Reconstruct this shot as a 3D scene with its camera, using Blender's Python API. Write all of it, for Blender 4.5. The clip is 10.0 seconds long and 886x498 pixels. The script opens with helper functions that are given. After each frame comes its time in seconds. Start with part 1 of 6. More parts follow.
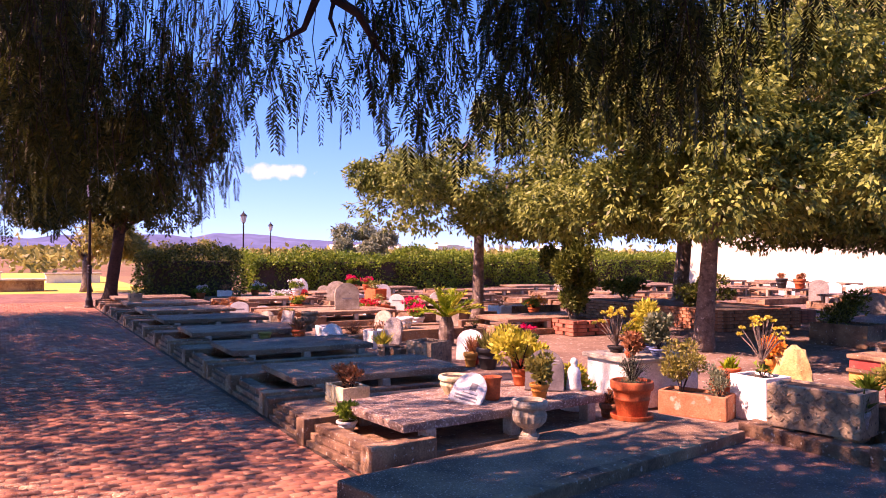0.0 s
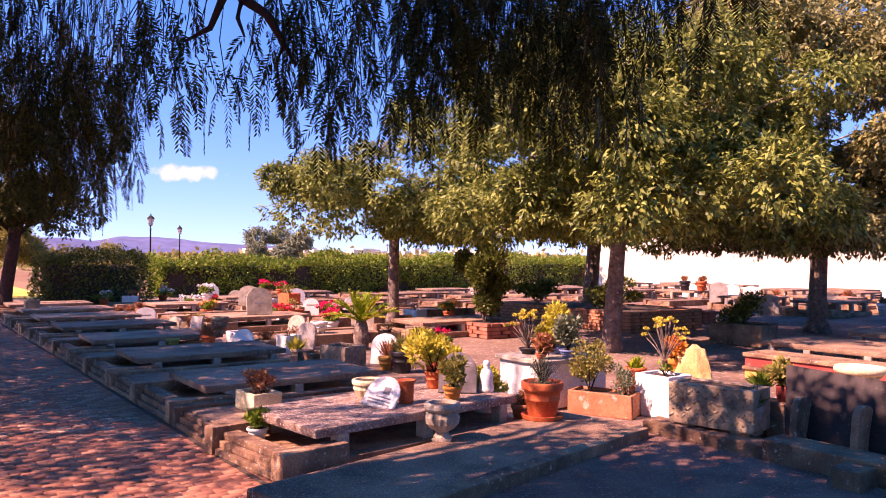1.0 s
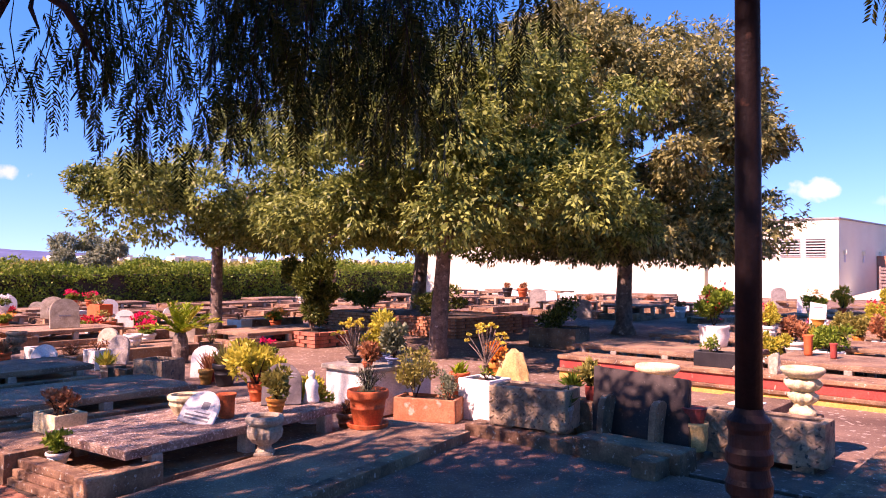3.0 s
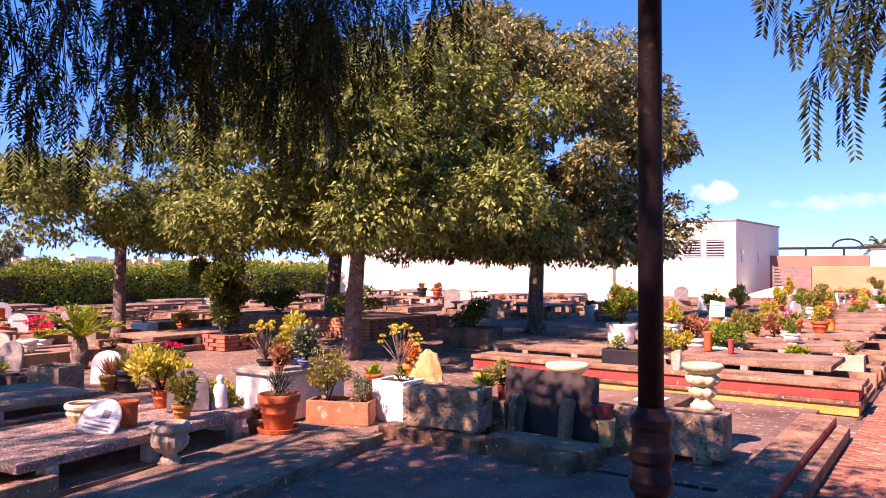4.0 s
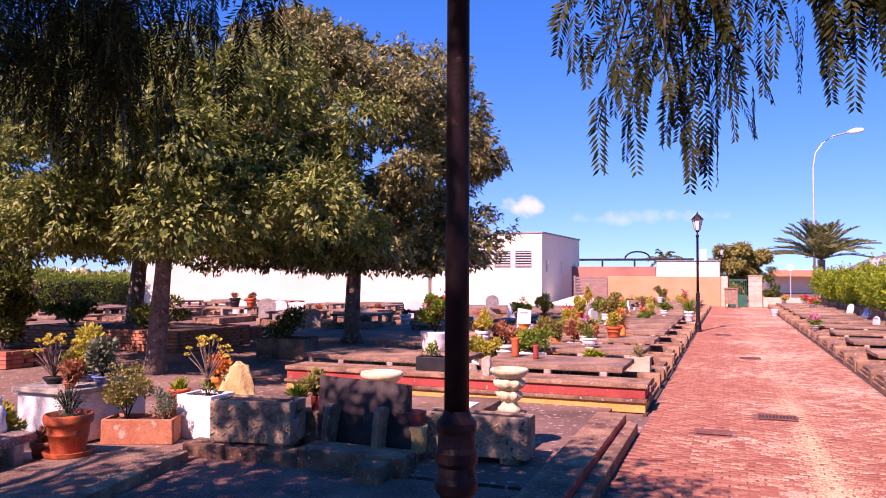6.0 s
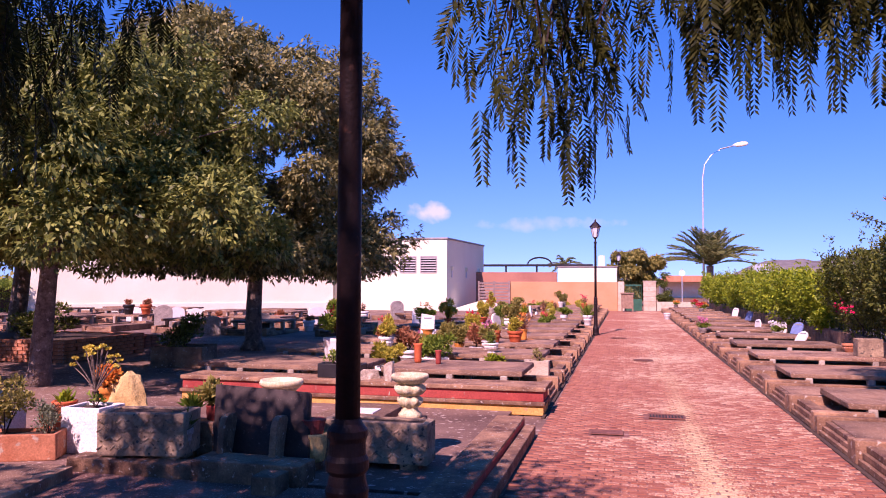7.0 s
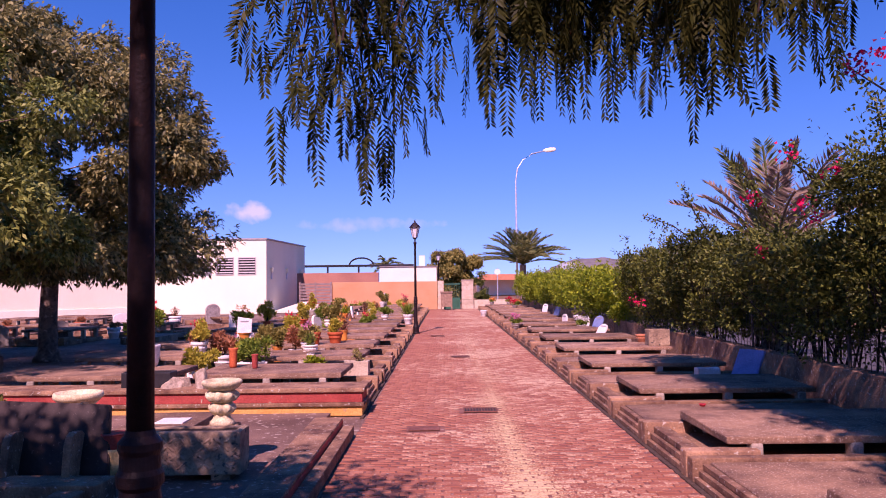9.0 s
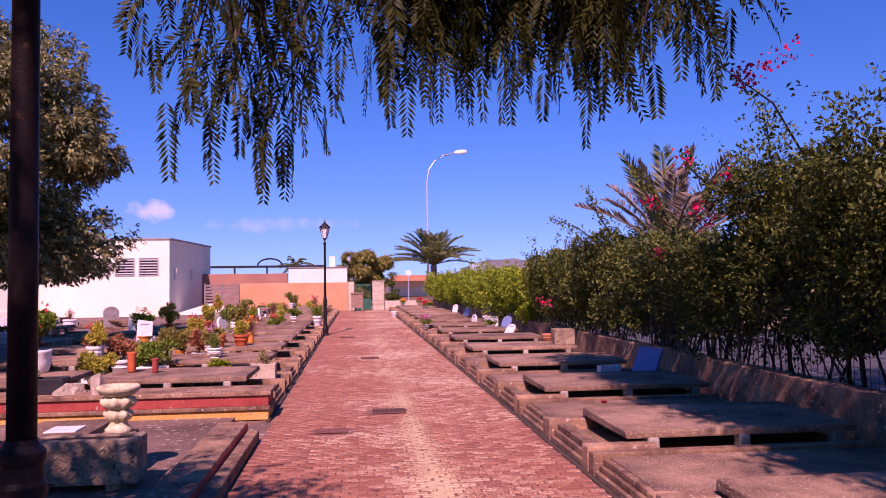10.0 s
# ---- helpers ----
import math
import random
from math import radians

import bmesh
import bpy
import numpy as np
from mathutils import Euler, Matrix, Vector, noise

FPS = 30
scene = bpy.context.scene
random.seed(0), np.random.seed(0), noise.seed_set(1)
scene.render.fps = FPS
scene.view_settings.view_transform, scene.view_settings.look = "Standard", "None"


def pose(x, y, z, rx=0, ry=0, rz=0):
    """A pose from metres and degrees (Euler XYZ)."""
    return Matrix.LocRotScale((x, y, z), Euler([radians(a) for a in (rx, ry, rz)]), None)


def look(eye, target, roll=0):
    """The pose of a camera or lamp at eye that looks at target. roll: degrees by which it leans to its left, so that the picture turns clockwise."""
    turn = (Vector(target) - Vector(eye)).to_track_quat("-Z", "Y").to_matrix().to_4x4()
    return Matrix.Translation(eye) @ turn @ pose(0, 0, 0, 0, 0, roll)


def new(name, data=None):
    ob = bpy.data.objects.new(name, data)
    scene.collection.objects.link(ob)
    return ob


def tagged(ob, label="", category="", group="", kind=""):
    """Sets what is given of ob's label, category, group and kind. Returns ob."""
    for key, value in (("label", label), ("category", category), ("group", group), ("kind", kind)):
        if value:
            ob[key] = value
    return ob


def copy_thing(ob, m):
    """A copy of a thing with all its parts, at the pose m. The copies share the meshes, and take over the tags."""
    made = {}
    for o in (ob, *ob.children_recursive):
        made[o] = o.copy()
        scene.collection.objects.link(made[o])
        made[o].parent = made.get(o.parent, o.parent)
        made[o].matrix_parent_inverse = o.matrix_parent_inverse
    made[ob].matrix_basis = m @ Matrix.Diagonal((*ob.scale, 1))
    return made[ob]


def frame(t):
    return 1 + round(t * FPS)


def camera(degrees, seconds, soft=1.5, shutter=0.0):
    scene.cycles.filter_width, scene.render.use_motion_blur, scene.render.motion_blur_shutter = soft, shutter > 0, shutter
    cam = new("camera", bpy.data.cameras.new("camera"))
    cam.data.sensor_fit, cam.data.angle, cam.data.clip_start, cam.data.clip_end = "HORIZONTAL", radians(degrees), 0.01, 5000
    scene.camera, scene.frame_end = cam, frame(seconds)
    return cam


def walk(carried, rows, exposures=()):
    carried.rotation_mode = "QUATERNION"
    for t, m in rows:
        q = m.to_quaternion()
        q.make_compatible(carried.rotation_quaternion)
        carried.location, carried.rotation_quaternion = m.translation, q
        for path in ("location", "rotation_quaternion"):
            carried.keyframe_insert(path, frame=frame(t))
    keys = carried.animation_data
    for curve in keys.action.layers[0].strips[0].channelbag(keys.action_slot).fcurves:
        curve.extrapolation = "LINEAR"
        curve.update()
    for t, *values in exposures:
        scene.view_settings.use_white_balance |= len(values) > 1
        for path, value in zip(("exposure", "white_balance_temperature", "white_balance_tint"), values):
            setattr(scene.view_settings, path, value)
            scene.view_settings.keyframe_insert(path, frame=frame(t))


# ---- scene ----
cam = camera(60.72, 10.0, soft=1.0)
PATH = [
    (0, pose(-0.200, 0.265, 1.594, 90.319, -0.471, 59.925)),
    (0.5, pose(-0.186, 0.272, 1.593, 90.548, -0.482, 56.824)),
    (1, pose(-0.173, 0.275, 1.593, 90.661, -0.433, 53.587)),
    (1.5, pose(-0.162, 0.280, 1.597, 90.821, -0.313, 50.453)),
    (2, pose(-0.153, 0.282, 1.596, 90.827, -0.262, 47.587)),
    (2.5, pose(-0.145, 0.290, 1.598, 91.146, -0.359, 44.150)),
    (4, pose(-0.138, 0.322, 1.613, 91.356, -0.190, 34.378)),
    (4.5, pose(-0.144, 0.329, 1.617, 91.557, -0.292, 30.982)),
    (5, pose(-0.144, 0.345, 1.608, 91.915, -0.426, 27.635)),
    (5.5, pose(-0.141, 0.353, 1.603, 91.990, -0.344, 24.230)),
    (7, pose(-0.075, 0.345, 1.611, 92.586, -0.229, 13.577)),
    (7.5, pose(-0.064, 0.354, 1.614, 92.575, -0.058, 10.257)),
    (8, pose(-0.060, 0.359, 1.609, 92.379, 0.200, 6.887)),
    (8.5, pose(-0.045, 0.357, 1.608, 92.395, 0.430, 3.595)),
    (9, pose(-0.021, 0.355, 1.608, 92.574, 0.690, 0.226)),
    (9.5, pose(-0.006, 0.347, 1.608, 92.564, 0.948, -3.197)),
    (10, pose(0.007, 0.349, 1.607, 92.559, 0.789, -6.477)),
]
walk(cam, PATH, [(0, 1.42, 8000, 73), (2.5, 1.32, 7350, 66), (5, 1.24, 7000, 61), (5.5, 1.07, 6800, 66), (7, 0.6, 6400, 78), (8.5, 0.42, 6500, 83), (10, 0.26, 6500, 87)])

# ---- sky and sun ----
SUN_EL, SUN_AZ = radians(46), radians(193)          # azimuth clockwise from +Y
to_sun = Vector((math.sin(SUN_AZ) * math.cos(SUN_EL), math.cos(SUN_AZ) * math.cos(SUN_EL), math.sin(SUN_EL)))
world = bpy.data.worlds.new("world")
scene.world = world
world.use_nodes = True
wn, wl = world.node_tree.nodes, world.node_tree.links
wn.clear()
sky = wn.new("ShaderNodeTexSky")
sky.sky_type, sky.sun_disc = "NISHITA", False
sky.sun_elevation, sky.sun_rotation = SUN_EL, SUN_AZ
sky.air_density, sky.dust_density, sky.ozone_density = 1.0, 0.0, 3.0
deep = wn.new("ShaderNodeHueSaturation")
deep.inputs["Saturation"].default_value = 1.4
lift = wn.new("ShaderNodeVectorMath")
lift.inputs[1].default_value = (0, 0, 0.13)
wl.new(sky.outputs[0], deep.inputs["Color"])
background = wn.new("ShaderNodeBackground")
background.inputs["Strength"].default_value = 0.128
world_out = wn.new("ShaderNodeOutputWorld")
coord = wn.new("ShaderNodeTexCoord")
wl.new(coord.outputs["Generated"], lift.inputs[0])
wl.new(lift.outputs[0], sky.inputs["Vector"])


def cloud(color, az, el, wide, high, amount):
    """A small fair-weather cloud, at a compass angle and height in degrees."""
    a, e = radians(az), radians(el)
    way = Vector((-math.sin(a) * math.cos(e), math.cos(a) * math.cos(e), math.sin(e)))
    side = Vector((math.cos(a), math.sin(a), 0))
    up = side.cross(way)
    total = None
    for axis, size in ((side, radians(wide)), (up, radians(high))):
        dot = wn.new("ShaderNodeVectorMath")
        dot.operation = "DOT_PRODUCT"
        dot.inputs[1].default_value = axis / size
        wl.new(coord.outputs["Generated"], dot.inputs[0])
        off = wn.new("ShaderNodeMath")
        off.operation = "SUBTRACT"
        off.inputs[1].default_value = way.dot(axis) / size
        wl.new(dot.outputs["Value"], off.inputs[0])
        sq = wn.new("ShaderNodeMath")
        sq.operation = "POWER"
        sq.inputs[1].default_value = 2
        ab = wn.new("ShaderNodeMath")
        ab.operation = "ABSOLUTE"
        wl.new(off.outputs[0], ab.inputs[0])
        wl.new(ab.outputs[0], sq.inputs[0])
        if total is None:
            total = sq
        else:
            add = wn.new("ShaderNodeMath")
            wl.new(total.outputs[0], add.inputs[0])
            wl.new(sq.outputs[0], add.inputs[1])
            total = add
    puff = wn.new("ShaderNodeTexNoise")
    puff.inputs["Scale"].default_value = 45
    puff.inputs["Detail"].default_value = 6
    wl.new(coord.outputs["Generated"], puff.inputs["Vector"])
    mul = wn.new("ShaderNodeMath")
    mul.operation = "MULTIPLY_ADD"
    mul.inputs[1].default_value = 3.6
    wl.new(puff.outputs["Fac"], mul.inputs[0])
    wl.new(total.outputs[0], mul.inputs[2])
    ramp = wn.new("ShaderNodeMapRange")
    ramp.inputs["From Min"].default_value, ramp.inputs["From Max"].default_value = 2.75, 1.5
    ramp.inputs["To Max"].default_value = amount
    wl.new(mul.outputs[0], ramp.inputs["Value"])
    front = wn.new("ShaderNodeVectorMath")
    front.operation = "DOT_PRODUCT"
    front.inputs[1].default_value = way
    wl.new(coord.outputs["Generated"], front.inputs[0])
    near = wn.new("ShaderNodeMath")
    near.operation = "GREATER_THAN"
    near.inputs[1].default_value = 0.5
    wl.new(front.outputs["Value"], near.inputs[0])
    both = wn.new("ShaderNodeMath")
    both.operation = "MULTIPLY"
    wl.new(ramp.outputs[0], both.inputs[0])
    wl.new(near.outputs[0], both.inputs[1])
    mix = wn.new("ShaderNodeMix")
    mix.data_type = "RGBA"
    wl.new(both.outputs[0], mix.inputs["Factor"])
    wl.new(color, mix.inputs["A"])
    mix.inputs["B"].default_value = (6.0, 5.9, 6.0, 1)
    return mix.outputs["Result"]


c = cloud(deep.outputs["Color"], 72.3, 5.9, 2.9, 0.65, 0.5)
c = cloud(c, 14.7, 5.4, 2.0, 0.8, 0.55)
c = cloud(c, 6.0, 4.5, 5.5, 0.6, 0.22)
wl.new(c, background.inputs["Color"])
wl.new(background.outputs[0], world_out.inputs["Surface"])

sun = new("sun", bpy.data.lights.new("sun", "SUN"))
sun.data.energy, sun.data.angle, sun.data.color = 5.0, radians(0.55), (1.0, 0.88, 0.70)
sun.matrix_world = look((0, 0, 40), Vector((0, 0, 40)) - to_sun)


# ---- materials ----
def shader(name):
    m = bpy.data.materials.new(name)
    m.use_nodes = True
    n = m.node_tree.nodes
    return m, n, m.node_tree.links, n["Principled BSDF"]


def surface(name, dark, light, scale=6.0, rough=0.85, bump=0.3, spots=None, spot_scale=30.0, spot_at=0.62, vary=0.12, island=False, metal=0.0, fine=60.0, spec=0.3):
    """A weathered surface: broad stains between two colours, fine grain, optional flecks, and a shade of its own for each piece."""
    m, n, l, b = shader(name)
    co = n.new("ShaderNodeTexCoord")
    broad = n.new("ShaderNodeTexNoise")
    broad.inputs["Scale"].default_value, broad.inputs["Detail"].default_value, broad.inputs["Roughness"].default_value = scale, 6, 0.62
    l.new(co.outputs["Object"], broad.inputs["Vector"])
    ramp = n.new("ShaderNodeValToRGB")
    ramp.color_ramp.elements[0].position, ramp.color_ramp.elements[1].position = 0.34, 0.66
    ramp.color_ramp.elements[0].color, ramp.color_ramp.elements[1].color = (*dark, 1), (*light, 1)
    l.new(broad.outputs["Fac"], ramp.inputs["Fac"])
    grain = n.new("ShaderNodeTexNoise")
    grain.inputs["Scale"].default_value, grain.inputs["Detail"].default_value = fine, 4
    l.new(co.outputs["Object"], grain.inputs["Vector"])
    gr = n.new("ShaderNodeMapRange")
    gr.inputs["From Min"].default_value, gr.inputs["From Max"].default_value = 0.3, 0.7
    gr.inputs["To Min"].default_value, gr.inputs["To Max"].default_value = 0.78, 1.2
    l.new(grain.outputs["Fac"], gr.inputs["Value"])
    if island:
        rnd = n.new("ShaderNodeNewGeometry").outputs["Random Per Island"]
    else:
        rnd = n.new("ShaderNodeObjectInfo").outputs["Random"]
    rv = n.new("ShaderNodeMapRange")
    rv.inputs["To Min"].default_value, rv.inputs["To Max"].default_value = 1 - vary, 1 + vary
    l.new(rnd, rv.inputs["Value"])
    mm = n.new("ShaderNodeMath")
    mm.operation = "MULTIPLY"
    l.new(gr.outputs[0], mm.inputs[0])
    l.new(rv.outputs[0], mm.inputs[1])
    color = ramp.outputs["Color"]
    if spots:
        fl = n.new("ShaderNodeTexNoise")
        fl.inputs["Scale"].default_value, fl.inputs["Detail"].default_value = spot_scale, 5
        l.new(co.outputs["Object"], fl.inputs["Vector"])
        fr = n.new("ShaderNodeMapRange")
        fr.inputs["From Min"].default_value, fr.inputs["From Max"].default_value = spot_at, spot_at + 0.07
        l.new(fl.outputs["Fac"], fr.inputs["Value"])
        mx = n.new("ShaderNodeMix")
        mx.data_type = "RGBA"
        l.new(fr.outputs[0], mx.inputs["Factor"])
        l.new(color, mx.inputs["A"])
        mx.inputs["B"].default_value = (*spots, 1)
        color = mx.outputs["Result"]
    hs = n.new("ShaderNodeHueSaturation")
    l.new(color, hs.inputs["Color"])
    l.new(mm.outputs[0], hs.inputs["Value"])
    l.new(hs.outputs["Color"], b.inputs["Base Color"])
    b.inputs["Roughness"].default_value, b.inputs["Metallic"].default_value = rough, metal
    b.inputs["Specular IOR Level"].default_value = spec
    if bump:
        bp = n.new("ShaderNodeBump")
        bp.inputs["Strength"].default_value, bp.inputs["Distance"].default_value = bump, 0.02
        l.new(grain.outputs["Fac"], bp.inputs["Height"])
        l.new(bp.outputs[0], b.inputs["Normal"])
    return m


def foliage(name, dark, light, shine=0.35, through_light=0.35):
    """Leaves: a colour of its own for each leaf, some light passing through."""
    m, n, l, b = shader(name)
    geo = n.new("ShaderNodeNewGeometry")
    ramp = n.new("ShaderNodeValToRGB")
    ramp.color_ramp.elements[0].color, ramp.color_ramp.elements[1].color = (*dark, 1), (*light, 1)
    l.new(geo.outputs["Random Per Island"], ramp.inputs["Fac"])
    l.new(ramp.outputs["Color"], b.inputs["Base Color"])
    b.inputs["Roughness"].default_value, b.inputs["Specular IOR Level"].default_value = 0.5, shine
    tr = n.new("ShaderNodeBsdfTranslucent")
    l.new(ramp.outputs["Color"], tr.inputs["Color"])
    mix = n.new("ShaderNodeMixShader")
    mix.inputs["Fac"].default_value = through_light
    l.new(b.outputs[0], mix.inputs[1])
    l.new(tr.outputs[0], mix.inputs[2])
    l.new(mix.outputs[0], n["Material Output"].inputs["Surface"])
    return m


M = {
    "concrete": surface("weathered concrete", (0.11, 0.052, 0.035), (0.42, 0.245, 0.135), 3.0, 0.92, 0.5, (0.46, 0.41, 0.33), 26, 0.62, 0.18),
    "pale_concrete": surface("pale concrete", (0.26, 0.21, 0.16), (0.52, 0.44, 0.34), 3.5, 0.9, 0.4, (0.15, 0.12, 0.1), 20, 0.66, 0.12),
    "slab": surface("terrazzo slab", (0.10, 0.052, 0.036), (0.36, 0.215, 0.125), 2.0, 0.85, 0.35, (0.56, 0.46, 0.35), 75, 0.6, 0.22),
    "gravel": surface("gravel topped slab", (0.17, 0.095, 0.075), (0.38, 0.26, 0.19), 9.0, 0.95, 0.9, (0.60, 0.47, 0.40), 55, 0.56, 0.1, fine=90),
    "ground": surface("beaten earth", (0.12, 0.068, 0.05), (0.28, 0.175, 0.125), 0.8, 0.95, 0.5, (0.44, 0.35, 0.28), 14, 0.6, 0.0),
    "bed": surface("dark gravel bed", (0.17, 0.08, 0.06), (0.33, 0.18, 0.125), 2.0, 0.95, 0.9, (0.46, 0.32, 0.26), 60, 0.6, 0.0, fine=120),
    "mortar": surface("paving joint", (0.16, 0.065, 0.05), (0.28, 0.13, 0.095), 1.2, 0.95, 0.4, (0.46, 0.33, 0.26), 16, 0.62, 0.0),
    "white": surface("white render", (0.80, 0.72, 0.51), (0.86, 0.79, 0.58), 0.5, 0.9, 0.08, None, vary=0.0),
    "cream": surface("cream render", (0.76, 0.70, 0.52), (0.82, 0.77, 0.6), 0.6, 0.9, 0.08, None, vary=0.0),
    "orange_wall": surface("terracotta render", (0.56, 0.27, 0.12), (0.66, 0.34, 0.17), 0.5, 0.9, 0.15, None, vary=0.05),
    "red_wall": surface("dull red render", (0.36, 0.15, 0.10), (0.44, 0.20, 0.13), 0.6, 0.9, 0.1, None, vary=0.0),
    "red_paint": surface("worn red paint", (0.30, 0.045, 0.035), (0.44, 0.08, 0.055), 3.0, 0.8, 0.25, (0.36, 0.22, 0.16), 9, 0.64, 0.05),
    "yellow_paint": surface("ochre paint", (0.62, 0.30, 0.06), (0.74, 0.42, 0.12), 2.5, 0.85, 0.2, (0.42, 0.28, 0.16), 9, 0.66, 0.05),
    "sandstone": surface("pale sandstone", (0.44, 0.34, 0.23), (0.62, 0.50, 0.36), 4.0, 0.9, 0.5, (0.3, 0.22, 0.15), 12, 0.66, 0.1),
    "ochre_rock": surface("yellow limestone", (0.50, 0.32, 0.11), (0.72, 0.52, 0.22), 4.0, 0.9, 0.5, (0.36, 0.22, 0.09), 12, 0.66, 0.0),
    "trough": surface("lichened carved stone", (0.19, 0.125, 0.085), (0.47, 0.34, 0.21), 5.0, 0.92, 0.5, (0.09, 0.075, 0.065), 22, 0.6, 0.1, fine=35),
    "terracotta": surface("terracotta", (0.48, 0.088, 0.027), (0.62, 0.145, 0.045), 8.0, 0.75, 0.12, (0.55, 0.33, 0.22), 12, 0.68, 0.12),
    "old_terracotta": surface("old terracotta", (0.40, 0.135, 0.06), (0.54, 0.22, 0.11), 6.0, 0.85, 0.25, (0.5, 0.38, 0.28), 10, 0.62, 0.12),
    "cast_stone": surface("weathered cast stone", (0.30, 0.23, 0.16), (0.58, 0.48, 0.36), 7.0, 0.9, 0.4, (0.2, 0.16, 0.12), 16, 0.66, 0.1),
    "cream_stone": surface("cream cast stone", (0.50, 0.40, 0.22), (0.80, 0.68, 0.42), 7.0, 0.85, 0.3, (0.32, 0.26, 0.2), 16, 0.68, 0.06),
    "white_stone": surface("white marble", (0.66, 0.62, 0.56), (0.82, 0.78, 0.72), 6.0, 0.6, 0.1, (0.45, 0.4, 0.35), 14, 0.68, 0.06),
    "grey_stone": surface("grey granite", (0.20, 0.165, 0.145), (0.38, 0.325, 0.28), 10.0, 0.6, 0.15, (0.5, 0.48, 0.45), 90, 0.6, 0.2),
    "black_stone": surface("dark granite", (0.022, 0.012, 0.010), (0.05, 0.028, 0.022), 5.0, 0.55, 0.05, (0.09, 0.07, 0.06), 40, 0.64, 0.1, spec=0.3),
    "lettering": surface("grey lettering", (0.2, 0.19, 0.19), (0.26, 0.25, 0.25), 9.0, 0.7, 0.0, None),
    "iron": surface("brown painted iron", (0.010, 0.005, 0.006), (0.02, 0.010, 0.010), 5.0, 0.55, 0.15, (0.07, 0.03, 0.02), 14, 0.66, 0.0, spec=0.25),
    "rust": surface("rusted grating", (0.13, 0.05, 0.035), (0.22, 0.09, 0.06), 9.0, 0.8, 0.3, None),
    "steel": surface("galvanised steel", (0.55, 0.56, 0.58), (0.68, 0.69, 0.7), 5.0, 0.45, 0.0, None, metal=0.6),
    "glass": surface("frosted lamp glass", (0.62, 0.60, 0.58), (0.74, 0.72, 0.70), 3.0, 0.3, 0.0, None),
    "wood": surface("weathered wood", (0.22, 0.13, 0.08), (0.36, 0.23, 0.15), 7.0, 0.8, 0.3, None),
    "bark": surface("grey bark", (0.10, 0.068, 0.054), (0.29, 0.21, 0.16), 9.0, 0.95, 1.0, (0.46, 0.38, 0.3), 10, 0.62, 0.0, fine=40),
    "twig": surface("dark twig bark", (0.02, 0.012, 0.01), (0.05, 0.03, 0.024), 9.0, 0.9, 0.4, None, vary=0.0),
    "brick_red": surface("red brick", (0.36, 0.10, 0.06), (0.50, 0.17, 0.10), 6.0, 0.88, 0.35, (0.55, 0.35, 0.25), 10, 0.64, 0.18),
    "orange_glaze": surface("orange glazed clay", (0.62, 0.20, 0.03), (0.74, 0.30, 0.05), 6.0, 0.5, 0.08, None, spec=0.4),
    "gate_wood": surface("greyed gate wood", (0.20, 0.14, 0.12), (0.32, 0.24, 0.21), 6.0, 0.8, 0.2, None),
    "slate": surface("dark grey slate", (0.085, 0.068, 0.066), (0.17, 0.14, 0.135), 8.0, 0.4, 0.1, None, spec=0.4),
    "black_plastic": surface("black plastic", (0.015, 0.014, 0.016), (0.03, 0.028, 0.03), 6.0, 0.45, 0.05, None),
    "green_metal": surface("green painted gate", (0.02, 0.10, 0.06), (0.03, 0.14, 0.085), 4.0, 0.5, 0.0, None),
    "blue_plaque": surface("blue grey plaque", (0.12, 0.17, 0.32), (0.18, 0.24, 0.42), 6.0, 0.5, 0.05, None),
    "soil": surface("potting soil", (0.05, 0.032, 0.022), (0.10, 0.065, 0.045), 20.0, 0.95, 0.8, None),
    "petal_red": foliage("red petals", (0.55, 0.02, 0.03), (0.75, 0.06, 0.08), 0.2, 0.3),
    "petal_magenta": foliage("magenta bracts", (0.72, 0.01, 0.06), (0.88, 0.05, 0.15), 0.1, 0.3),
    "petal_white": foliage("white petals", (0.75, 0.70, 0.66), (0.85, 0.82, 0.80), 0.2, 0.3),
    "petal_pink": foliage("pink petals", (0.60, 0.10, 0.25), (0.80, 0.35, 0.45), 0.2, 0.3),
    "petal_yellow": foliage("yellow heads", (0.66, 0.50, 0.05), (0.80, 0.68, 0.14), 0.2, 0.25),
    "petal_orange": foliage("orange petals", (0.75, 0.22, 0.03), (0.85, 0.38, 0.06), 0.2, 0.25),
    "leaf_tree": foliage("broad leaves", (0.06, 0.09, 0.016), (0.33, 0.375, 0.08), 0.3, 0.3),
    "leaf_evergreen": foliage("evergreen leaves", (0.065, 0.074, 0.023), (0.39, 0.36, 0.12), 0.3, 0.24),
    "leaf_dark": foliage("dark leaves", (0.03, 0.05, 0.01), (0.175, 0.205, 0.032), 0.25, 0.2),
    # near-black green: the backlit shade of the leaflets is put into their colour
    "leaf_pepper": foliage("backlit pepper leaflets", (0.016, 0.024, 0.006), (0.07, 0.075, 0.014), 0.1, 0.25),
    "leaf_lime": foliage("lime green leaves", (0.10, 0.18, 0.006), (0.36, 0.43, 0.014), 0.3, 0.3),
    "leaf_hedge": foliage("hedge leaves", (0.07, 0.135, 0.01), (0.28, 0.37, 0.04), 0.3, 0.3),
    "leaf_yellow": foliage("yellowing leaves", (0.38, 0.36, 0.03), (0.70, 0.58, 0.08), 0.3, 0.35),
    "leaf_olive": foliage("olive green leaves", (0.17, 0.16, 0.03), (0.42, 0.36, 0.09), 0.3, 0.3),
    "leaf_dry": foliage("dry reddish leaves", (0.28, 0.09, 0.04), (0.52, 0.24, 0.11), 0.2, 0.25),
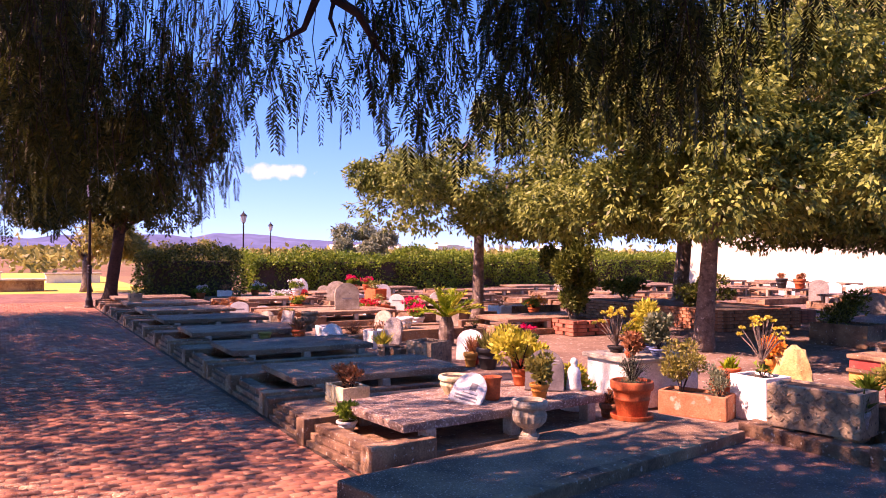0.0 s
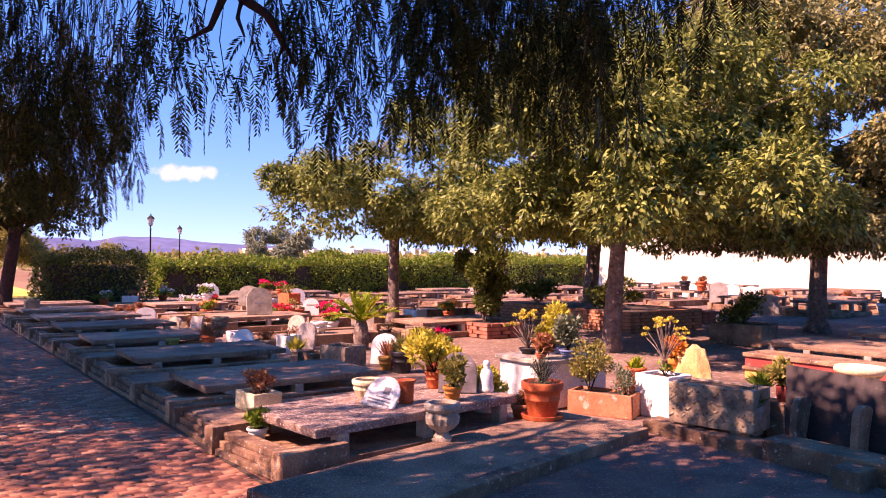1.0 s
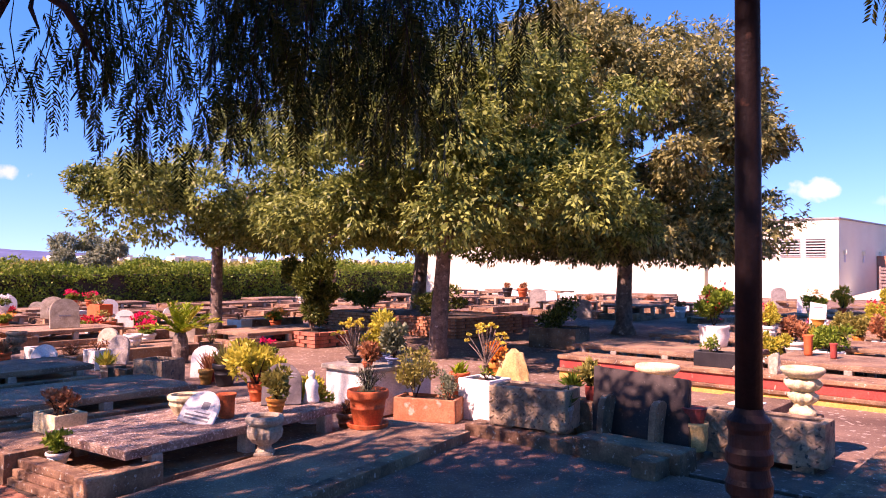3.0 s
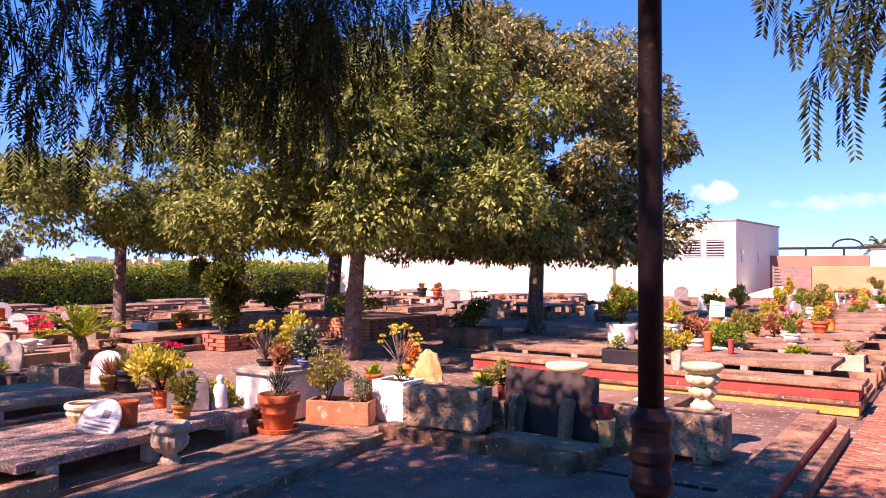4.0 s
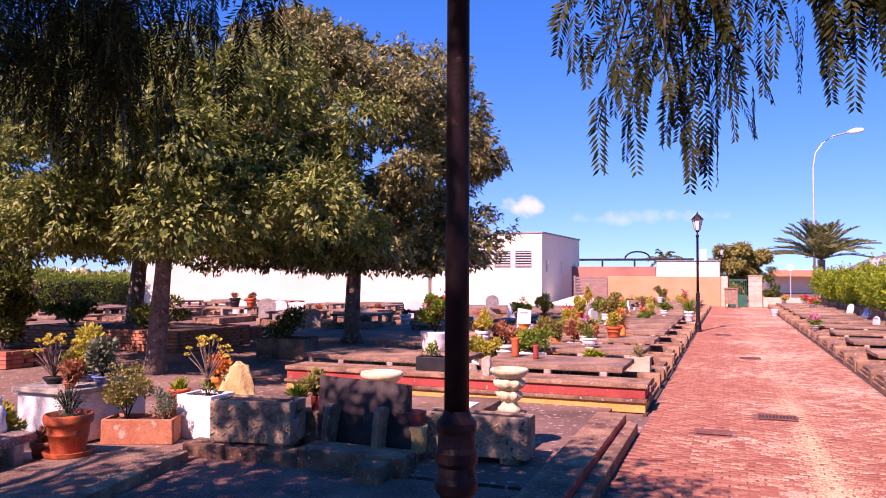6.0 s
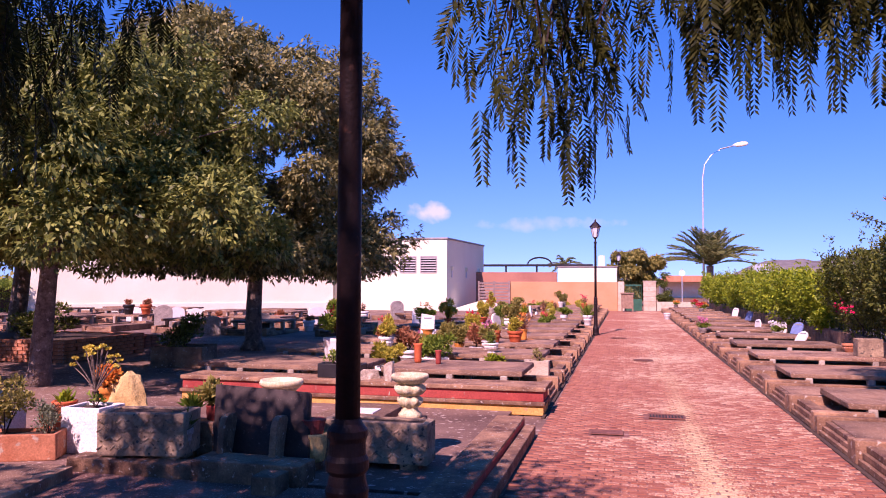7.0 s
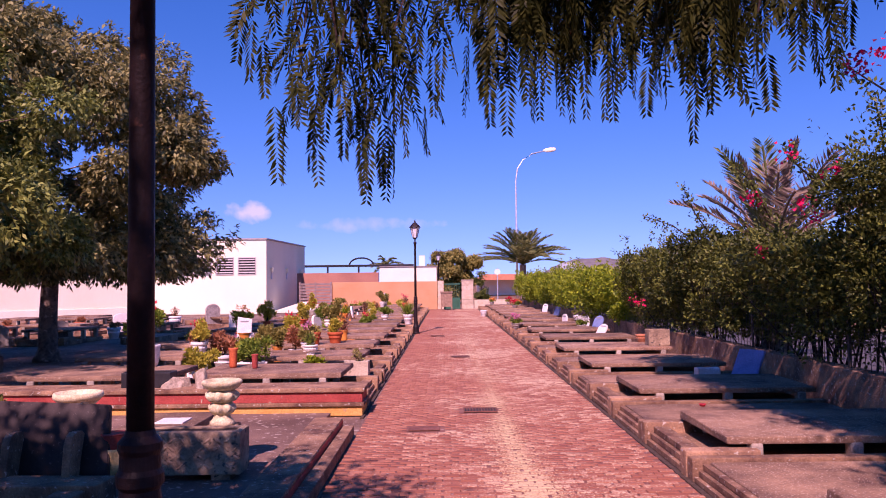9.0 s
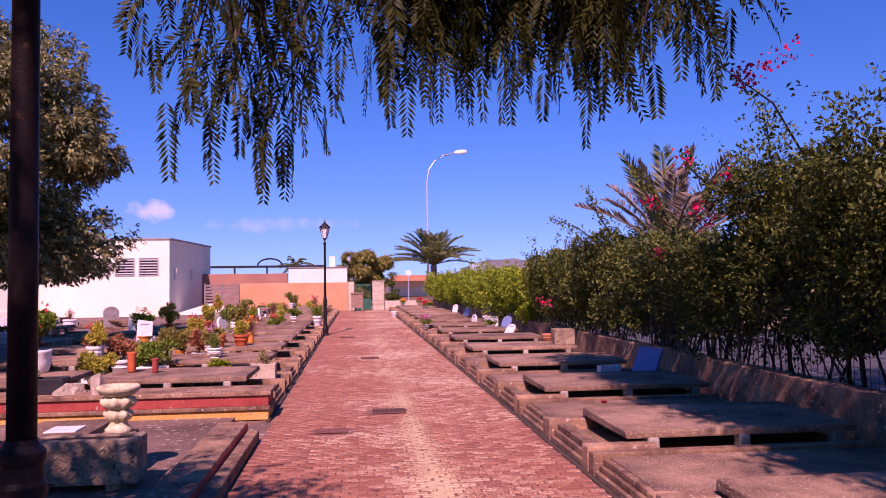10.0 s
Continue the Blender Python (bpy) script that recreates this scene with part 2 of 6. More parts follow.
    "leaf_grey": foliage("grey green leaves", (0.13, 0.16, 0.09), (0.28, 0.30, 0.18), 0.2, 0.25),
    "frond": foliage("palm fronds", (0.09, 0.13, 0.03), (0.28, 0.27, 0.09), 0.3, 0.25),
    "frond_dry": foliage("dry palm fronds", (0.20, 0.145, 0.10), (0.42, 0.31, 0.22), 0.2, 0.25),
    "dry_grass": surface("dry grass", (0.16, 0.08, 0.04), (0.28, 0.155, 0.075), 0.05, 0.95, 0.2, (0.2, 0.17, 0.06), 0.12, 0.55, 0.0, fine=4),
    "lawn": surface("yellowed lawn", (0.44, 0.34, 0.05), (0.66, 0.50, 0.10), 0.6, 0.95, 0.3, None, vary=0.0),
    # aerial haze is put into the hills' blue base colour
    "hill": surface("haze-tinted hills", (0.075, 0.095, 0.20), (0.125, 0.145, 0.27), 0.004, 1.0, 0.0, None, fine=0.02),
    "near_hill": surface("scrub hill", (0.13, 0.12, 0.12), (0.22, 0.20, 0.17), 0.02, 1.0, 0.0, None, fine=0.3),
    "asphalt": surface("asphalt", (0.06, 0.056, 0.056), (0.11, 0.10, 0.10), 2.0, 0.9, 0.2, None),
    "roof_tile": surface("roof tiles", (0.45, 0.16, 0.08), (0.55, 0.24, 0.13), 3.0, 0.85, 0.2, None),
    "louvre": surface("louvre slats", (0.34, 0.31, 0.29), (0.44, 0.41, 0.38), 5.0, 0.6, 0.0, None),
    # near black, for sheets that carry the shade of openings in their colour
    "dark": surface("painted recess shade", (0.02, 0.02, 0.022), (0.03, 0.03, 0.032), 5.0, 0.8, 0.0, None),
    "fence": surface("dark fence wire", (0.03, 0.028, 0.026), (0.06, 0.055, 0.05), 5.0, 0.6, 0.0, None),
}


def sett_material():
    """Red setts: some worn pale, each a little different, with pitted faces."""
    m, n, l, b = shader("worn red sett")
    co = n.new("ShaderNodeTexCoord")
    geo = n.new("ShaderNodeNewGeometry")
    obj = n.new("ShaderNodeObjectInfo")
    rnd = n.new("ShaderNodeMath")
    l.new(geo.outputs["Random Per Island"], rnd.inputs[0])
    l.new(obj.outputs["Random"], rnd.inputs[1])
    fr = n.new("ShaderNodeMath")
    fr.operation = "FRACT"
    l.new(rnd.outputs[0], fr.inputs[0])
    ramp = n.new("ShaderNodeValToRGB")
    e = ramp.color_ramp.elements
    e[0].color, e[1].color = (0.27, 0.09, 0.048, 1), (0.40, 0.165, 0.09, 1)
    l.new(fr.outputs[0], ramp.inputs["Fac"])
    zone = n.new("ShaderNodeTexNoise")
    zone.inputs["Scale"].default_value, zone.inputs["Detail"].default_value = 0.45, 3
    l.new(geo.outputs["Position"], zone.inputs["Vector"])
    wear = n.new("ShaderNodeTexNoise")
    wear.inputs["Scale"].default_value, wear.inputs["Detail"].default_value, wear.inputs["Roughness"].default_value = 46, 5, 0.75
    l.new(geo.outputs["Position"], wear.inputs["Vector"])
    total = n.new("ShaderNodeMath")
    total.operation = "MULTIPLY_ADD"
    total.inputs[1].default_value = 0.5
    l.new(zone.outputs["Fac"], total.inputs[0])
    l.new(wear.outputs["Fac"], total.inputs[2])
    third = n.new("ShaderNodeMath")
    third.operation = "MULTIPLY_ADD"
    third.inputs[1].default_value = 0.14
    l.new(fr.outputs[0], third.inputs[0])
    l.new(total.outputs[0], third.inputs[2])
    # the eastern side of the long path is worn pale, and sand lies in a strip down its middle
    xyz = n.new("ShaderNodeSeparateXYZ")
    l.new(geo.outputs["Position"], xyz.inputs[0])
    side = n.new("ShaderNodeMapRange")
    side.inputs["From Min"].default_value, side.inputs["From Max"].default_value = -0.7, 0.5
    side.inputs["To Max"].default_value = 0.08
    l.new(xyz.outputs["X"], side.inputs["Value"])
    fourth = n.new("ShaderNodeMath")
    l.new(third.outputs[0], fourth.inputs[0])
    l.new(side.outputs[0], fourth.inputs[1])
    pale = n.new("ShaderNodeMapRange")
    pale.inputs["From Min"].default_value, pale.inputs["From Max"].default_value = 0.93, 0.985
    l.new(fourth.outputs[0], pale.inputs["Value"])
    mix = n.new("ShaderNodeMix")
    mix.data_type = "RGBA"
    l.new(pale.outputs[0], mix.inputs["Factor"])
    l.new(ramp.outputs["Color"], mix.inputs["A"])
    mix.inputs["B"].default_value = (0.56, 0.40, 0.25, 1)
    off = n.new("ShaderNodeMath")
    off.operation = "SUBTRACT"
    off.inputs[1].default_value = 0.62
    l.new(xyz.outputs["X"], off.inputs[0])
    ab = n.new("ShaderNodeMath")
    ab.operation = "ABSOLUTE"
    l.new(off.outputs[0], ab.inputs[0])
    strip = n.new("ShaderNodeMapRange")
    strip.inputs["From Min"].default_value, strip.inputs["From Max"].default_value = 0.42, 0.0
    strip.inputs["To Max"].default_value = 0.26
    l.new(ab.outputs[0], strip.inputs["Value"])
    heap = n.new("ShaderNodeMath")
    l.new(strip.outputs[0], heap.inputs[0])
    l.new(total.outputs[0], heap.inputs[1])
    sand = n.new("ShaderNodeMapRange")
    sand.inputs["From Min"].default_value, sand.inputs["From Max"].default_value = 0.90, 1.0
    sand.inputs["To Max"].default_value = 0.85
    l.new(heap.outputs[0], sand.inputs["Value"])
    only = n.new("ShaderNodeMath")
    only.operation = "MULTIPLY"
    near = n.new("ShaderNodeMapRange")
    near.inputs["From Min"].default_value, near.inputs["From Max"].default_value = 0.44, 0.3
    l.new(ab.outputs[0], near.inputs["Value"])
    l.new(sand.outputs[0], only.inputs[0])
    l.new(near.outputs[0], only.inputs[1])
    last = n.new("ShaderNodeMix")
    last.data_type = "RGBA"
    reach = n.new("ShaderNodeMapRange")
    reach.inputs["From Min"].default_value, reach.inputs["From Max"].default_value = 15.0, 9.0
    reach.inputs["To Min"].default_value = 0.15
    l.new(xyz.outputs["Y"], reach.inputs["Value"])
    lying = n.new("ShaderNodeMath")
    lying.operation = "MULTIPLY"
    l.new(only.outputs[0], lying.inputs[0])
    l.new(reach.outputs[0], lying.inputs[1])
    l.new(lying.outputs[0], last.inputs["Factor"])
    l.new(mix.outputs["Result"], last.inputs["A"])
    last.inputs["B"].default_value = (0.58, 0.44, 0.23, 1)
    l.new(last.outputs["Result"], b.inputs["Base Color"])
    b.inputs["Roughness"].default_value = 0.85
    grain = n.new("ShaderNodeTexNoise")
    grain.inputs["Scale"].default_value, grain.inputs["Detail"].default_value = 70, 4
    l.new(geo.outputs["Position"], grain.inputs["Vector"])
    bp = n.new("ShaderNodeBump")
    bp.inputs["Strength"].default_value, bp.inputs["Distance"].default_value = 0.4, 0.01
    l.new(grain.outputs["Fac"], bp.inputs["Height"])
    l.new(bp.outputs[0], b.inputs["Normal"])
    return m


M["paver"] = sett_material()


# ---- building helpers ----
def mesh_of(name, bm, material, smooth=False):
    me = bpy.data.meshes.new(name)
    bm.to_mesh(me)
    bm.free()
    me.materials.append(M[material])
    if smooth:
        for p in me.polygons:
            p.use_smooth = True
    return me


def part(name, bm, material, parent, label="", smooth=False):
    """Links a bmesh as one mesh object under a thing or a part."""
    ob = new(name, mesh_of(name, bm, material, smooth))
    ob.parent = parent
    return tagged(ob, label) if label else ob


def thing(name, label, category, m=None, group="", kind=""):
    ob = new(name)
    ob.empty_display_size = 0.1
    if m is not None:
        ob.matrix_world = m
    return tagged(ob, label, category, group, kind)


def structure(name, bm, material, label, category, smooth=False):
    return tagged(new(name, mesh_of(name, bm, material, smooth)), label, category, "", "structure")


def box(x0, x1, y0, y1, z0, z1, bevel=0.008, bm=None, wobble=0.0):
    """A box between two corners with softened, slightly uneven edges."""
    made = bmesh.new()
    bmesh.ops.create_cube(made, size=1)
    for v in made.verts:
        v.co = Vector(((x0 + x1) / 2 + v.co.x * (x1 - x0), (y0 + y1) / 2 + v.co.y * (y1 - y0), (z0 + z1) / 2 + v.co.z * (z1 - z0)))
        if wobble:
            v.co += Vector((random.uniform(-1, 1), random.uniform(-1, 1), random.uniform(-1, 1))) * wobble
    if bevel:
        bmesh.ops.bevel(made, geom=list(made.edges), offset=bevel, segments=2, affect="EDGES", profile=0.6)
    if bm is None:
        return made
    return join(bm, made)


def join(bm, other, m=None):
    me = bpy.data.meshes.new("joined")
    if m is not None:
        bmesh.ops.transform(other, matrix=m, verts=other.verts)
    other.to_mesh(me)
    other.free()
    bm.from_mesh(me)
    bpy.data.meshes.remove(me)
    return bm


def lathe(profile, segments=20, flute=0.0, flutes=12, squash=1.0, bm=None):
    """A turned body from (radius, height) pairs; flute cuts gadroons into it."""
    bm = bm or bmesh.new()
    rings = []
    for r, z in profile:
        ring = []
        for i in range(segments):
            a = 2 * math.pi * i / segments
            rr = r * (1 + flute * math.cos(flutes * a)) if r > 0.02 else r
            ring.append(bm.verts.new((rr * math.cos(a), rr * math.sin(a) * squash, z)))
        rings.append(ring)
    for lo, hi in zip(rings, rings[1:]):
        for i in range(segments):
            bm.faces.new((lo[i], lo[(i + 1) % segments], hi[(i + 1) % segments], hi[i]))
    bm.faces.new(rings[0][::-1])
    bm.faces.new(rings[-1])
    return bm


def tube(points, radii, segments=7, bm=None):
    """A tapering round limb along points."""
    bm = bm or bmesh.new()
    pts = [Vector(p) for p in points]
    rings = []
    for i, p in enumerate(pts):
        d = (pts[min(i + 1, len(pts) - 1)] - pts[max(i - 1, 0)]).normalized()
        a = d.orthogonal().normalized() if abs(d.z) < 0.98 else Vector((1, 0, 0))
        a = (a - d * a.dot(d)).normalized()
        b = d.cross(a)
        r = radii[i] if i < len(radii) else radii[-1]
        rings.append([bm.verts.new(p + (a * math.cos(2 * math.pi * k / segments) + b * math.sin(2 * math.pi * k / segments)) * r) for k in range(segments)])
    for lo, hi in zip(rings, rings[1:]):
        best = min(range(segments), key=lambda s: (lo[0].co - hi[s].co).length)
        for k in range(segments):
            bm.faces.new((lo[k], lo[(k + 1) % segments], hi[(k + 1 + best) % segments], hi[(k + best) % segments]))
    bm.faces.new(rings[0][::-1])
    bm.faces.new(rings[-1])
    return bm


def outline(points, thickness, bevel=0.006):
    """A flat plate with the outline points (x, z), standing in the xz plane, with thickness along y."""
    bm = bmesh.new()
    face = bm.faces.new([bm.verts.new((x, -thickness / 2, z)) for x, z in points])
    out = bmesh.ops.extrude_face_region(bm, geom=[face])
    bmesh.ops.translate(bm, vec=(0, thickness, 0), verts=[v for v in out["geom"] if isinstance(v, bmesh.types.BMVert)])
    bmesh.ops.recalc_face_normals(bm, faces=bm.faces)
    if bevel:
        bmesh.ops.bevel(bm, geom=[e for e in bm.edges if e.calc_face_angle(0) > 0.6], offset=bevel, segments=2, affect="EDGES")
    return bm


def leaf_mesh(name, base, way, length, width, material, fold=0.25, rng=None, face=None):
    """Many leaves in one mesh: each a folded lozenge at base, pointing along way."""
    rng = rng or np.random.default_rng(1)
    base, way = np.asarray(base, float), np.asarray(way, float)
    n = len(base)
    way = way / np.maximum(np.linalg.norm(way, axis=1, keepdims=True), 1e-6)
    side = np.cross(way, rng.normal(size=(n, 3)) if face is None else face)
    side /= np.maximum(np.linalg.norm(side, axis=1, keepdims=True), 1e-6)
    nor = np.cross(side, way)
    length = np.broadcast_to(np.asarray(length, float), (n,))[:, None]
    width = np.broadcast_to(np.asarray(width, float), (n,))[:, None]
    mid = base + way * length * 0.45 + nor * width * fold
    v = np.stack([base, mid + side * width / 2, base + way * length, mid - side * width / 2], 1).reshape(-1, 3)
    me = bpy.data.meshes.new(name)
    quads = np.arange(4 * n).reshape(n, 4)
    me.vertices.add(4 * n)
    me.vertices.foreach_set("co", v.astype(np.float32).ravel())
    me.loops.add(4 * n)
    me.loops.foreach_set("vertex_index", quads.astype(np.int32).ravel())
    me.polygons.add(n)
    me.polygons.foreach_set("loop_start", np.arange(0, 4 * n, 4, dtype=np.int32))
    me.update(calc_edges=True)
    me.materials.append(M[material])
    return me


def leaves(name, base, way, length, width, material, parent, label="", rng=None, face=None):
    ob = new(name, leaf_mesh(name, base, way, length, width, material, rng=rng, face=face))
    ob.parent = parent
    return tagged(ob, label) if label else ob


# ---- ground ----
def flat(x0, x1, y0, y1, z, cuts=1):
    bm = bmesh.new()
    bmesh.ops.create_grid(bm, x_segments=cuts, y_segments=cuts, size=0.5)
    for v in bm.verts:
        v.co = Vector(((x0 + x1) / 2 + v.co.x * (x1 - x0), (y0 + y1) / 2 + v.co.y * (y1 - y0), z))
    return bm


bm = flat(-4000, 4000, -4000, 4000, -0.06)
structure("ground", bm, "dry_grass", "wide plain of dry brown grass", "ground")
structure("cemetery_ground", box(-31.5, 12, -9, 52, -0.05, -0.012, 0), "ground", "reddish beaten earth between the graves", "ground")
structure("pavement", box(-31.4, 1.9, -5, 2.5, -0.012, -0.004, 0), "mortar", "reddish paved footpath bed", "path")
structure("footpath", box(-1.0, 1.9, 2.5, 51, -0.012, -0.004, 0), "mortar", "long reddish footpath bed between graves", "path")
structure("lawn", box(-60, -31.6, -14, 5.5, -0.05, -0.02, 0), "lawn", "sunlit yellowed lawn beyond the path", "lawn")

# ---- perimeter ----
R_WALL = Matrix.Translation((-17.0, 42.6, 0)) @ Matrix.Rotation(radians(37), 4, "Z")
b = box(-16.5, 0, 0, 0.4, 0, 3.6, 0.01)
bmesh.ops.transform(b, matrix=R_WALL, verts=b.verts)
structure("wall_north", b, "white", "tall sunlit white rendered wall", "wall")
b = box(-16.55, 0, -0.06, 0, 0, 0.45, 0.01)
bmesh.ops.transform(b, matrix=R_WALL, verts=b.verts)
structure("plinth", b, "cream", "low cream plinth along the white wall", "wall")


def building():
    m = Matrix.Translation((-10.05, 42.6, 0)) @ Matrix.Rotation(radians(-3), 4, "Z")
    t = thing("building", "white flat-roofed building with louvred windows", "building", m)
    part("wall", box(-12, 0, 0, 9.0, 0, 4.15, 0.015), "white", t)
    part("roof", box(-12.06, 0.06, -0.06, 9.06, 4.15, 4.24, 0.01), "grey_stone", t, "thin grey roof edge")
    for k in range(5):
        x1 = -0.62 - 1.26 * k
        # near-black sheet on the wall stands in for shade behind the louvres
        w = part("window", box(x1 - 0.96, x1, -0.012, 0.006, 2.22, 3.15, 0), "dark", t, "louvred window in a dark opening")
        fr = bmesh.new()
        for a in ((x1 - 1.0, x1 - 0.95, 2.2, 3.18), (x1 - 0.01, x1 + 0.04, 2.2, 3.18), (x1 - 0.95, x1 - 0.01, 2.2, 2.25), (x1 - 0.95, x1 - 0.01, 3.13, 3.18)):
            box(a[0], a[1], -0.04, 0.0, a[2], a[3], 0.004, fr)
        part("frame", fr, "louvre", w)
        for j in range(6):
            s = box(-0.47, 0.47, -0.05, 0.05, -0.008, 0.008, 0.003)
            bmesh.ops.transform(s, matrix=Matrix.Translation((x1 - 0.48, -0.05, 2.33 + j * 0.145)) @ Matrix.Rotation(radians(40), 4, "X"), verts=s.verts)
            part("slat", s, "louvre", w)
    for y in (0.9, 4.2, 7.5):
        part("wall_lamp", box(0.0, 0.16, y - 0.12, y + 0.12, 2.35, 2.6, 0.02), "white", t)
        part("spout", box(0.0, 0.08, y - 0.04, y + 0.04, 1.95, 2.35, 0.01), "steel", t)


building()
b = box(-7.0, -0.55, 46.7, 47.0, 0, 1.72, 0.02)
orange = structure("wall_far", b, "orange_wall", "orange rendered boundary wall", "wall")
for k in range(3):
    part("course", box(-7.0, -0.55, 46.694, 46.7, 0.45 + k * 0.45, 0.454 + k * 0.45, 0), "orange_wall", orange)
structure("wall_back", box(-10, -4.4, 49.5, 49.8, 0, 2.35, 0.02), "red_wall", "dull red wall behind the orange one", "wall")
ramp = outline([(-10.3, 0), (-7.2, 0), (-7.2, 0.3), (-8.0, 0.62), (-8.3, 0.6)], 1.2, 0.02)
bmesh.ops.translate(ramp, vec=(0, 44.2, 0), verts=ramp.verts)
structure("wall_ramp", ramp, "cream", "low cream sloping wall beside the building", "wall")


def slat_gate():
    t = thing("slatted_gate", "grey weathered wooden slatted gate, closed", "gate", pose(-8.0, 46.6, 0))
    for x in (-0.95, 0.0, 0.95):
        part("post", box(x - 0.05, x + 0.05, -0.04, 0.04, 0, 1.75, 0.006), "gate_wood", t)
    for k in range(9):
        part("slat", box(-0.95, 0.95, -0.06, -0.035, 0.12 + k * 0.18, 0.24 + k * 0.18, 0.004), "gate_wood", t)


slat_gate()


def kiosk():
    t = thing("cream_hut", "small cream flat-roofed hut behind the wall", "building", pose(-2.4, 51.5, 0))
    part("wall", box(-2.1, 1.75, 0, 3, 0, 2.72, 0.02), "cream", t)
    part("roof", box(-2.16, 1.81, -0.06, 3.06, 2.72, 2.78, 0.01), "grey_stone", t)
    part("chimney", box(0.55, 0.95, 0.8, 1.2, 2.78, 3.5, 0.02), "white", t)


kiosk()


def pergola():
    t = thing("pergola", "long dark metal pergola with a round arch", "pergola", pose(-6.2, 54, 0))
    for x in (-4.5, -2.2, 0.0, 2.2, 3.6):
        part("post", box(x - 0.06, x + 0.06, -0.06, 0.06, 0, 2.9, 0.01), "black_plastic", t)
    part("beam", box(-5.5, 3.9, -0.1, 0.1, 2.82, 2.98, 0.01), "black_plastic", t)
    part("arch", tube([(0.2 + 0.85 * math.cos(a), 0, 2.95 + 0.5 * math.sin(a)) for a in np.linspace(0, math.pi, 13)], [0.06] * 13, 6), "black_plastic", t)


pergola()


def gate():
    t = thing("gate_pillar", "pale sandstone gate pillar of stacked blocks", "pillar", pose(1.3, 47.2, 0))
    for k in range(6):
        part("block", box(-0.36, 0.36, -0.2, 0.2, k * 0.29, k * 0.29 + 0.282, 0.012), "sandstone", t)
    part("cap", box(-0.39, 0.39, -0.23, 0.23, 1.74, 1.8, 0.01), "sandstone", t)
    g = thing("metal_gate", "dark green metal gate, closed", "gate", pose(0.35, 47.3, -0.05))
    for z in (0.05, 1.55):
        part("rail", box(-0.5, 0.5, 0, 0.04, z, z + 0.07, 0.005), "green_metal", g)
    for k in range(10):
        x = -0.48 + k * 0.107
        part("bar", box(x - 0.01, x + 0.01, 0.01, 0.03, 0.12, 1.6, 0), "green_metal", g)
    part("panel", box(-0.5, 0.5, 0.015, 0.025, 0.12, 0.75, 0), "green_metal", g)
    p = thing("gate_pier", "orange rendered gate pier beside the path", "pillar", pose(-0.35, 47.0, 0))
    part("shaft", box(-0.18, 0.18, -0.18, 0.18, 0, 1.75, 0.01), "sandstone", p)
    w = thing("litter_bin", "brown wooden litter bin on short legs", "bin", pose(0.0, 45.4, 0))
    part("body", box(-0.34, 0.34, -0.3, 0.3, 0.2, 1.02, 0.01), "wood", w)
    part("lid", box(-0.38, 0.38, -0.34, 0.34, 1.02, 1.1, 0.01), "wood", w)
    for x in (-0.3, 0.3):
        for y in (-0.25, 0.25):
            part("leg", box(x - 0.04, x + 0.04, y - 0.04, y + 0.04, 0, 0.2, 0), "wood", w)
    structure("wall_east_low", box(1.72, 6.2, 47.1, 47.4, 0, 0.55, 0.01), "sandstone", "low pale wall beside the gate", "wall")


gate()

# low boundary wall and wire fence behind the eastern graves
wall_e = structure("wall_east", box(4.75, 5.0, -2, 47, 0, 0.52, 0.012), "concrete", "low shaded concrete wall under the hedge", "wall")
structure("road", box(6.6, 13, -20, 60, -0.048, -0.008, 0), "asphalt", "grey road behind the fence", "road")
fence = thing("wire_fence", "dark wire mesh fence on the low wall", "fence", pose(4.88, 0, 0.52))
wires = bmesh.new()
for k in range(9):
    box(-0.003, 0.003, -2, 46, 0.08 + k * 0.12, 0.084 + k * 0.12, 0, wires)
for k in range(360):
    y = -2 + k * 0.12
    box(-0.003, 0.003, y, y + 0.005, 0, 1.1, 0, wires)
part("mesh", wires, "fence", fence)
for k in range(17):
    part("post", box(-0.015, 0.015, -2 + k * 2.9, -1.95 + k * 2.9, 0, 1.15, 0.004), "fence", fence)


# ---- graves ----
def table_grave(name, width, length, label, front=True, slab="slab", setback=0.35, height=0.315):
    """A grave with a stepped front, two kerb blocks and a slab on short legs. The front is at y = 0."""
    t = thing(name, label, "grave", None, "rows of graves")
    w = width / 2
    part("base", box(-w, w, 0.06, length, 0, 0.11, 0.012, wobble=0.004), "concrete", t)
    for k in range(3):
        part("step", box(-w + 0.15, w - 0.15, 0.0 + k * 0.035, 0.14 + k * 0.035, k * 0.06, 0.056 + k * 0.06, 0.006), "concrete", t)
    for s in (-1, 1):
        x = s * (w - 0.07)
        part("kerb", box(x - 0.075, x + 0.075, -0.02, setback + 0.25, 0, 0.22, 0.014, wobble=0.005), "concrete", t)
    for y in (setback + 0.25, (setback + length) / 2, length - 0.2):
        for s in (-1, 1):
            x = s * (w - 0.13)
            part("leg", box(x - 0.06, x + 0.06, y - 0.05, y + 0.05, 0.1, height - 0.06, 0.018), "pale_concrete", t)
    part("slab", box(-w + 0.08, w - 0.08, setback, length - 0.02, height - 0.07, height, 0.016, wobble=0.006), slab, t)
    return t


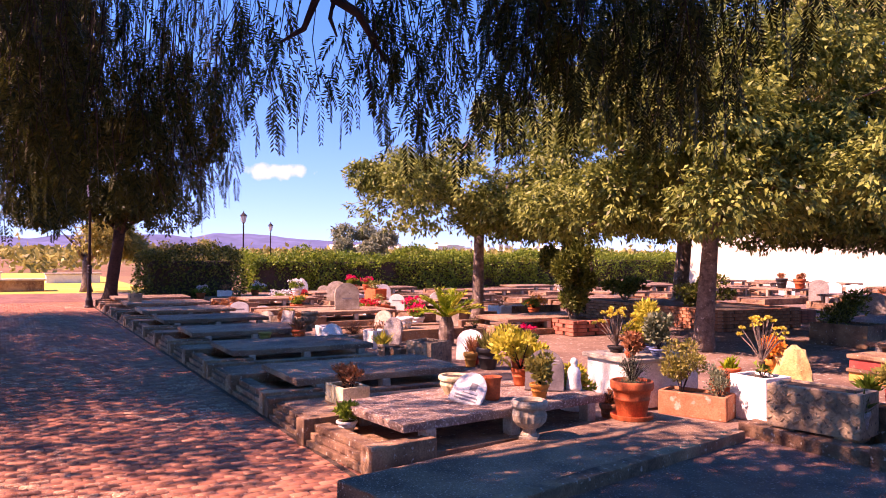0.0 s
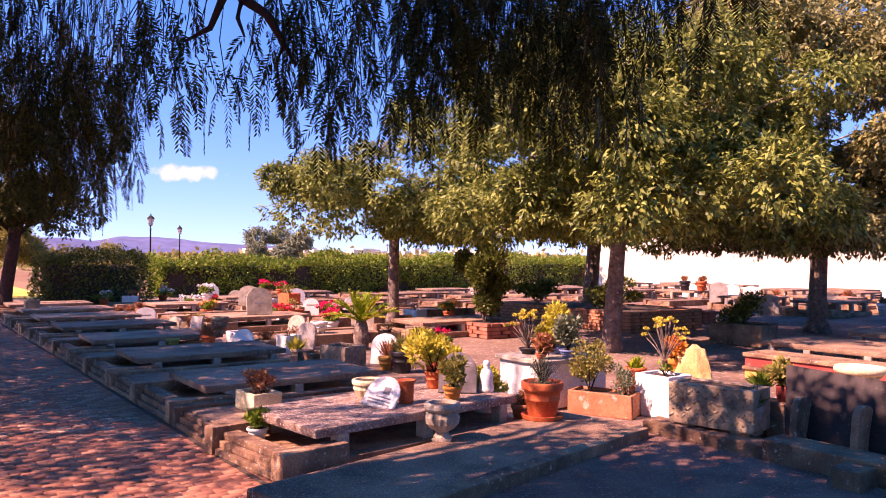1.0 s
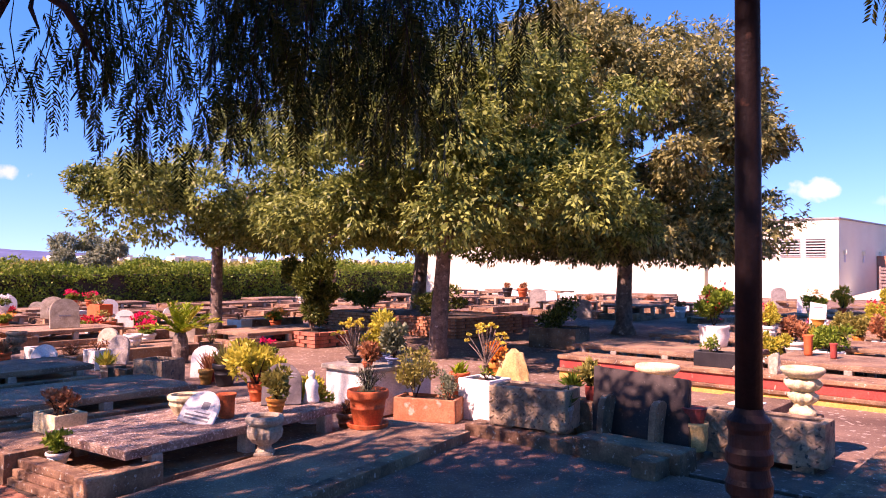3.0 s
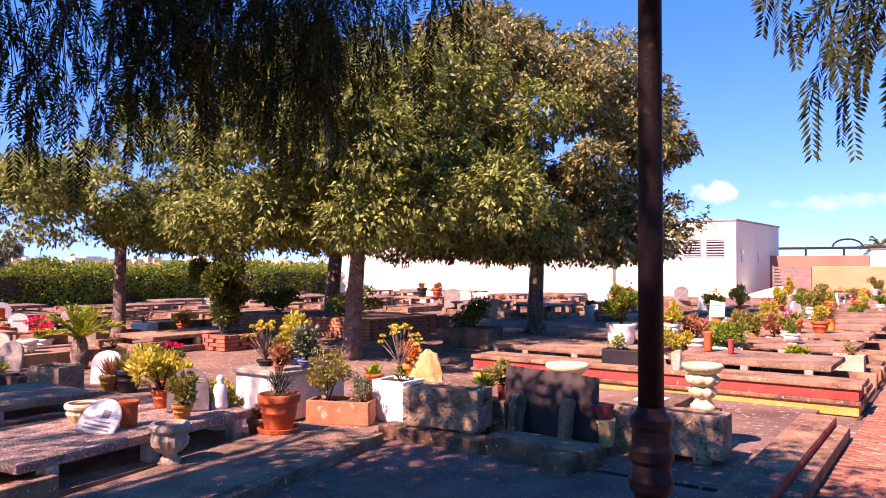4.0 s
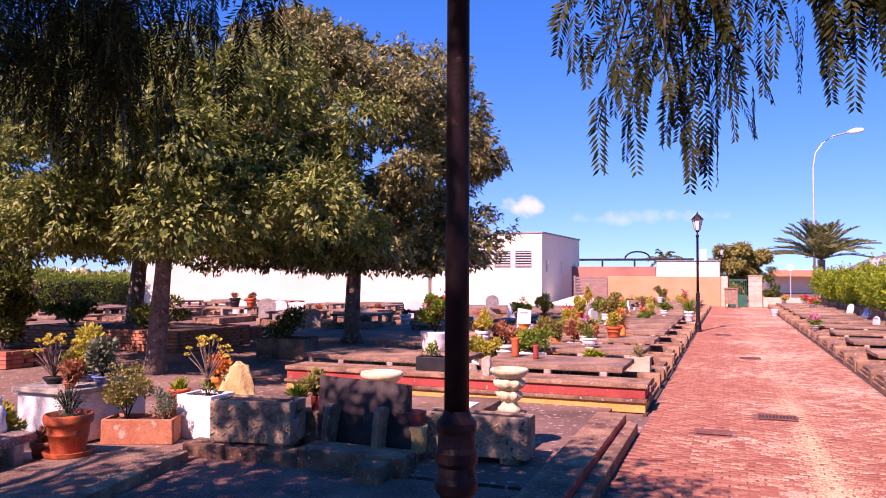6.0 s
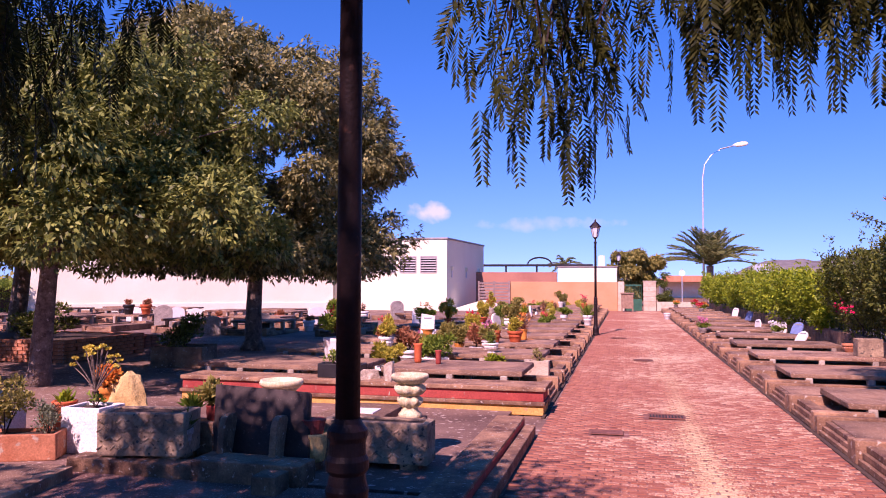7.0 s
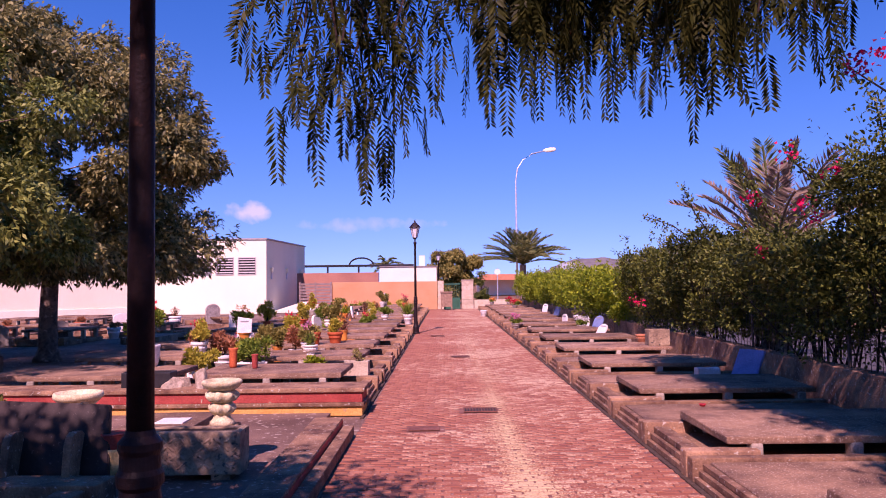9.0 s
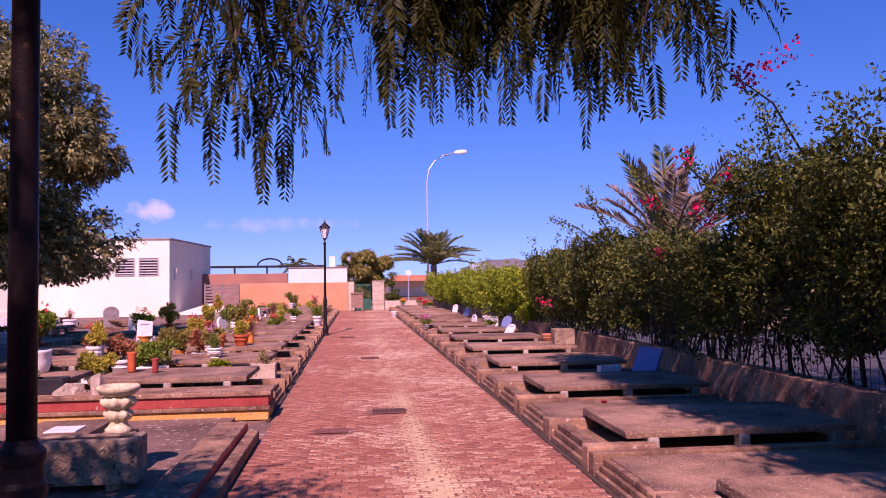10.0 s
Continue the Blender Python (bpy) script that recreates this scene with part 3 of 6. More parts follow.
def flat_grave(name, width, length, label, height=0.16, slab="slab"):
    """A low grave with a stepped front and a slab inside a kerb."""
    t = thing(name, label, "grave", None, "rows of graves")
    w = width / 2
    for k in range(3):
        part("step", box(-w + 0.13, w - 0.13, k * 0.035, 0.14 + k * 0.035, k * 0.05, 0.046 + k * 0.05, 0.006), "concrete", t)
    for s in (-1, 1):
        x = s * (w - 0.065)
        part("kerb", box(x - 0.065, x + 0.065, -0.01, length, 0, height + 0.03, 0.012, wobble=0.004), "concrete", t)
    part("slab", box(-w + 0.14, w - 0.14, 0.12, length - 0.02, 0.02, height, 0.012, wobble=0.004), slab, t)
    return t


for name, b in (("joint_south", box(-26, -4.9, 2.405, 2.45, -0.012, 0.009, 0)), ("joint_east", box(1.875, 1.92, 4.5, 46.5, -0.012, 0.009, 0)), ("joint_west", box(-1.07, -1.03, 9.5, 45, -0.012, 0.009, 0))):
    structure(name, b, "soil", "dark open joint along the grave kerbs", "joint")
RIGHT = Matrix.Rotation(radians(-90), 4, "Z")      # front towards -X
LEFT = Matrix.Rotation(radians(90), 4, "Z")        # front towards +X
random.seed(4)
# eastern row, along the long path
a = table_grave("table_grave", 1.42, 2.5, "weathered concrete grave with raised stone slab")
f = flat_grave("flat_grave", 1.40, 2.5, "low concrete grave with stepped front")
a.matrix_world = Matrix.Translation((1.93, 7.3, 0)) @ RIGHT
f.matrix_world = Matrix.Translation((1.93, 8.72, 0)) @ RIGHT
for k in range(-1, 14):
    if k:
        copy_thing(a, Matrix.Translation((1.93 + random.uniform(-0.02, 0.02), 7.3 + 2.85 * k, 0)) @ RIGHT)
        copy_thing(f, Matrix.Translation((1.93, 8.72 + 2.85 * k, 0)) @ RIGHT)
# western row, along the long path
a2 = table_grave("table_grave", 1.5, 2.35, "sunlit concrete grave with raised slab on stubs", height=0.43)
a2.matrix_world = Matrix.Translation((-1.08, 11.15, 0)) @ LEFT
f2 = flat_grave("flat_grave", 0.8, 2.2, "narrow low concrete grave with stepped front")
f2.matrix_world = Matrix.Translation((-1.08, 12.32, 0)) @ LEFT
for k in range(1, 15):
    copy_thing(a2, Matrix.Translation((-1.08 + random.uniform(-0.02, 0.02), 11.15 + 2.33 * k, 0)) @ LEFT)
    if k < 14:
        copy_thing(f2, Matrix.Translation((-1.08, 12.32 + 2.33 * k, 0)) @ LEFT)
# second file of western graves behind the first
for k in range(0, 13):
    copy_thing(a2, Matrix.Translation((-4.0 + random.uniform(-0.1, 0.1), 11.2 + 2.5 * k, 0)) @ LEFT)
# graves along the shaded path
a3 = table_grave("table_grave", 1.35, 2.35, "shaded concrete grave with raised speckled slab", slab="slab")
f3 = flat_grave("flat_grave", 1.1, 2.3, "shaded low concrete grave with stepped front")
a3.matrix_world = Matrix.Translation((-8.1, 2.46, 0))
f3.matrix_world = Matrix.Translation((-6.86, 2.46, 0))
for k in range(1, 7):
    copy_thing(a3, Matrix.Translation((-8.1 - 2.45 * k, 2.46 + random.uniform(-0.03, 0.03), 0)))
    copy_thing(f3, Matrix.Translation((-6.88 - 2.45 * k, 2.46, 0)))
near = table_grave("table_grave", 1.22, 2.5, "grave with gravel-topped slab and scalloped kerb blocks", slab="gravel", setback=0.3, height=0.33)
near.matrix_world = pose(-5.66, 2.46, 0, 0, 0, 6)
# further graves towards the hedge and the white wall
for i in range(4):
    for j in range(3):
        copy_thing(a3 if (i + j) % 2 else f3, Matrix.Translation((-17.6 - 2.7 * i + random.uniform(-0.3, 0.3), 11.4 + 3.1 * j, 0)))
for i in range(3):
    for j in range(2):
        copy_thing(a3 if (i + j) % 2 else f3, Matrix.Translation((-20.4 - 2.7 * i + random.uniform(-0.3, 0.3), 21.2 + 3.1 * j, 0)))
for i in range(5):
    for j in range(2):
        copy_thing(a3 if (i + j) % 2 else f3, Matrix.Translation((-13.2 - 2.6 * i + random.uniform(-0.3, 0.3), 5.6 + 2.8 * j, 0)))
for i in range(7):
    for j in range(4):
        x, y = -8.6 - 2.7 * i, 21.5 + 3.6 * j + random.uniform(-0.3, 0.3)
        if y < 40.3 + (x + 11) * 0.47 and abs(x + 18.1) + abs(y - 19.6) > 3:
            copy_thing(a2 if (i + j) % 3 else f3, Matrix.Translation((x, y, 0)) @ (LEFT if j % 2 else Matrix.Identity(4)))


def red_grave():
    t = thing("painted_grave", "long grave kerb painted ochre and red", "grave", pose(0, 0, 0))
    part("plinth", box(-6.0, -1.06, 9.66, 10.2, 0, 0.12, 0.01), "yellow_paint", t, "ochre painted plinth")
    part("ledge", box(-6.02, -1.04, 9.63, 10.2, 0.12, 0.165, 0.01), "concrete", t)
    part("band", box(-6.0, -1.06, 9.67, 10.2, 0.165, 0.29, 0.008), "red_paint", t, "worn red painted band")
    part("cap", box(-6.02, -1.03, 9.64, 10.22, 0.29, 0.345, 0.012), "concrete", t)


red_grave()


def corner_grave():
    t = thing("corner_grave", "wide low grave with dark gravel bed and kerb", "grave", pose(0, 0, 0))
    turned = Matrix.Translation((-3.98, 3.6, 0)) @ Matrix.Rotation(radians(11), 4, "Z") @ Matrix.Translation((3.98, -3.6, 0))
    for name, at_box, material in (("side_slab", (-5.02, -4.1, 2.3, 5.72, 0, 0.13), "slab"), ("inner_kerb", (-4.1, -3.98, 2.35, 5.62, 0, 0.15), "concrete")):
        b = box(*at_box, 0.012, wobble=0.005)
        bmesh.ops.transform(b, matrix=turned, verts=b.verts)
        part(name, b, material, t)
    part("front_kerb", box(-3.7, -1.44, 2.46, 2.62, 0, 0.15, 0.012), "concrete", t)
    part("bed", box(-4.5, -1.44, 2.62, 5.74, 0, 0.06, 0), "bed", t, "dark gravel bed")
    part("back_kerb", box(-4.55, -3.4, 5.72, 5.96, 0, 0.17, 0.014, wobble=0.004), "concrete", t)
    part("back_step", box(-3.4, -2.48, 5.7, 6.02, 0, 0.22, 0.014, wobble=0.005), "concrete", t)
    part("low_slab", box(-3.35, -2.6, 7.75, 8.95, 0.05, 0.19, 0.015, wobble=0.006), "slab", t)
    part("marble_plate", box(-3.05, -2.75, 8.2, 8.5, 0.19, 0.205, 0.004), "white_stone", t, "loose white marble plate")
    part("edge_kerb", box(-1.44, -1.142, 2.62, 8.5, 0, 0.19, 0.016, wobble=0.004), "concrete", t)
    part("edge_band", box(-1.142, -1.136, 2.62, 8.48, 0, 0.165, 0), "red_paint", t, "worn red painted riser")
    part("edge_cap", box(-1.136, -1.015, 2.55, 8.45, 0, 0.11, 0.012), "concrete", t)
    part("floor", box(-4.6, -1.44, 5.86, 9.6, 0, 0.05, 0), "ground", t)


corner_grave()


# ---- lamps ----
def lamp_post(name, label, height):
    t = thing(name, label, "street lamp")
    part("base", lathe([(0.125, 0), (0.125, 0.04), (0.1, 0.07), (0.095, 0.22), (0.075, 0.27), (0.062, 0.33), (0.054, 0.7), (0.05, 0.94), (0.064, 0.955), (0.067, 0.985), (0.06, 1.0), (0.055, 1.03), (0.066, 1.045), (0.066, 1.075), (0.058, 1.09), (0.056, 1.13), (0.062, 1.145), (0.062, 1.165), (0.045, 1.185), (0.04, 1.2)], 32), "iron", t)
    part("shaft", lathe([(0.0385, 1.19), (0.037, 1.8), (0.034, height - 0.72), (0.05, height - 0.71), (0.05, height - 0.67), (0.026, height - 0.65), (0.022, height - 0.58), (0.05, height - 0.56), (0.07, height - 0.52)], 16), "iron", t, smooth=True)
    lan = part("lantern", lathe([(0.08, height - 0.52), (0.15, height - 0.2), (0.155, height - 0.19)], 6), "glass", t, "frosted lantern panes")
    part("roof", lathe([(0.19, height - 0.2), (0.17, height - 0.17), (0.06, height - 0.05), (0.03, height - 0.03), (0.03, height), (0.005, height + 0.06)], 6), "iron", lan)
    for k in range(6):
        c, s = math.cos(k * math.pi / 3), math.sin(k * math.pi / 3)
        part("bar", tube([(0.082 * c, 0.082 * s, height - 0.52), (0.155 * c, 0.155 * s, height - 0.19)], [0.008, 0.008], 4), "iron", lan)
    return t


lamp = lamp_post("street_lamp", "brown cast-iron lamp post with lantern beside path", 3.6)
lamp.matrix_world = pose(-0.91, 2.56, 0)
for x, y, s in ((-1.0, 24.6, 1), (-23.3, 2.3, 1), (-37.3, 10.4, 1), (-50, 15.7, 1), (-95, 60, 1), (-88, 64, 1), (-80, 84, 1), (-0.5, 49.6, 0.9)):
    copy_thing(lamp, pose(x, y, 0))


def road_lamp():
    t = thing("road_lamp", "tall galvanised road lamp with curved arm", "street lamp", pose(5.6, 60.0, 0))
    part("pole", tube([(0, 0, 0), (0, 0, 6), (0, 0, 9.6), (0.15, 0, 10.6), (0.6, 0, 11.3), (1.3, 0, 11.75), (2.4, 0, 12.0)], [0.09, 0.075, 0.06, 0.055, 0.05, 0.05, 0.045], 8), "steel", t, smooth=True)
    head = lathe([(0.05, 0), (0.16, 0.25), (0.19, 0.6), (0.14, 0.95), (0.04, 1.05)], 10, squash=0.5)
    bmesh.ops.transform(head, matrix=Matrix.Translation((2.2, 0, 12.0)) @ Matrix.Rotation(radians(84), 4, "Y"), verts=head.verts)
    part("head", head, "white", t, smooth=True)


road_lamp()


# ---- trees ----
def broad_tree(name, label, x, y, trunk_r, fork, top, radius, count, seed, lean=(0, 0), material="leaf_tree", leaf=0.118, bottom=2.0, offset=(0, 0), bark="bark"):
    """A tree with a bare trunk, spreading limbs and a wide crown made of leafy sprays."""
    rng = np.random.default_rng(seed)
    t = thing(name, label, "tree", pose(x, y, 0))
    lx, ly = lean
    trunk = tube([(0, 0, -0.05), (0.01, 0, 0.25), (lx * 0.3, ly * 0.3, fork * 0.4), (lx * 0.7, ly * 0.7, fork * 0.75), (lx, ly, fork + 0.15)],
                 [trunk_r * 1.7, trunk_r * 1.12, trunk_r, trunk_r * 0.92, trunk_r * 0.95], 12)
    for v in trunk.verts:
        k = 1 + 0.09 * noise.noise(Vector((v.co.x * 9, v.co.y * 9, v.co.z * 2.5)) + Vector((seed, 0, 0)))
        v.co.x, v.co.y = v.co.x * k, v.co.y * k
    part("trunk", trunk, bark, t, smooth=True)
    cz, hz = (bottom + top) / 2, (top - bottom) / 2
    ox, oy = offset
    # boughs make an uneven dome; their tips carry drooping sprays
    n = max(14, int(count / 1610))
    u = rng.normal(size=(n, 3))
    u /= np.linalg.norm(u, axis=1, keepdims=True)
    rr = rng.uniform(0.35, 1.0, n) ** 0.45
    lump = np.array([1 + 0.3 * noise.noise(Vector((a * 1.7, b * 1.7, c * 1.7)) + Vector((seed * 3.1, 0, 0))) for a, b, c in u])
    big = radius * 0.2 * max(1.0, (40 / n) ** 0.33)
    cent = u * (rr * lump)[:, None] * [radius - big * 0.6, radius - big * 0.6, hz - big * 0.4] + [ox, oy, cz]
    low = (cent[:, 2] < bottom + big * 0.5) | (np.arange(n) % 3 == 0)
    cent[low, 2] = bottom + big * 0.5 + rng.uniform(0, 0.4, low.sum())
    # limbs reach towards some of the sprays
    limbs = bmesh.new()
    for k in range(11):
        a = 2 * math.pi * k / 11 + rng.uniform(-0.3, 0.3)
        ends = cent[np.argsort(np.abs((np.arctan2(cent[:, 1] - oy, cent[:, 0] - ox) - a + np.pi) % (2 * np.pi) - np.pi))[:3]]
        e = ends[rng.integers(3)] * 0.85
        m1 = np.array([lx, ly, fork]) * 0.7 + e * 0.3 + [0, 0, 0.25]
        m2 = np.array([lx, ly, fork]) * 0.35 + e * 0.65 + [0, 0, 0.3]
        tube([(lx, ly, fork - 0.1), tuple(m1), tuple(m2), tuple(e)], [trunk_r * 0.55, trunk_r * 0.36, trunk_r * 0.2, 0.012], 6, limbs)
        for q in range(6):
            e2 = cent[rng.integers(n)]
            if np.linalg.norm(e2 - m2) < radius * 0.75:
                tube([tuple(m2), tuple((m2 + e2) / 2 + [0, 0, 0.12]), tuple(e2)], [trunk_r * 0.16, 0.018, 0.006], 4, limbs)
    tagged(part("limb", limbs, bark, t, smooth=True), kind="stuff")
    per = 16
    tips = count // per
    own = rng.integers(n, size=tips)
    d = rng.normal(size=(tips, 3)) + [0, 0, 0.25]
    d /= np.linalg.norm(d, axis=1, keepdims=True)
    size = rng.uniform(0.7, 1.35, n)
    knot = cent[own] + d * (big * size[own] * rng.uniform(0.55, 1.05, tips))[:, None] * [1, 1, 0.72]
    knot[:, 2] = np.maximum(knot[:, 2], bottom - 0.1 + rng.uniform(0, 0.25, tips))
    pts = (knot[:, None, :] + rng.normal(size=(tips, per, 3)) * leaf * 0.45).reshape(-1, 3)
    way = np.repeat(d * [0.8, 0.8, 0.5], per, axis=0) + rng.normal(size=pts.shape) * 0.62 + [0, 0, -0.55]
    leaves("crown", pts, way, rng.uniform(0.75, 1.25, len(pts)) * leaf, rng.uniform(0.8, 1.2, len(pts)) * leaf * 0.4, material, t, rng=rng,
           face=np.repeat(d, per, axis=0) * 0.8 + [0, 0, 0.7] + rng.normal(size=pts.shape) * 0.45)
    return t


broad_tree("shade_tree", "spreading shade tree with bare grey trunk", -9.03, 10.46, 0.15, 2.2, 6.0, 3.7, 112000, 11, (0.1, 0.1), bottom=1.9, offset=(0.1, 0.6))
broad_tree("shade_tree", "slender shade tree with rounded airy crown", -15.2, 9.9, 0.13, 2.2, 5.4, 3.1, 50000, 12, (-0.1, 0.1), bottom=1.95)
broad_tree("shade_tree", "large dense evergreen shade tree with dark crown", -8.84, 17.1, 0.19, 2.1, 8.5, 4.2, 146000, 13, (0.05, 0), bottom=1.8, offset=(-0.2, 0.2), material="leaf_evergreen", leaf=0.14)
broad_tree("shade_tree", "twin-stemmed shade tree behind a brick bed", -14.2, 15.5, 0.2, 2.4, 6.8, 4.0, 66000, 14, (0.15, 0.1), bottom=2.0)


# pepper trees: twigs that hang like curtains, with feathered leaves
def strand(rng, length, pairs, leaf_len, leaflet, wide):
    """One hanging twig: bases, ways, lengths, widths and facings of its leaflets, and the twig's own points."""
    base, way, size, width, face = [], [], [], [], []
    sway = np.clip(rng.normal(size=2) * 0.12, -0.2, 0.2)
    steps = max(3, int(length / 0.075))
    twig = []
    for i in range(steps + 1):
        s = i / steps
        twig.append((sway[0] * s * length + 0.04 * math.sin(5 * s + sway[0] * 40), sway[1] * s * length + 0.04 * math.sin(4 * s + sway[1] * 50), -s * length))
    for i in range(1, steps + 1):
        p = np.array(twig[i])
        a = i * 2.4 + rng.uniform(-0.5, 0.5)
        d = np.array([math.cos(a), math.sin(a), rng.uniform(-1.3, -0.5)])
        if i == steps:
            d = np.array([0.1, 0, -1.0])
        d /= np.linalg.norm(d)
        ll = leaf_len * rng.uniform(0.65, 1.15)
        across = np.cross(d, rng.normal(size=3))
        across /= np.linalg.norm(across)
        q = p.copy()
        for k in range(pairs):
            s = (k + 1) / pairs
            dd = d + np.array([0, 0, -1.6 * s])
            dd /= np.linalg.norm(dd)
            q = q + dd * ll / pairs
            for sg in (-1, 1):
                base.append(q)
                way.append(dd * 0.72 + across * sg * 0.8 + rng.normal(size=3) * 0.08 + [0, 0, -0.15])
                face.append(np.cross(dd, across) + rng.normal(size=3) * 0.25)
                size.append(leaflet * (1.1 - 0.75 * abs(s - 0.4)) * rng.uniform(0.85, 1.1))
                width.append(wide * rng.uniform(0.85, 1.15))
    return np.array(base), np.array(way), np.array(size), np.array(width), np.array(face), np.array(twig)


prng = np.random.default_rng(7)
FINE = [strand(prng, L, 11, 0.18, 0.043, 0.0082) for L in (0.22, 0.3, 0.38, 0.46, 0.55, 0.65, 0.75, 0.9)]
NEAR = [strand(prng, L, 15, 0.17, 0.033, 0.0064) for L in (0.22, 0.3, 0.38, 0.46, 0.55, 0.65, 0.75, 0.9)]
COARSE = [strand(prng, L, 7, 0.24, 0.075, 0.02) for L in (0.6, 0.9, 1.2, 1.5)]


def curtain(tips, kinds, rng):
    """Joins strands whose lower ends are at tips; returns leaflets and twigs."""
    B, W, S, D, N, twigs = [], [], [], [], [], []
    for tip, kind in zip(tips, kinds):
        b, w, s, d, f, tw = kind
        a = rng.uniform(0, 2 * math.pi)
        rot = np.array([[math.cos(a), -math.sin(a), 0], [math.sin(a), math.cos(a), 0], [0, 0, 1]])
        shift = np.asarray(tip) - rot @ tw[-1]
        B.append(b @ rot.T + shift)
        W.append(w @ rot.T)
        N.append(f @ rot.T)
        S.append(s * rng.uniform(0.85, 1.15))
        D.append(d)
        twigs.append((tw @ rot.T + shift)[::3])
    return np.concatenate(B), np.concatenate(W), np.concatenate(S), np.concatenate(D), np.concatenate(N), twigs


# hanging bands round the standpoint: from azimuth, to azimuth, height of the lowest tips in degrees, twigs, nearest, furthest, shortest and longest kind
BANDS_WEST = [(91, 77.5, 3.0, 190, 3.6, 6.5, 3, 8), (78, 75.5, 7.5, 8, 3.0, 3.6, 2, 6), (75, 70, 10.2, 8, 2.9, 3.3, 0, 2), (70, 66, 9.8, 8, 2.9, 3.4, 0, 2),
              (66.5, 62.5, 7.6, 11, 2.9, 3.4, 2, 6), (63, 54, 8.2, 32, 2.9, 3.7, 3, 8), (55, 42, 8.2, 64, 2.9, 4.0, 3, 8), (43, 36, 13.2, 13, 2.8, 3.9, 3, 8), (36, 34, 16.0, 3, 2.8, 3.4, 2, 6),
              (60, 42, 13, 50, 2.9, 4.0, 4, 8)]
BANDS_EAST = [(10.0, 8.2, 14.6, 4, 1.65, 1.9, 2, 5), (8.0, 5.0, 12.8, 6, 1.65, 1.9, 3, 6), (5.0, 1.4, 8.8, 12, 1.65, 1.9, 3, 7), (2.2, 0, 14.6, 4, 1.65, 1.9, 2, 5), (0, -10, 15.8, 18, 1.65, 2.0, 1, 4),
              (-10, -16.5, 15.4, 18, 1.65, 2.0, 1, 4), (-16.2, -19.8, 12.2, 9, 1.65, 1.9, 2, 5), (-20, -26, 15.6, 18, 1.65, 2.0, 1, 5), (-26.4, -31, 12.6, 7, 1.65, 1.9, 2, 5), (-6, -26, 18, 140, 1.65, 2.2, 3, 7)]


def pepper_tree(name, label, trunk_at, bands, sprays, filler, shade_drifts, seed):
    rng = np.random.default_rng(seed)
    t = thing(name, label, "tree")
    tx, ty = trunk_at
    trunk = tube([(tx, ty, -0.05), (tx, ty, 0.4), (tx + 0.1, ty + 0.05, 1.6), (tx - 0.05, ty + 0.15, 2.8), (tx, ty + 0.3, 3.9)], [0.42, 0.3, 0.26, 0.24, 0.2], 12)
    part("trunk", trunk, "bark", t, smooth=True)
    tips, kinds = [], []
    for a0, a1, el, count, near_r, far_r, small, large in bands:
        bunches = max(2, count // 4)
        for k in range(bunches):
            a, r = radians(a0 + (a1 - a0) * (k + rng.uniform(0, 1)) / bunches), rng.uniform(near_r, far_r)
            low = el + min(rng.exponential(1.6), 6)
            for _ in range(round(count / bunches)):
                e = radians(low + abs(rng.normal()) * 2.2)
                tips.append((-0.1 - math.sin(a) * r + rng.normal() * 0.07, 0.33 + math.cos(a) * r + rng.normal() * 0.07, 1.6 + r * math.tan(e)))
                kinds.append(sprays[rng.integers(small, large)])
    b, w, s, d, f, twigs = curtain(tips, kinds, rng)
    for cx, cy, cz, sx, sy, sz, count in filler:
        more = rng.uniform(-1, 1, size=(count, 3)) * [sx, sy, sz] + [cx, cy, cz]
        got = curtain(more, [COARSE[rng.integers(4)] for _ in more], rng)
        b, w, s, d, f = (np.concatenate([u, v]) for u, v in zip((b, w, s, d, f), got))
    # high crown out of view: ragged leaf drifts added to shade graves and block sky
    for cx, cy, cz, sx, sy, sz, count in shade_drifts:
        n = count // 150
        cen = rng.uniform(-1, 1, size=(n, 3)) * [sx, sy, sz] + [cx, cy, cz]
        p = (cen[:, None, :] + rng.normal(size=(n, 150, 3)) * [min(0.8, 0.25 * sx + 0.1), min(0.26, 0.25 * sy + 0.1), 0.2]).reshape(-1, 3)
        b, w, f = np.concatenate([b, p]), np.concatenate([w, rng.normal(size=p.shape) + [0, 0, -0.6]]), np.concatenate([f, rng.normal(size=p.shape)])
        s, d = np.concatenate([s, np.full(len(p), 0.17)]), np.concatenate([d, np.full(len(p), 0.06)])
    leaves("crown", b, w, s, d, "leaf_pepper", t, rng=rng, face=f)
    wood = bmesh.new()
    limbs = bmesh.new()
    for k, tw in enumerate(twigs):
        tube([tuple(p) for p in tw], [0.0025] * len(tw), 3, wood)
        # twigs that begin low hang from a longer whip
        e = Vector(tw[0])
        reach = math.hypot(e.x, e.y - 0.3)
        top = 1.6 + reach * 0.52
        if e.z < top:
            rise = top - e.z
            tube([e, e + Vector((0.04, 0.03, rise * 0.5)), e + Vector((-0.03, -0.06, rise))], [0.0028, 0.0035, 0.004], 3, wood)
        if k % 9 == 0:
            e.z = max(e.z, top)
            st = Vector((tx, ty + 0.3, 3.8))
            mid = (st + e) / 2 + Vector((rng.uniform(-0.3, 0.3), rng.uniform(-0.3, 0.3), 1.0))
            tube([st, st * 0.7 + mid * 0.3 + Vector((0, 0, 0.4)), mid, e * 0.6 + mid * 0.4 + Vector((0, 0, 0.2)), e], [0.09, 0.06, 0.045, 0.025, 0.008], 5, limbs)
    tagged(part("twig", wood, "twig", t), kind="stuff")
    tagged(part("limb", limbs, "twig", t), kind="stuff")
    return t


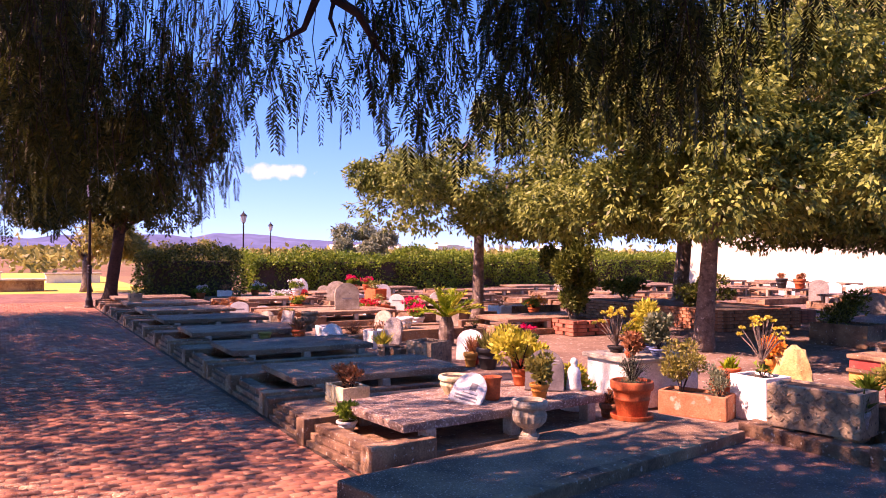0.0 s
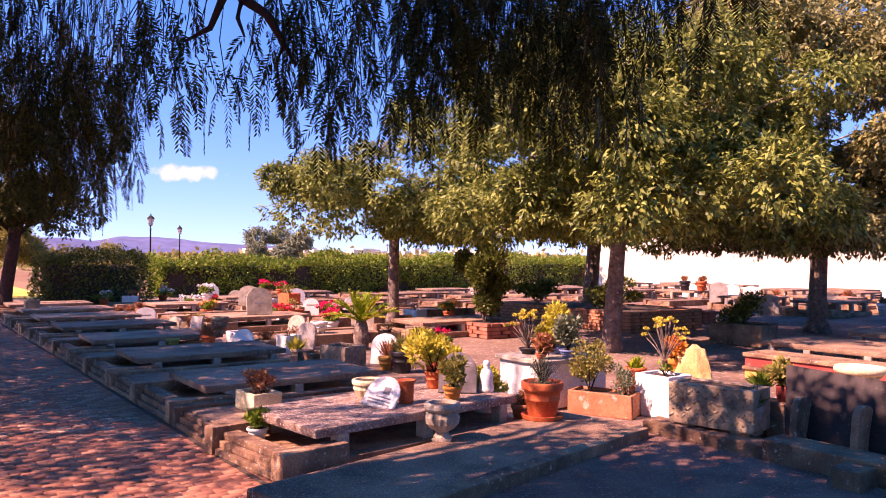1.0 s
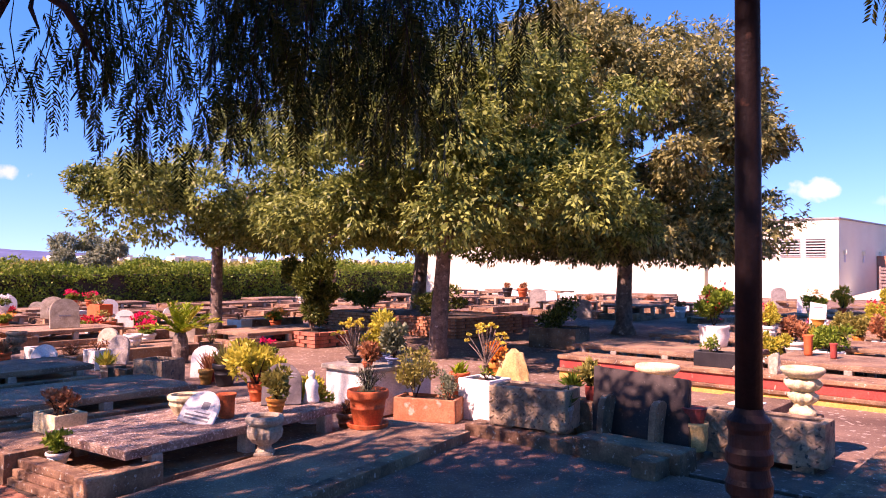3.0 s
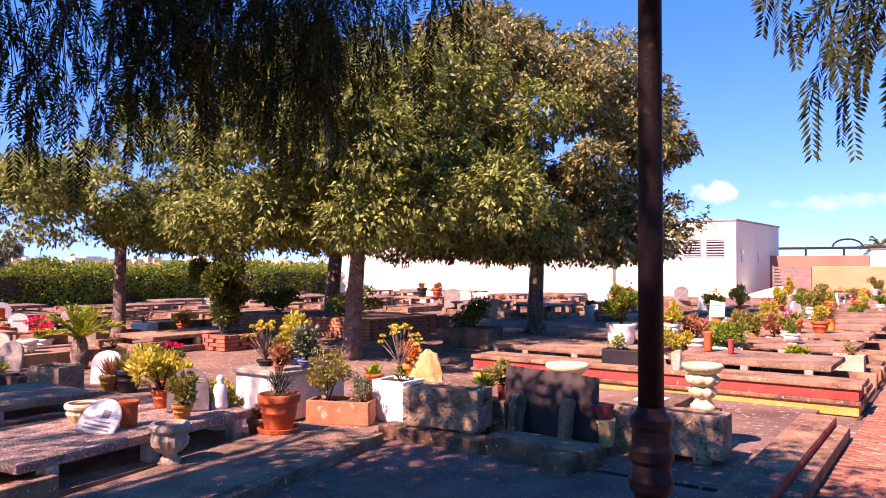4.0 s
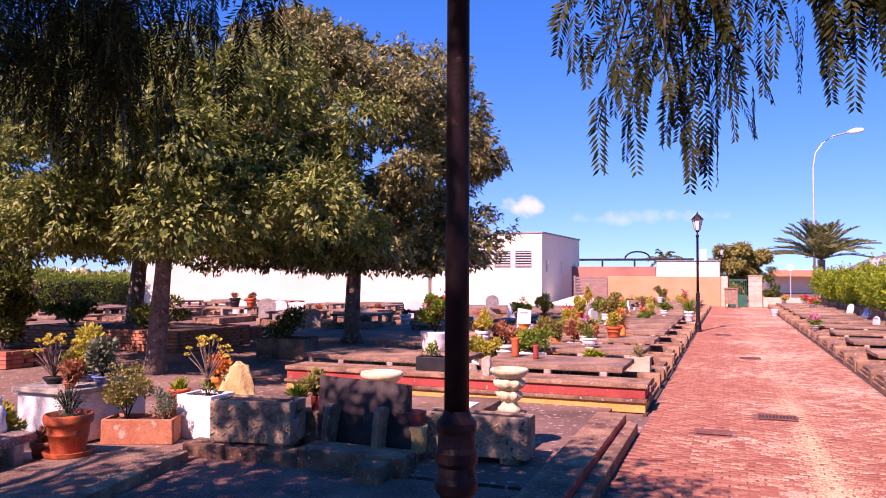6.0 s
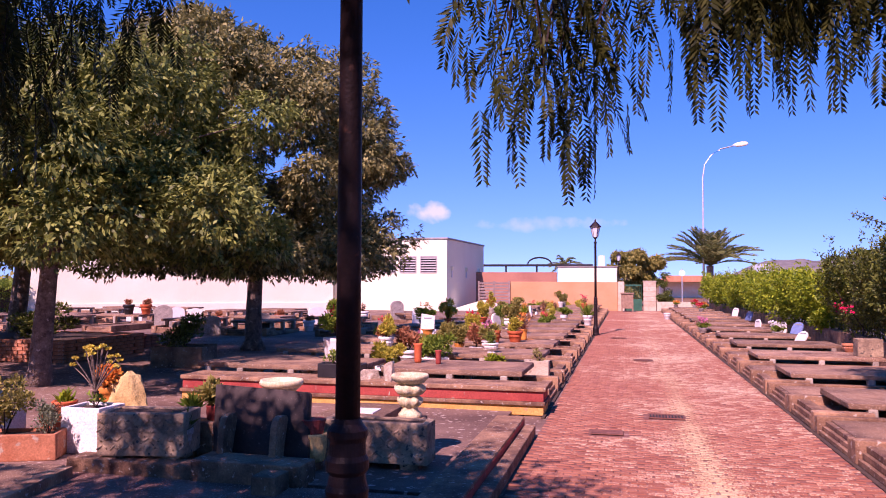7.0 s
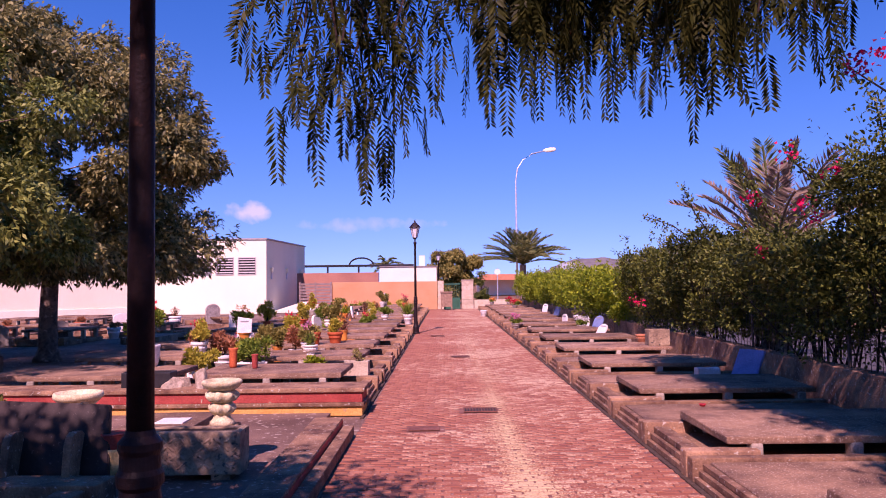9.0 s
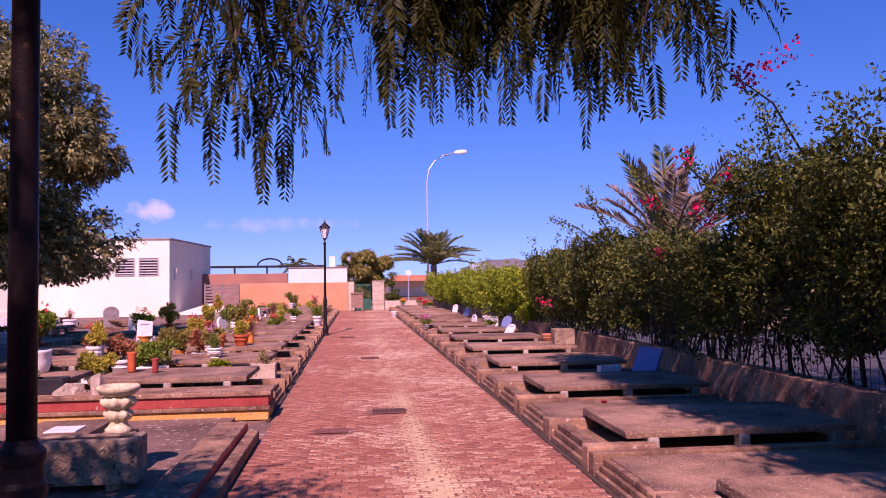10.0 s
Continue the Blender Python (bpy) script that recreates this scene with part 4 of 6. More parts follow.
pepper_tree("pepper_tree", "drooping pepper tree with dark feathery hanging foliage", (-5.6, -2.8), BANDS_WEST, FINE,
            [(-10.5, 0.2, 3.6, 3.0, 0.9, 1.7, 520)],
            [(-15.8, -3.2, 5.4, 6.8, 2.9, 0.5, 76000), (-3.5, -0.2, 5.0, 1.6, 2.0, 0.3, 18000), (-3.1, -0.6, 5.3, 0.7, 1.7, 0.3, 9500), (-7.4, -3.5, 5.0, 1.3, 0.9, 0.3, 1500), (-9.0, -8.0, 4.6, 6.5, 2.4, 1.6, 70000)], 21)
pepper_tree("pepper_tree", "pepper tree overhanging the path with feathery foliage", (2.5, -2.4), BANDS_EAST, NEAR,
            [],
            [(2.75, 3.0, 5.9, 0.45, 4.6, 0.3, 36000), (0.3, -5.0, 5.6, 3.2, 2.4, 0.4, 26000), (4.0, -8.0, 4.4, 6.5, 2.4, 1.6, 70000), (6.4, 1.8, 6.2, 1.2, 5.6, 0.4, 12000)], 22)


# ---- hedges ----
def hedge(name, label, x0, x1, y0, y1, height, count, material, seed, wave=0.15, bottom=0.0, leaf=0.07):
    rng = np.random.default_rng(seed)
    t = thing(name, label, "hedge")
    # added box in dark soil colour stands in for shade inside the hedge
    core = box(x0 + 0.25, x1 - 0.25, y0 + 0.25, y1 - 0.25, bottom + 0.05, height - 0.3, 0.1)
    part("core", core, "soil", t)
    lx, ly, lz = x1 - x0, y1 - y0, height - bottom
    # leaves crowd the faces and the top
    areas = np.array([ly * lz, ly * lz, lx * lz, lx * lz, lx * ly * 1.2])
    pick = rng.choice(5, size=count, p=areas / areas.sum())
    p = rng.uniform(0, 1, size=(count, 3))
    p[pick == 0, 0], p[pick == 1, 0], p[pick == 2, 1], p[pick == 3, 1], p[pick == 4, 2] = 0, 1, 0, 1, 1
    q = p * [lx, ly, lz] + [x0, y0, bottom]
    w = np.array([noise.noise(Vector((a * 0.55, b * 0.55, c * 0.9)) + Vector((seed, 0, 0))) + 0.4 * noise.noise(Vector((a * 2.2, b * 2.2, c * 2.2)) + Vector((0, seed, 0))) for a, b, c in q])
    cen = np.array([(x0 + x1) / 2, (y0 + y1) / 2, (height + bottom) / 2])
    nrm = np.zeros((count, 3))
    for f, ax, sg in ((0, 0, -1), (1, 0, 1), (2, 1, -1), (3, 1, 1), (4, 2, 1)):
        nrm[pick == f, ax] = sg
    q += nrm * (w * wave * 2)[:, None] + rng.normal(size=q.shape) * 0.07 - nrm * rng.uniform(0, 0.15, count)[:, None]
    q[:, 2] = np.maximum(q[:, 2], 0.02)
    leaves("foliage", q, nrm * 0.5 + rng.normal(size=q.shape) * 0.8 + [0, 0, 0.2], rng.uniform(0.7, 1.3, count) * leaf, leaf * 0.55, material, t, rng=rng, face=nrm + rng.normal(size=q.shape) * 0.5)
    return t


hedge("hedge", "clipped green hedge along the cemetery edge", -31.2, -29.6, 8.6, 24.5, 1.5, 36000, "leaf_hedge", 31, 0.36, leaf=0.12)
hedge("hedge", "loose yellow-green hedge behind the graves", -31.4, -29.6, 26.0, 34.0, 1.6, 12000, "leaf_hedge", 32, 0.25, leaf=0.12)
hedge("hedge", "dark clipped hedge block beside the far path", -28.5, -26.5, 4.2, 7.4, 1.55, 7000, "leaf_dark", 33, 0.2, leaf=0.11)
def loose_hedge(name, label, x0, x1, y0, y1, low, top, clumps, per, material, seed, leaf=0.07):
    """An untrimmed hedge: leafy clumps of many sizes with gaps and a ragged top."""
    rng = np.random.default_rng(seed)
    t = thing(name, label, "hedge")
    P, W = [], []
    for _ in range(clumps):
        y = rng.uniform(y0, y1)
        h = top * (1 + 0.22 * noise.noise(Vector((y * 0.45, seed, 0))) + 0.14 * noise.noise(Vector((y * 1.6, 0, seed))))
        z = low + (h - low) * rng.uniform(0, 1) ** 0.75
        c = np.array([rng.uniform(x0 + 0.5 * (1 - min(1, (z - low) / (h - low))), x1) + 0.25 * noise.noise(Vector((y * 0.7, z, seed))), y, z])
        r = rng.uniform(0.16, 0.42)
        u = rng.normal(size=(per, 3))
        u /= np.linalg.norm(u, axis=1, keepdims=True)
        P.append(c + u * (r * rng.uniform(0.4, 1.1, per) ** 0.6)[:, None] * [1, 1, 0.8])
        W.append(u + rng.normal(size=u.shape) * 0.5 + [0, 0, 0.15])
    # long shoots above the top
    for _ in range(clumps // 7):
        y = rng.uniform(y0, y1)
        b = np.array([rng.uniform(x0, x1), y, top * (1 + 0.2 * noise.noise(Vector((y * 0.45, seed, 0))))])
        e = rng.normal(size=3) * [0.25, 0.3, 0.1] + [-0.1, 0, rng.uniform(0.25, 0.6)]
        s = rng.uniform(0, 1, (26, 1))
        P.append(b + e * s + rng.normal(size=(26, 3)) * 0.035)
        W.append(rng.normal(size=(26, 3)) + e)
    p, w = np.concatenate(P), np.concatenate(W)
    p[:, 2] = np.maximum(p[:, 2], 0.05)
    leaves("foliage", p, w, rng.uniform(0.7, 1.3, len(p)) * leaf, leaf * 0.5, material, t, rng=rng, face=w * [0.6, 0.6, 0.4] + [0, 0, 0.6] + rng.normal(size=p.shape) * 0.5)
    stem = bmesh.new()
    for y in np.arange(y0 + 0.4, y1, 0.9):
        x = rng.uniform(x0 + 0.8, x1)
        tube([(x, y, -0.02), (x + rng.normal() * 0.1, y + rng.normal() * 0.15, top * 0.45), (x + rng.normal() * 0.3, y + rng.normal() * 0.3, top * 0.85)], [0.035, 0.025, 0.012], 5, stem)
    tagged(part("stem", stem, "twig", t), kind="stuff")
    return t


loose_hedge("hedge", "tall dense flowering hedge over the low wall", 4.45, 6.9, 4.5, 9.8, 0.85, 2.95, 400, 330, "leaf_dark", 34, 0.065)
loose_hedge("hedge", "bushy dark green hedge over the low wall", 4.35, 6.4, 9.6, 19.8, 0.62, 2.2, 460, 260, "leaf_dark", 35, 0.075)
loose_hedge("hedge", "bright lime green hedge beside the graves", 4.1, 6.6, 19.6, 47.0, 0.6, 1.75, 700, 130, "leaf_lime", 36, 0.11)


# ---- distance ----
def ridge(name, label, az0, az1, dist, low, high, material, seed):
    bm = bmesh.new()
    n = 90
    prev = None
    for i in range(n + 1):
        a = radians(az0 + (az1 - az0) * i / n)
        s = i / n
        e = low + (high - low) * math.sin(math.pi * s) ** 0.7 * (0.7 + 0.5 * noise.noise(Vector((s * 5, seed, 0))) + 0.12 * noise.noise(Vector((s * 22, seed, 3))))
        row = [bm.verts.new((-math.sin(a) * d, math.cos(a) * d, z)) for d, z in ((dist, -2), (dist * 1.15, max(e, 0) * dist), (dist * 1.4, -2))]
        if prev:
            for u, v in ((0, 1), (1, 2)):
                bm.faces.new((prev[u], row[u], row[v], prev[v]))
        prev = row
    structure(name, bm, material, label, "hill", True)


def at(az, el, r):
    """A point r metres from the standpoint, by compass angle and height in degrees."""
    a, e = radians(az), radians(el)
    return Vector((-math.sin(a) * r, 0.3 + math.cos(a) * r, 1.6 + math.tan(e) * r))


bough = thing("bare_bough", "bare dark forked bough hanging from pepper tree", "branch")
part("limb", tube([at(71, 24, 2.9), at(70.8, 19, 3.0), at(70.3, 17.3, 3.0), at(68.6, 16.4, 3.0), at(67.4, 14.6, 3.05), at(66.5, 13.2, 3.1)], [0.03, 0.025, 0.02, 0.017, 0.012, 0.005], 6), "twig", bough)
part("twig", tube([at(70.8, 19, 3.0), at(71.6, 17.2, 3.0), at(72.4, 15.2, 3.05), at(74, 14.2, 3.1)], [0.02, 0.016, 0.012, 0.005], 5), "twig", bough)
part("twig", tube([at(70.3, 17.3, 3.0), at(70.6, 16, 3.0), at(70.1, 14.8, 3.0)], [0.012, 0.009, 0.004], 5), "twig", bough)
part("twig", tube([at(67.4, 14.6, 3.05), at(67.9, 13.2, 3.05), at(67.6, 11.6, 3.05), at(68.2, 10.6, 3.05)], [0.009, 0.007, 0.005, 0.003], 4), "twig", bough)
part("twig", tube([at(67.5, 24, 3.0), at(67.7, 18.5, 3.0), at(66.6, 17.6, 3.0), at(65.2, 18.6, 3.0)], [0.012, 0.01, 0.007, 0.004], 4), "twig", bough)

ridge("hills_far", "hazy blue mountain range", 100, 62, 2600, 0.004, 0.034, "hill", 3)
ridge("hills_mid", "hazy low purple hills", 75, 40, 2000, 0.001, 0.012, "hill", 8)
ridge("hill_north", "low scrubby hill beyond the road", -6, -34, 420, 0.002, 0.075, "near_hill", 5)


# ---- pots, plants and stones ----
def bush(parent, name, centre, radii, count, leaf, material, seed, up=0.5, slim=0.5, label=""):
    rng = np.random.default_rng(seed)
    u = rng.normal(size=(count, 3))
    u /= np.linalg.norm(u, axis=1, keepdims=True)
    # several sprays of unequal size rather than one round head
    m = 9
    c = rng.normal(size=(m, 3))
    c /= np.linalg.norm(c, axis=1, keepdims=True)
    c = c * rng.uniform(0.35, 0.85, (m, 1)) + [0, 0, 0.1]
    c[0] = 0
    own = rng.integers(m, size=count)
    big = rng.uniform(0.26, 0.5, m)
    p = (c[own] + u * (big[own] * rng.uniform(0.1, 1, count) ** 0.5)[:, None]) * radii + centre
    return leaves(name, p, u + rng.normal(size=p.shape) * 0.5 + [0, 0, up], rng.uniform(0.7, 1.3, count) * leaf, rng.uniform(0.8, 1.2, count) * leaf * slim, material, parent, label, rng)


def stems(parent, points, base, radius, material="twig", name="stem"):
    bm = bmesh.new()
    for p in points:
        b = Vector(base)
        p = Vector(p)
        tube([b, b.lerp(p, 0.5) + Vector((0, 0, 0.02)), p], [radius, radius * 0.8, radius * 0.5], 5, bm)
    return tagged(part(name, bm, material, parent), kind="stuff")


def pot(t, r, h, material, style="classic", soil=True):
    """The vessel of a potted plant: rim radius r, height h."""
    if style == "classic":
        prof = [(0.66 * r, 0), (0.69 * r, 0.02), (0.84 * r, 0.5 * h), (0.87 * r, 0.51 * h), (0.87 * r, 0.55 * h), (0.85 * r, 0.56 * h), (0.91 * r, 0.755 * h), (0.99 * r, 0.77 * h), (1.0 * r, 0.775 * h), (1.03 * r, 0.81 * h), (1.04 * r, 0.83 * h), (1.04 * r, 0.95 * h), (1.03 * r, 0.975 * h), (1.0 * r, h), (0.92 * r, h), (0.9 * r, 0.99 * h), (0.87 * r, 0.9 * h)]
        body = part("pot", lathe(prof, 24), material, t, smooth=True)
    elif style == "urn":
        body = part("pot", lathe([(0.46 * r, 0.0), (0.46 * r, 0.1 * h), (0.36 * r, 0.15 * h), (0.34 * r, 0.24 * h), (0.62 * r, 0.31 * h), (0.86 * r, 0.45 * h), (0.92 * r, 0.62 * h), (0.8 * r, 0.76 * h)], 48, 0.035, 16), material, t, "gadrooned stone bowl")
        part("rim", lathe([(0.72 * r, 0.75 * h), (0.9 * r, 0.79 * h), (1.0 * r, 0.86 * h), (1.0 * r, 0.93 * h), (0.92 * r, h), (0.76 * r, h), (0.72 * r, 0.9 * h)], 28), material, body)
        part("foot", box(-0.5 * r, 0.5 * r, -0.5 * r, 0.5 * r, 0, 0.07 * h, 0.004), material, body)
    elif style == "bowl":
        body = part("pot", lathe([(0.55 * r, 0), (0.6 * r, 0.05 * h), (0.9 * r, 0.5 * h), (0.85 * r, 0.72 * h)], 40, 0.03, 16), material, t)
        part("rim", lathe([(0.84 * r, 0.7 * h), (1.0 * r, 0.78 * h), (1.02 * r, 0.9 * h), (0.96 * r, h), (0.8 * r, h), (0.75 * r, 0.9 * h)], 28), material, body)
    elif style == "tazza":
        body = part("pot", lathe([(0.34 * r, 0), (0.34 * r, 0.08 * h), (0.2 * r, 0.14 * h), (0.17 * r, 0.5 * h), (0.22 * r, 0.64 * h), (0.6 * r, 0.74 * h), (0.88 * r, 0.86 * h)], 40, 0.02, 20), material, t, smooth=True)
        part("rim", lathe([(0.86 * r, 0.85 * h), (1.0 * r, 0.9 * h), (1.02 * r, 0.95 * h), (0.98 * r, h), (0.88 * r, h), (0.8 * r, 0.93 * h), (0.3 * r, 0.88 * h)], 36), material, body, smooth=True)
        soil = False
    elif style == "vase":
        body = part("pot", lathe([(0.7 * r, 0), (0.78 * r, 0.1 * h), (0.8 * r, 0.6 * h), (0.85 * r, 0.85 * h), (1.0 * r, 0.95 * h), (1.02 * r, h), (0.9 * r, h), (0.8 * r, 0.92 * h)], 24), material, t, smooth=True)
    else:
        body = part("pot", lathe([(0.8 * r, 0), (0.85 * r, 0.05 * h), (1.0 * r, 0.5 * h), (0.97 * r, 0.8 * h), (1.05 * r, 0.9 * h), (1.02 * r, h), (0.9 * r, h), (0.88 * r, 0.9 * h)], 28), material, t, smooth=True)
    if soil:
        part("soil", lathe([(0.86 * r, 0.88 * h), (0.84 * r, 0.9 * h), (0.3 * r, 0.93 * h)], 14), "soil", t)
    return body


def potted(x, y, z, r, h, material, style, plant, label, seed, size=None, category="potted plant"):
    """A pot at a place with a plant of some kind: (kind, width, height, leaf material)."""
    t = thing("potted_plant", label, category, pose(x, y, z, 0, 0, (seed * 47) % 360))
    pot(t, r, h, material, style)
    kind, wide, high, mat = plant
    top = h * 0.9
    if kind == "bush":
        stems(t, [(math.cos(a) * wide * 0.3, math.sin(a) * wide * 0.3, top + high * 0.6) for a in range(5)], (0, 0, top), 0.008)
        bush(t, "foliage", (0, 0, top + high * 0.52), (wide * 0.54, wide * 0.54, high * 0.53), int(600 * wide * high / 0.09) + 160, 0.06, mat, seed)
    elif kind == "spiky":
        rng = np.random.default_rng(seed)
        n = 90
        a, e = rng.uniform(0, 6.283, n), rng.uniform(0.5, 1.45, n)
        w = np.stack([np.cos(a) * np.cos(e), np.sin(a) * np.cos(e), np.sin(e)], 1)
        leaves("foliage", np.tile([0, 0, top], (n, 1)) + rng.normal(size=(n, 3)) * r * 0.25, w, rng.uniform(0.6, 1.1, n) * high, 0.03, mat, t, rng=rng)
    elif kind == "heather":
        rng = np.random.default_rng(seed)
        n = 48
        a, k = rng.uniform(0, 6.283, n), rng.uniform(0, 1, n)
        ends = np.stack([np.cos(a) * k * wide / 2, np.sin(a) * k * wide / 2, top + high * (1 - 0.35 * k) * rng.uniform(0.7, 1, n)], 1)
        stems(t, [tuple(p) for p in ends], (0, 0, top), 0.004)
        p = (ends[:, None, :] * rng.uniform(0.35, 1, (n, 40, 1)) + [0, 0, 0] + rng.normal(size=(n, 40, 3)) * 0.009).reshape(-1, 3)
        p[:, 2] = np.maximum(p[:, 2], top)
        leaves("foliage", p, rng.normal(size=p.shape) * 0.6 + [0, 0, 1], 0.022, 0.007, mat, t, rng=rng)
    elif kind == "rosettes":
        rng = np.random.default_rng(seed)
        n = 17
        a, k = rng.uniform(0, 6.283, n), rng.uniform(0.25, 1, n)
        ends = np.stack([np.cos(a) * k * wide / 2, np.sin(a) * k * wide / 2, top + high * (1.05 - 0.5 * k * k)], 1)
        stems(t, [tuple(p) for p in ends], (0, 0, top), 0.008, "bark")
        for q in ends:
            m = 26
            aa, ee = rng.uniform(0, 6.283, m), rng.uniform(0.1, 1.2, m)
            w = np.stack([np.cos(aa) * np.cos(ee), np.sin(aa) * np.cos(ee), np.sin(ee)], 1)
            leaves("rosette", np.tile(q, (m, 1)), w, 0.042, 0.022, mat, t, rng=rng)
    return t


def flowers(t, centre, radii, count, material, seed, size=0.03):
    return tagged(bush(t, "flower", centre, radii, count, size, material, seed, 0.6, 0.9), kind="stuff")


GRAVE_TOP = 0.36
# on and round the nearest grave
potted(-5.08, 3.9, 0.13, 0.15, 0.3, "cast_stone", "urn", ("none", 0, 0, ""), "empty gadrooned stone urn on low slab", 1, category="urn")
potted(-6.02, 3.76, GRAVE_TOP, 0.14, 0.17, "cream_stone", "bowl", ("none", 0, 0, ""), "wide empty stone bowl on gravel slab", 2, category="urn")
potted(-5.64, 3.92, GRAVE_TOP, 0.085, 0.2, "terracotta", "vase", ("none", 0, 0, ""), "tall empty terracotta vase on gravel slab", 3, category="vase")
potted(-5.5, 4.32, GRAVE_TOP, 0.085, 0.13, "orange_glaze", "classic", ("bush", 0.26, 0.24, "leaf_olive"), "small-leaved shrub in orange pot", 4)
potted(-6.1, 4.55, 0.3, 0.09, 0.17, "terracotta", "classic", ("bush", 0.52, 0.42, "leaf_yellow"), "yellow-leaved plant in red pot", 5)
potted(-5.85, 5.0, 0.25, 0.15, 0.2, "white_stone", "classic", ("bush", 0.44, 0.34, "leaf_yellow"), "pale yellow-green bush in white pot", 6)
p = potted(-5.22, 5.14, 0.13, 0.185, 0.34, "terracotta", "classic", ("heather", 0.32, 0.3, "leaf_grey"), "heather in large red terracotta pot with saucer", 7)
part("saucer", lathe([(0.16, 0), (0.185, 0.005), (0.195, 0.04), (0.17, 0.04), (0.14, 0.012)], 24), "terracotta", p)
potted(-5.62, 5.25, 0.13, 0.1, 0.2, "old_terracotta", "classic", ("heather", 0.2, 0.16, "leaf_dry"), "small dry plant in terracotta pot", 8)
potted(-6.0, 2.72, 0.25, 0.085, 0.1, "white_stone", "classic", ("bush", 0.16, 0.13, "leaf_hedge"), "small green plant in white pot on kerb", 9)


def stone_planter(x, y, z, turn, sx, sy, h, material, label, plants, seed):
    t = thing("stone_planter", label, "planter", pose(x, y, z, 0, 0, turn))
    b = bmesh.new()
    box(-sx / 2, sx / 2, -sy / 2, -sy / 2 + 0.035, 0, h, 0.01, b, 0.004)
    box(-sx / 2, sx / 2, sy / 2 - 0.035, sy / 2, 0, h, 0.01, b, 0.004)
    box(-sx / 2, -sx / 2 + 0.035, -sy / 2 + 0.03, sy / 2 - 0.03, 0, h, 0.01, b, 0.004)
    box(sx / 2 - 0.035, sx / 2, -sy / 2 + 0.03, sy / 2 - 0.03, 0, h, 0.01, b, 0.004)
    part("body", b, material, t)
    part("soil", box(-sx / 2 + 0.03, sx / 2 - 0.03, -sy / 2 + 0.03, sy / 2 - 0.03, 0.01, h - 0.03, 0), "soil", t)
    for i, (px, py, wide, high, leaf, count, mat) in enumerate(plants):
        bush(t, "foliage", (px, py, h + high * 0.42), (wide / 2, wide / 2, high / 2), count, leaf, mat, seed + i)
        stems(t, [(px + math.cos(a) * wide * 0.3, py + math.sin(a) * wide * 0.3, h + high * 0.55) for a in range(0, 6)], (px, py, h - 0.04), 0.006)
    return t


stone_planter(-6.95, 3.12, 0.19, 4, 0.4, 0.28, 0.17, "cream_stone", "pale stone trough with reddish succulents on kerb", [(-0.06, 0, 0.26, 0.22, 0.05, 260, "leaf_dry"), (0.09, 0, 0.24, 0.2, 0.05, 200, "leaf_dry")], 51)
stone_planter(-5.5, 6.3, 0.06, 22, 0.68, 0.34, 0.24, "old_terracotta", "long terracotta planter with leafy green shrub", [(-0.16, 0, 0.5, 0.56, 0.04, 1500, "leaf_olive"), (0.22, 0, 0.34, 0.3, 0.03, 700, "leaf_grey")], 52)
stone_planter(-5.1, 6.74, 0.05, 0, 0.42, 0.38, 0.43, "white_stone", "square white planter box with raised edges", [(0.02, 0, 0.2, 0.1, 0.05, 60, "leaf_hedge")], 53)
potted(-5.08, 6.74, 0.42, 0.03, 0.05, "soil", "classic", ("rosettes", 0.5, 0.42, "petal_yellow"), "tall branching succulent with yellow rosettes", 54)
stone_planter(-11.44, 4.95, 0.25, 0, 0.5, 0.3, 0.28, "trough", "rough concrete planter box on grave", [], 55)
stone_planter(-9.35, 5.35, 0.05, 15, 0.5, 0.4, 0.4, "trough", "rough grey stone block planter", [], 56)
stone_planter(-11.85, 5.7, 0.3, 10, 0.3, 0.3, 0.3, "white_stone", "square ornamented white planter with dry plant", [(0, 0, 0.3, 0.16, 0.04, 120, "leaf_dry")], 57)


def plate(name, label, x, y, z, turn, lean, pts, thick, material, bars=(), category="headstone", extra=0.0):
    """A stone plate with an outline, leaning back by some degrees, with lines of worn writing."""
    t = thing(name, label, category, pose(x, y, z, 0, 0, turn) @ pose(0, 0, 0, -lean, extra, 0))
    part("stone", outline(pts, thick), material, t)
    for (bx, bz, w, h) in bars:
        part("writing", box(bx - w / 2, bx + w / 2, -thick / 2 - 0.002, -thick / 2 + 0.001, bz - h / 2, bz + h / 2, 0), "lettering", t)
    return t


def arch(w, h, n=10, shoulder=0.6):
    pts = [(-w / 2, 0), (w / 2, 0), (w / 2, h * shoulder)]
    pts += [(w / 2 * math.cos(math.pi * i / n), h * shoulder + h * (1 - shoulder) * math.sin(math.pi * i / n)) for i in range(1, n)]
    return pts + [(-w / 2, h * shoulder)]


plate("plaque", "white rounded marble plaque leaning on vase", -5.6, 3.6, GRAVE_TOP, 38, 42, arch(0.29, 0.31, 12, 0.45), 0.03, "white_stone",
      [(0.0, 0.035, 0.2, 0.016), (0.0, 0.065, 0.2, 0.016), (0.02, 0.1, 0.13, 0.01), (0.03, 0.17, 0.06, 0.07)], "plaque", 12)
plate("plaque", "grey heart-shaped granite plaque on grave", -5.74, 4.56, GRAVE_TOP, 50, 26, arch(0.36, 0.4, 12, 0.5), 0.04, "slate", [(0.08, 0.29, 0.1, 0.012), (0.1, 0.26, 0.07, 0.01)], "plaque")
plate("headstone", "dark leaning slab among planters", -13.6, 4.7, 0.3, 30, 15, [(-0.13, 0), (0.13, 0), (0.13, 0.42), (-0.13, 0.42)], 0.05, "grey_stone")
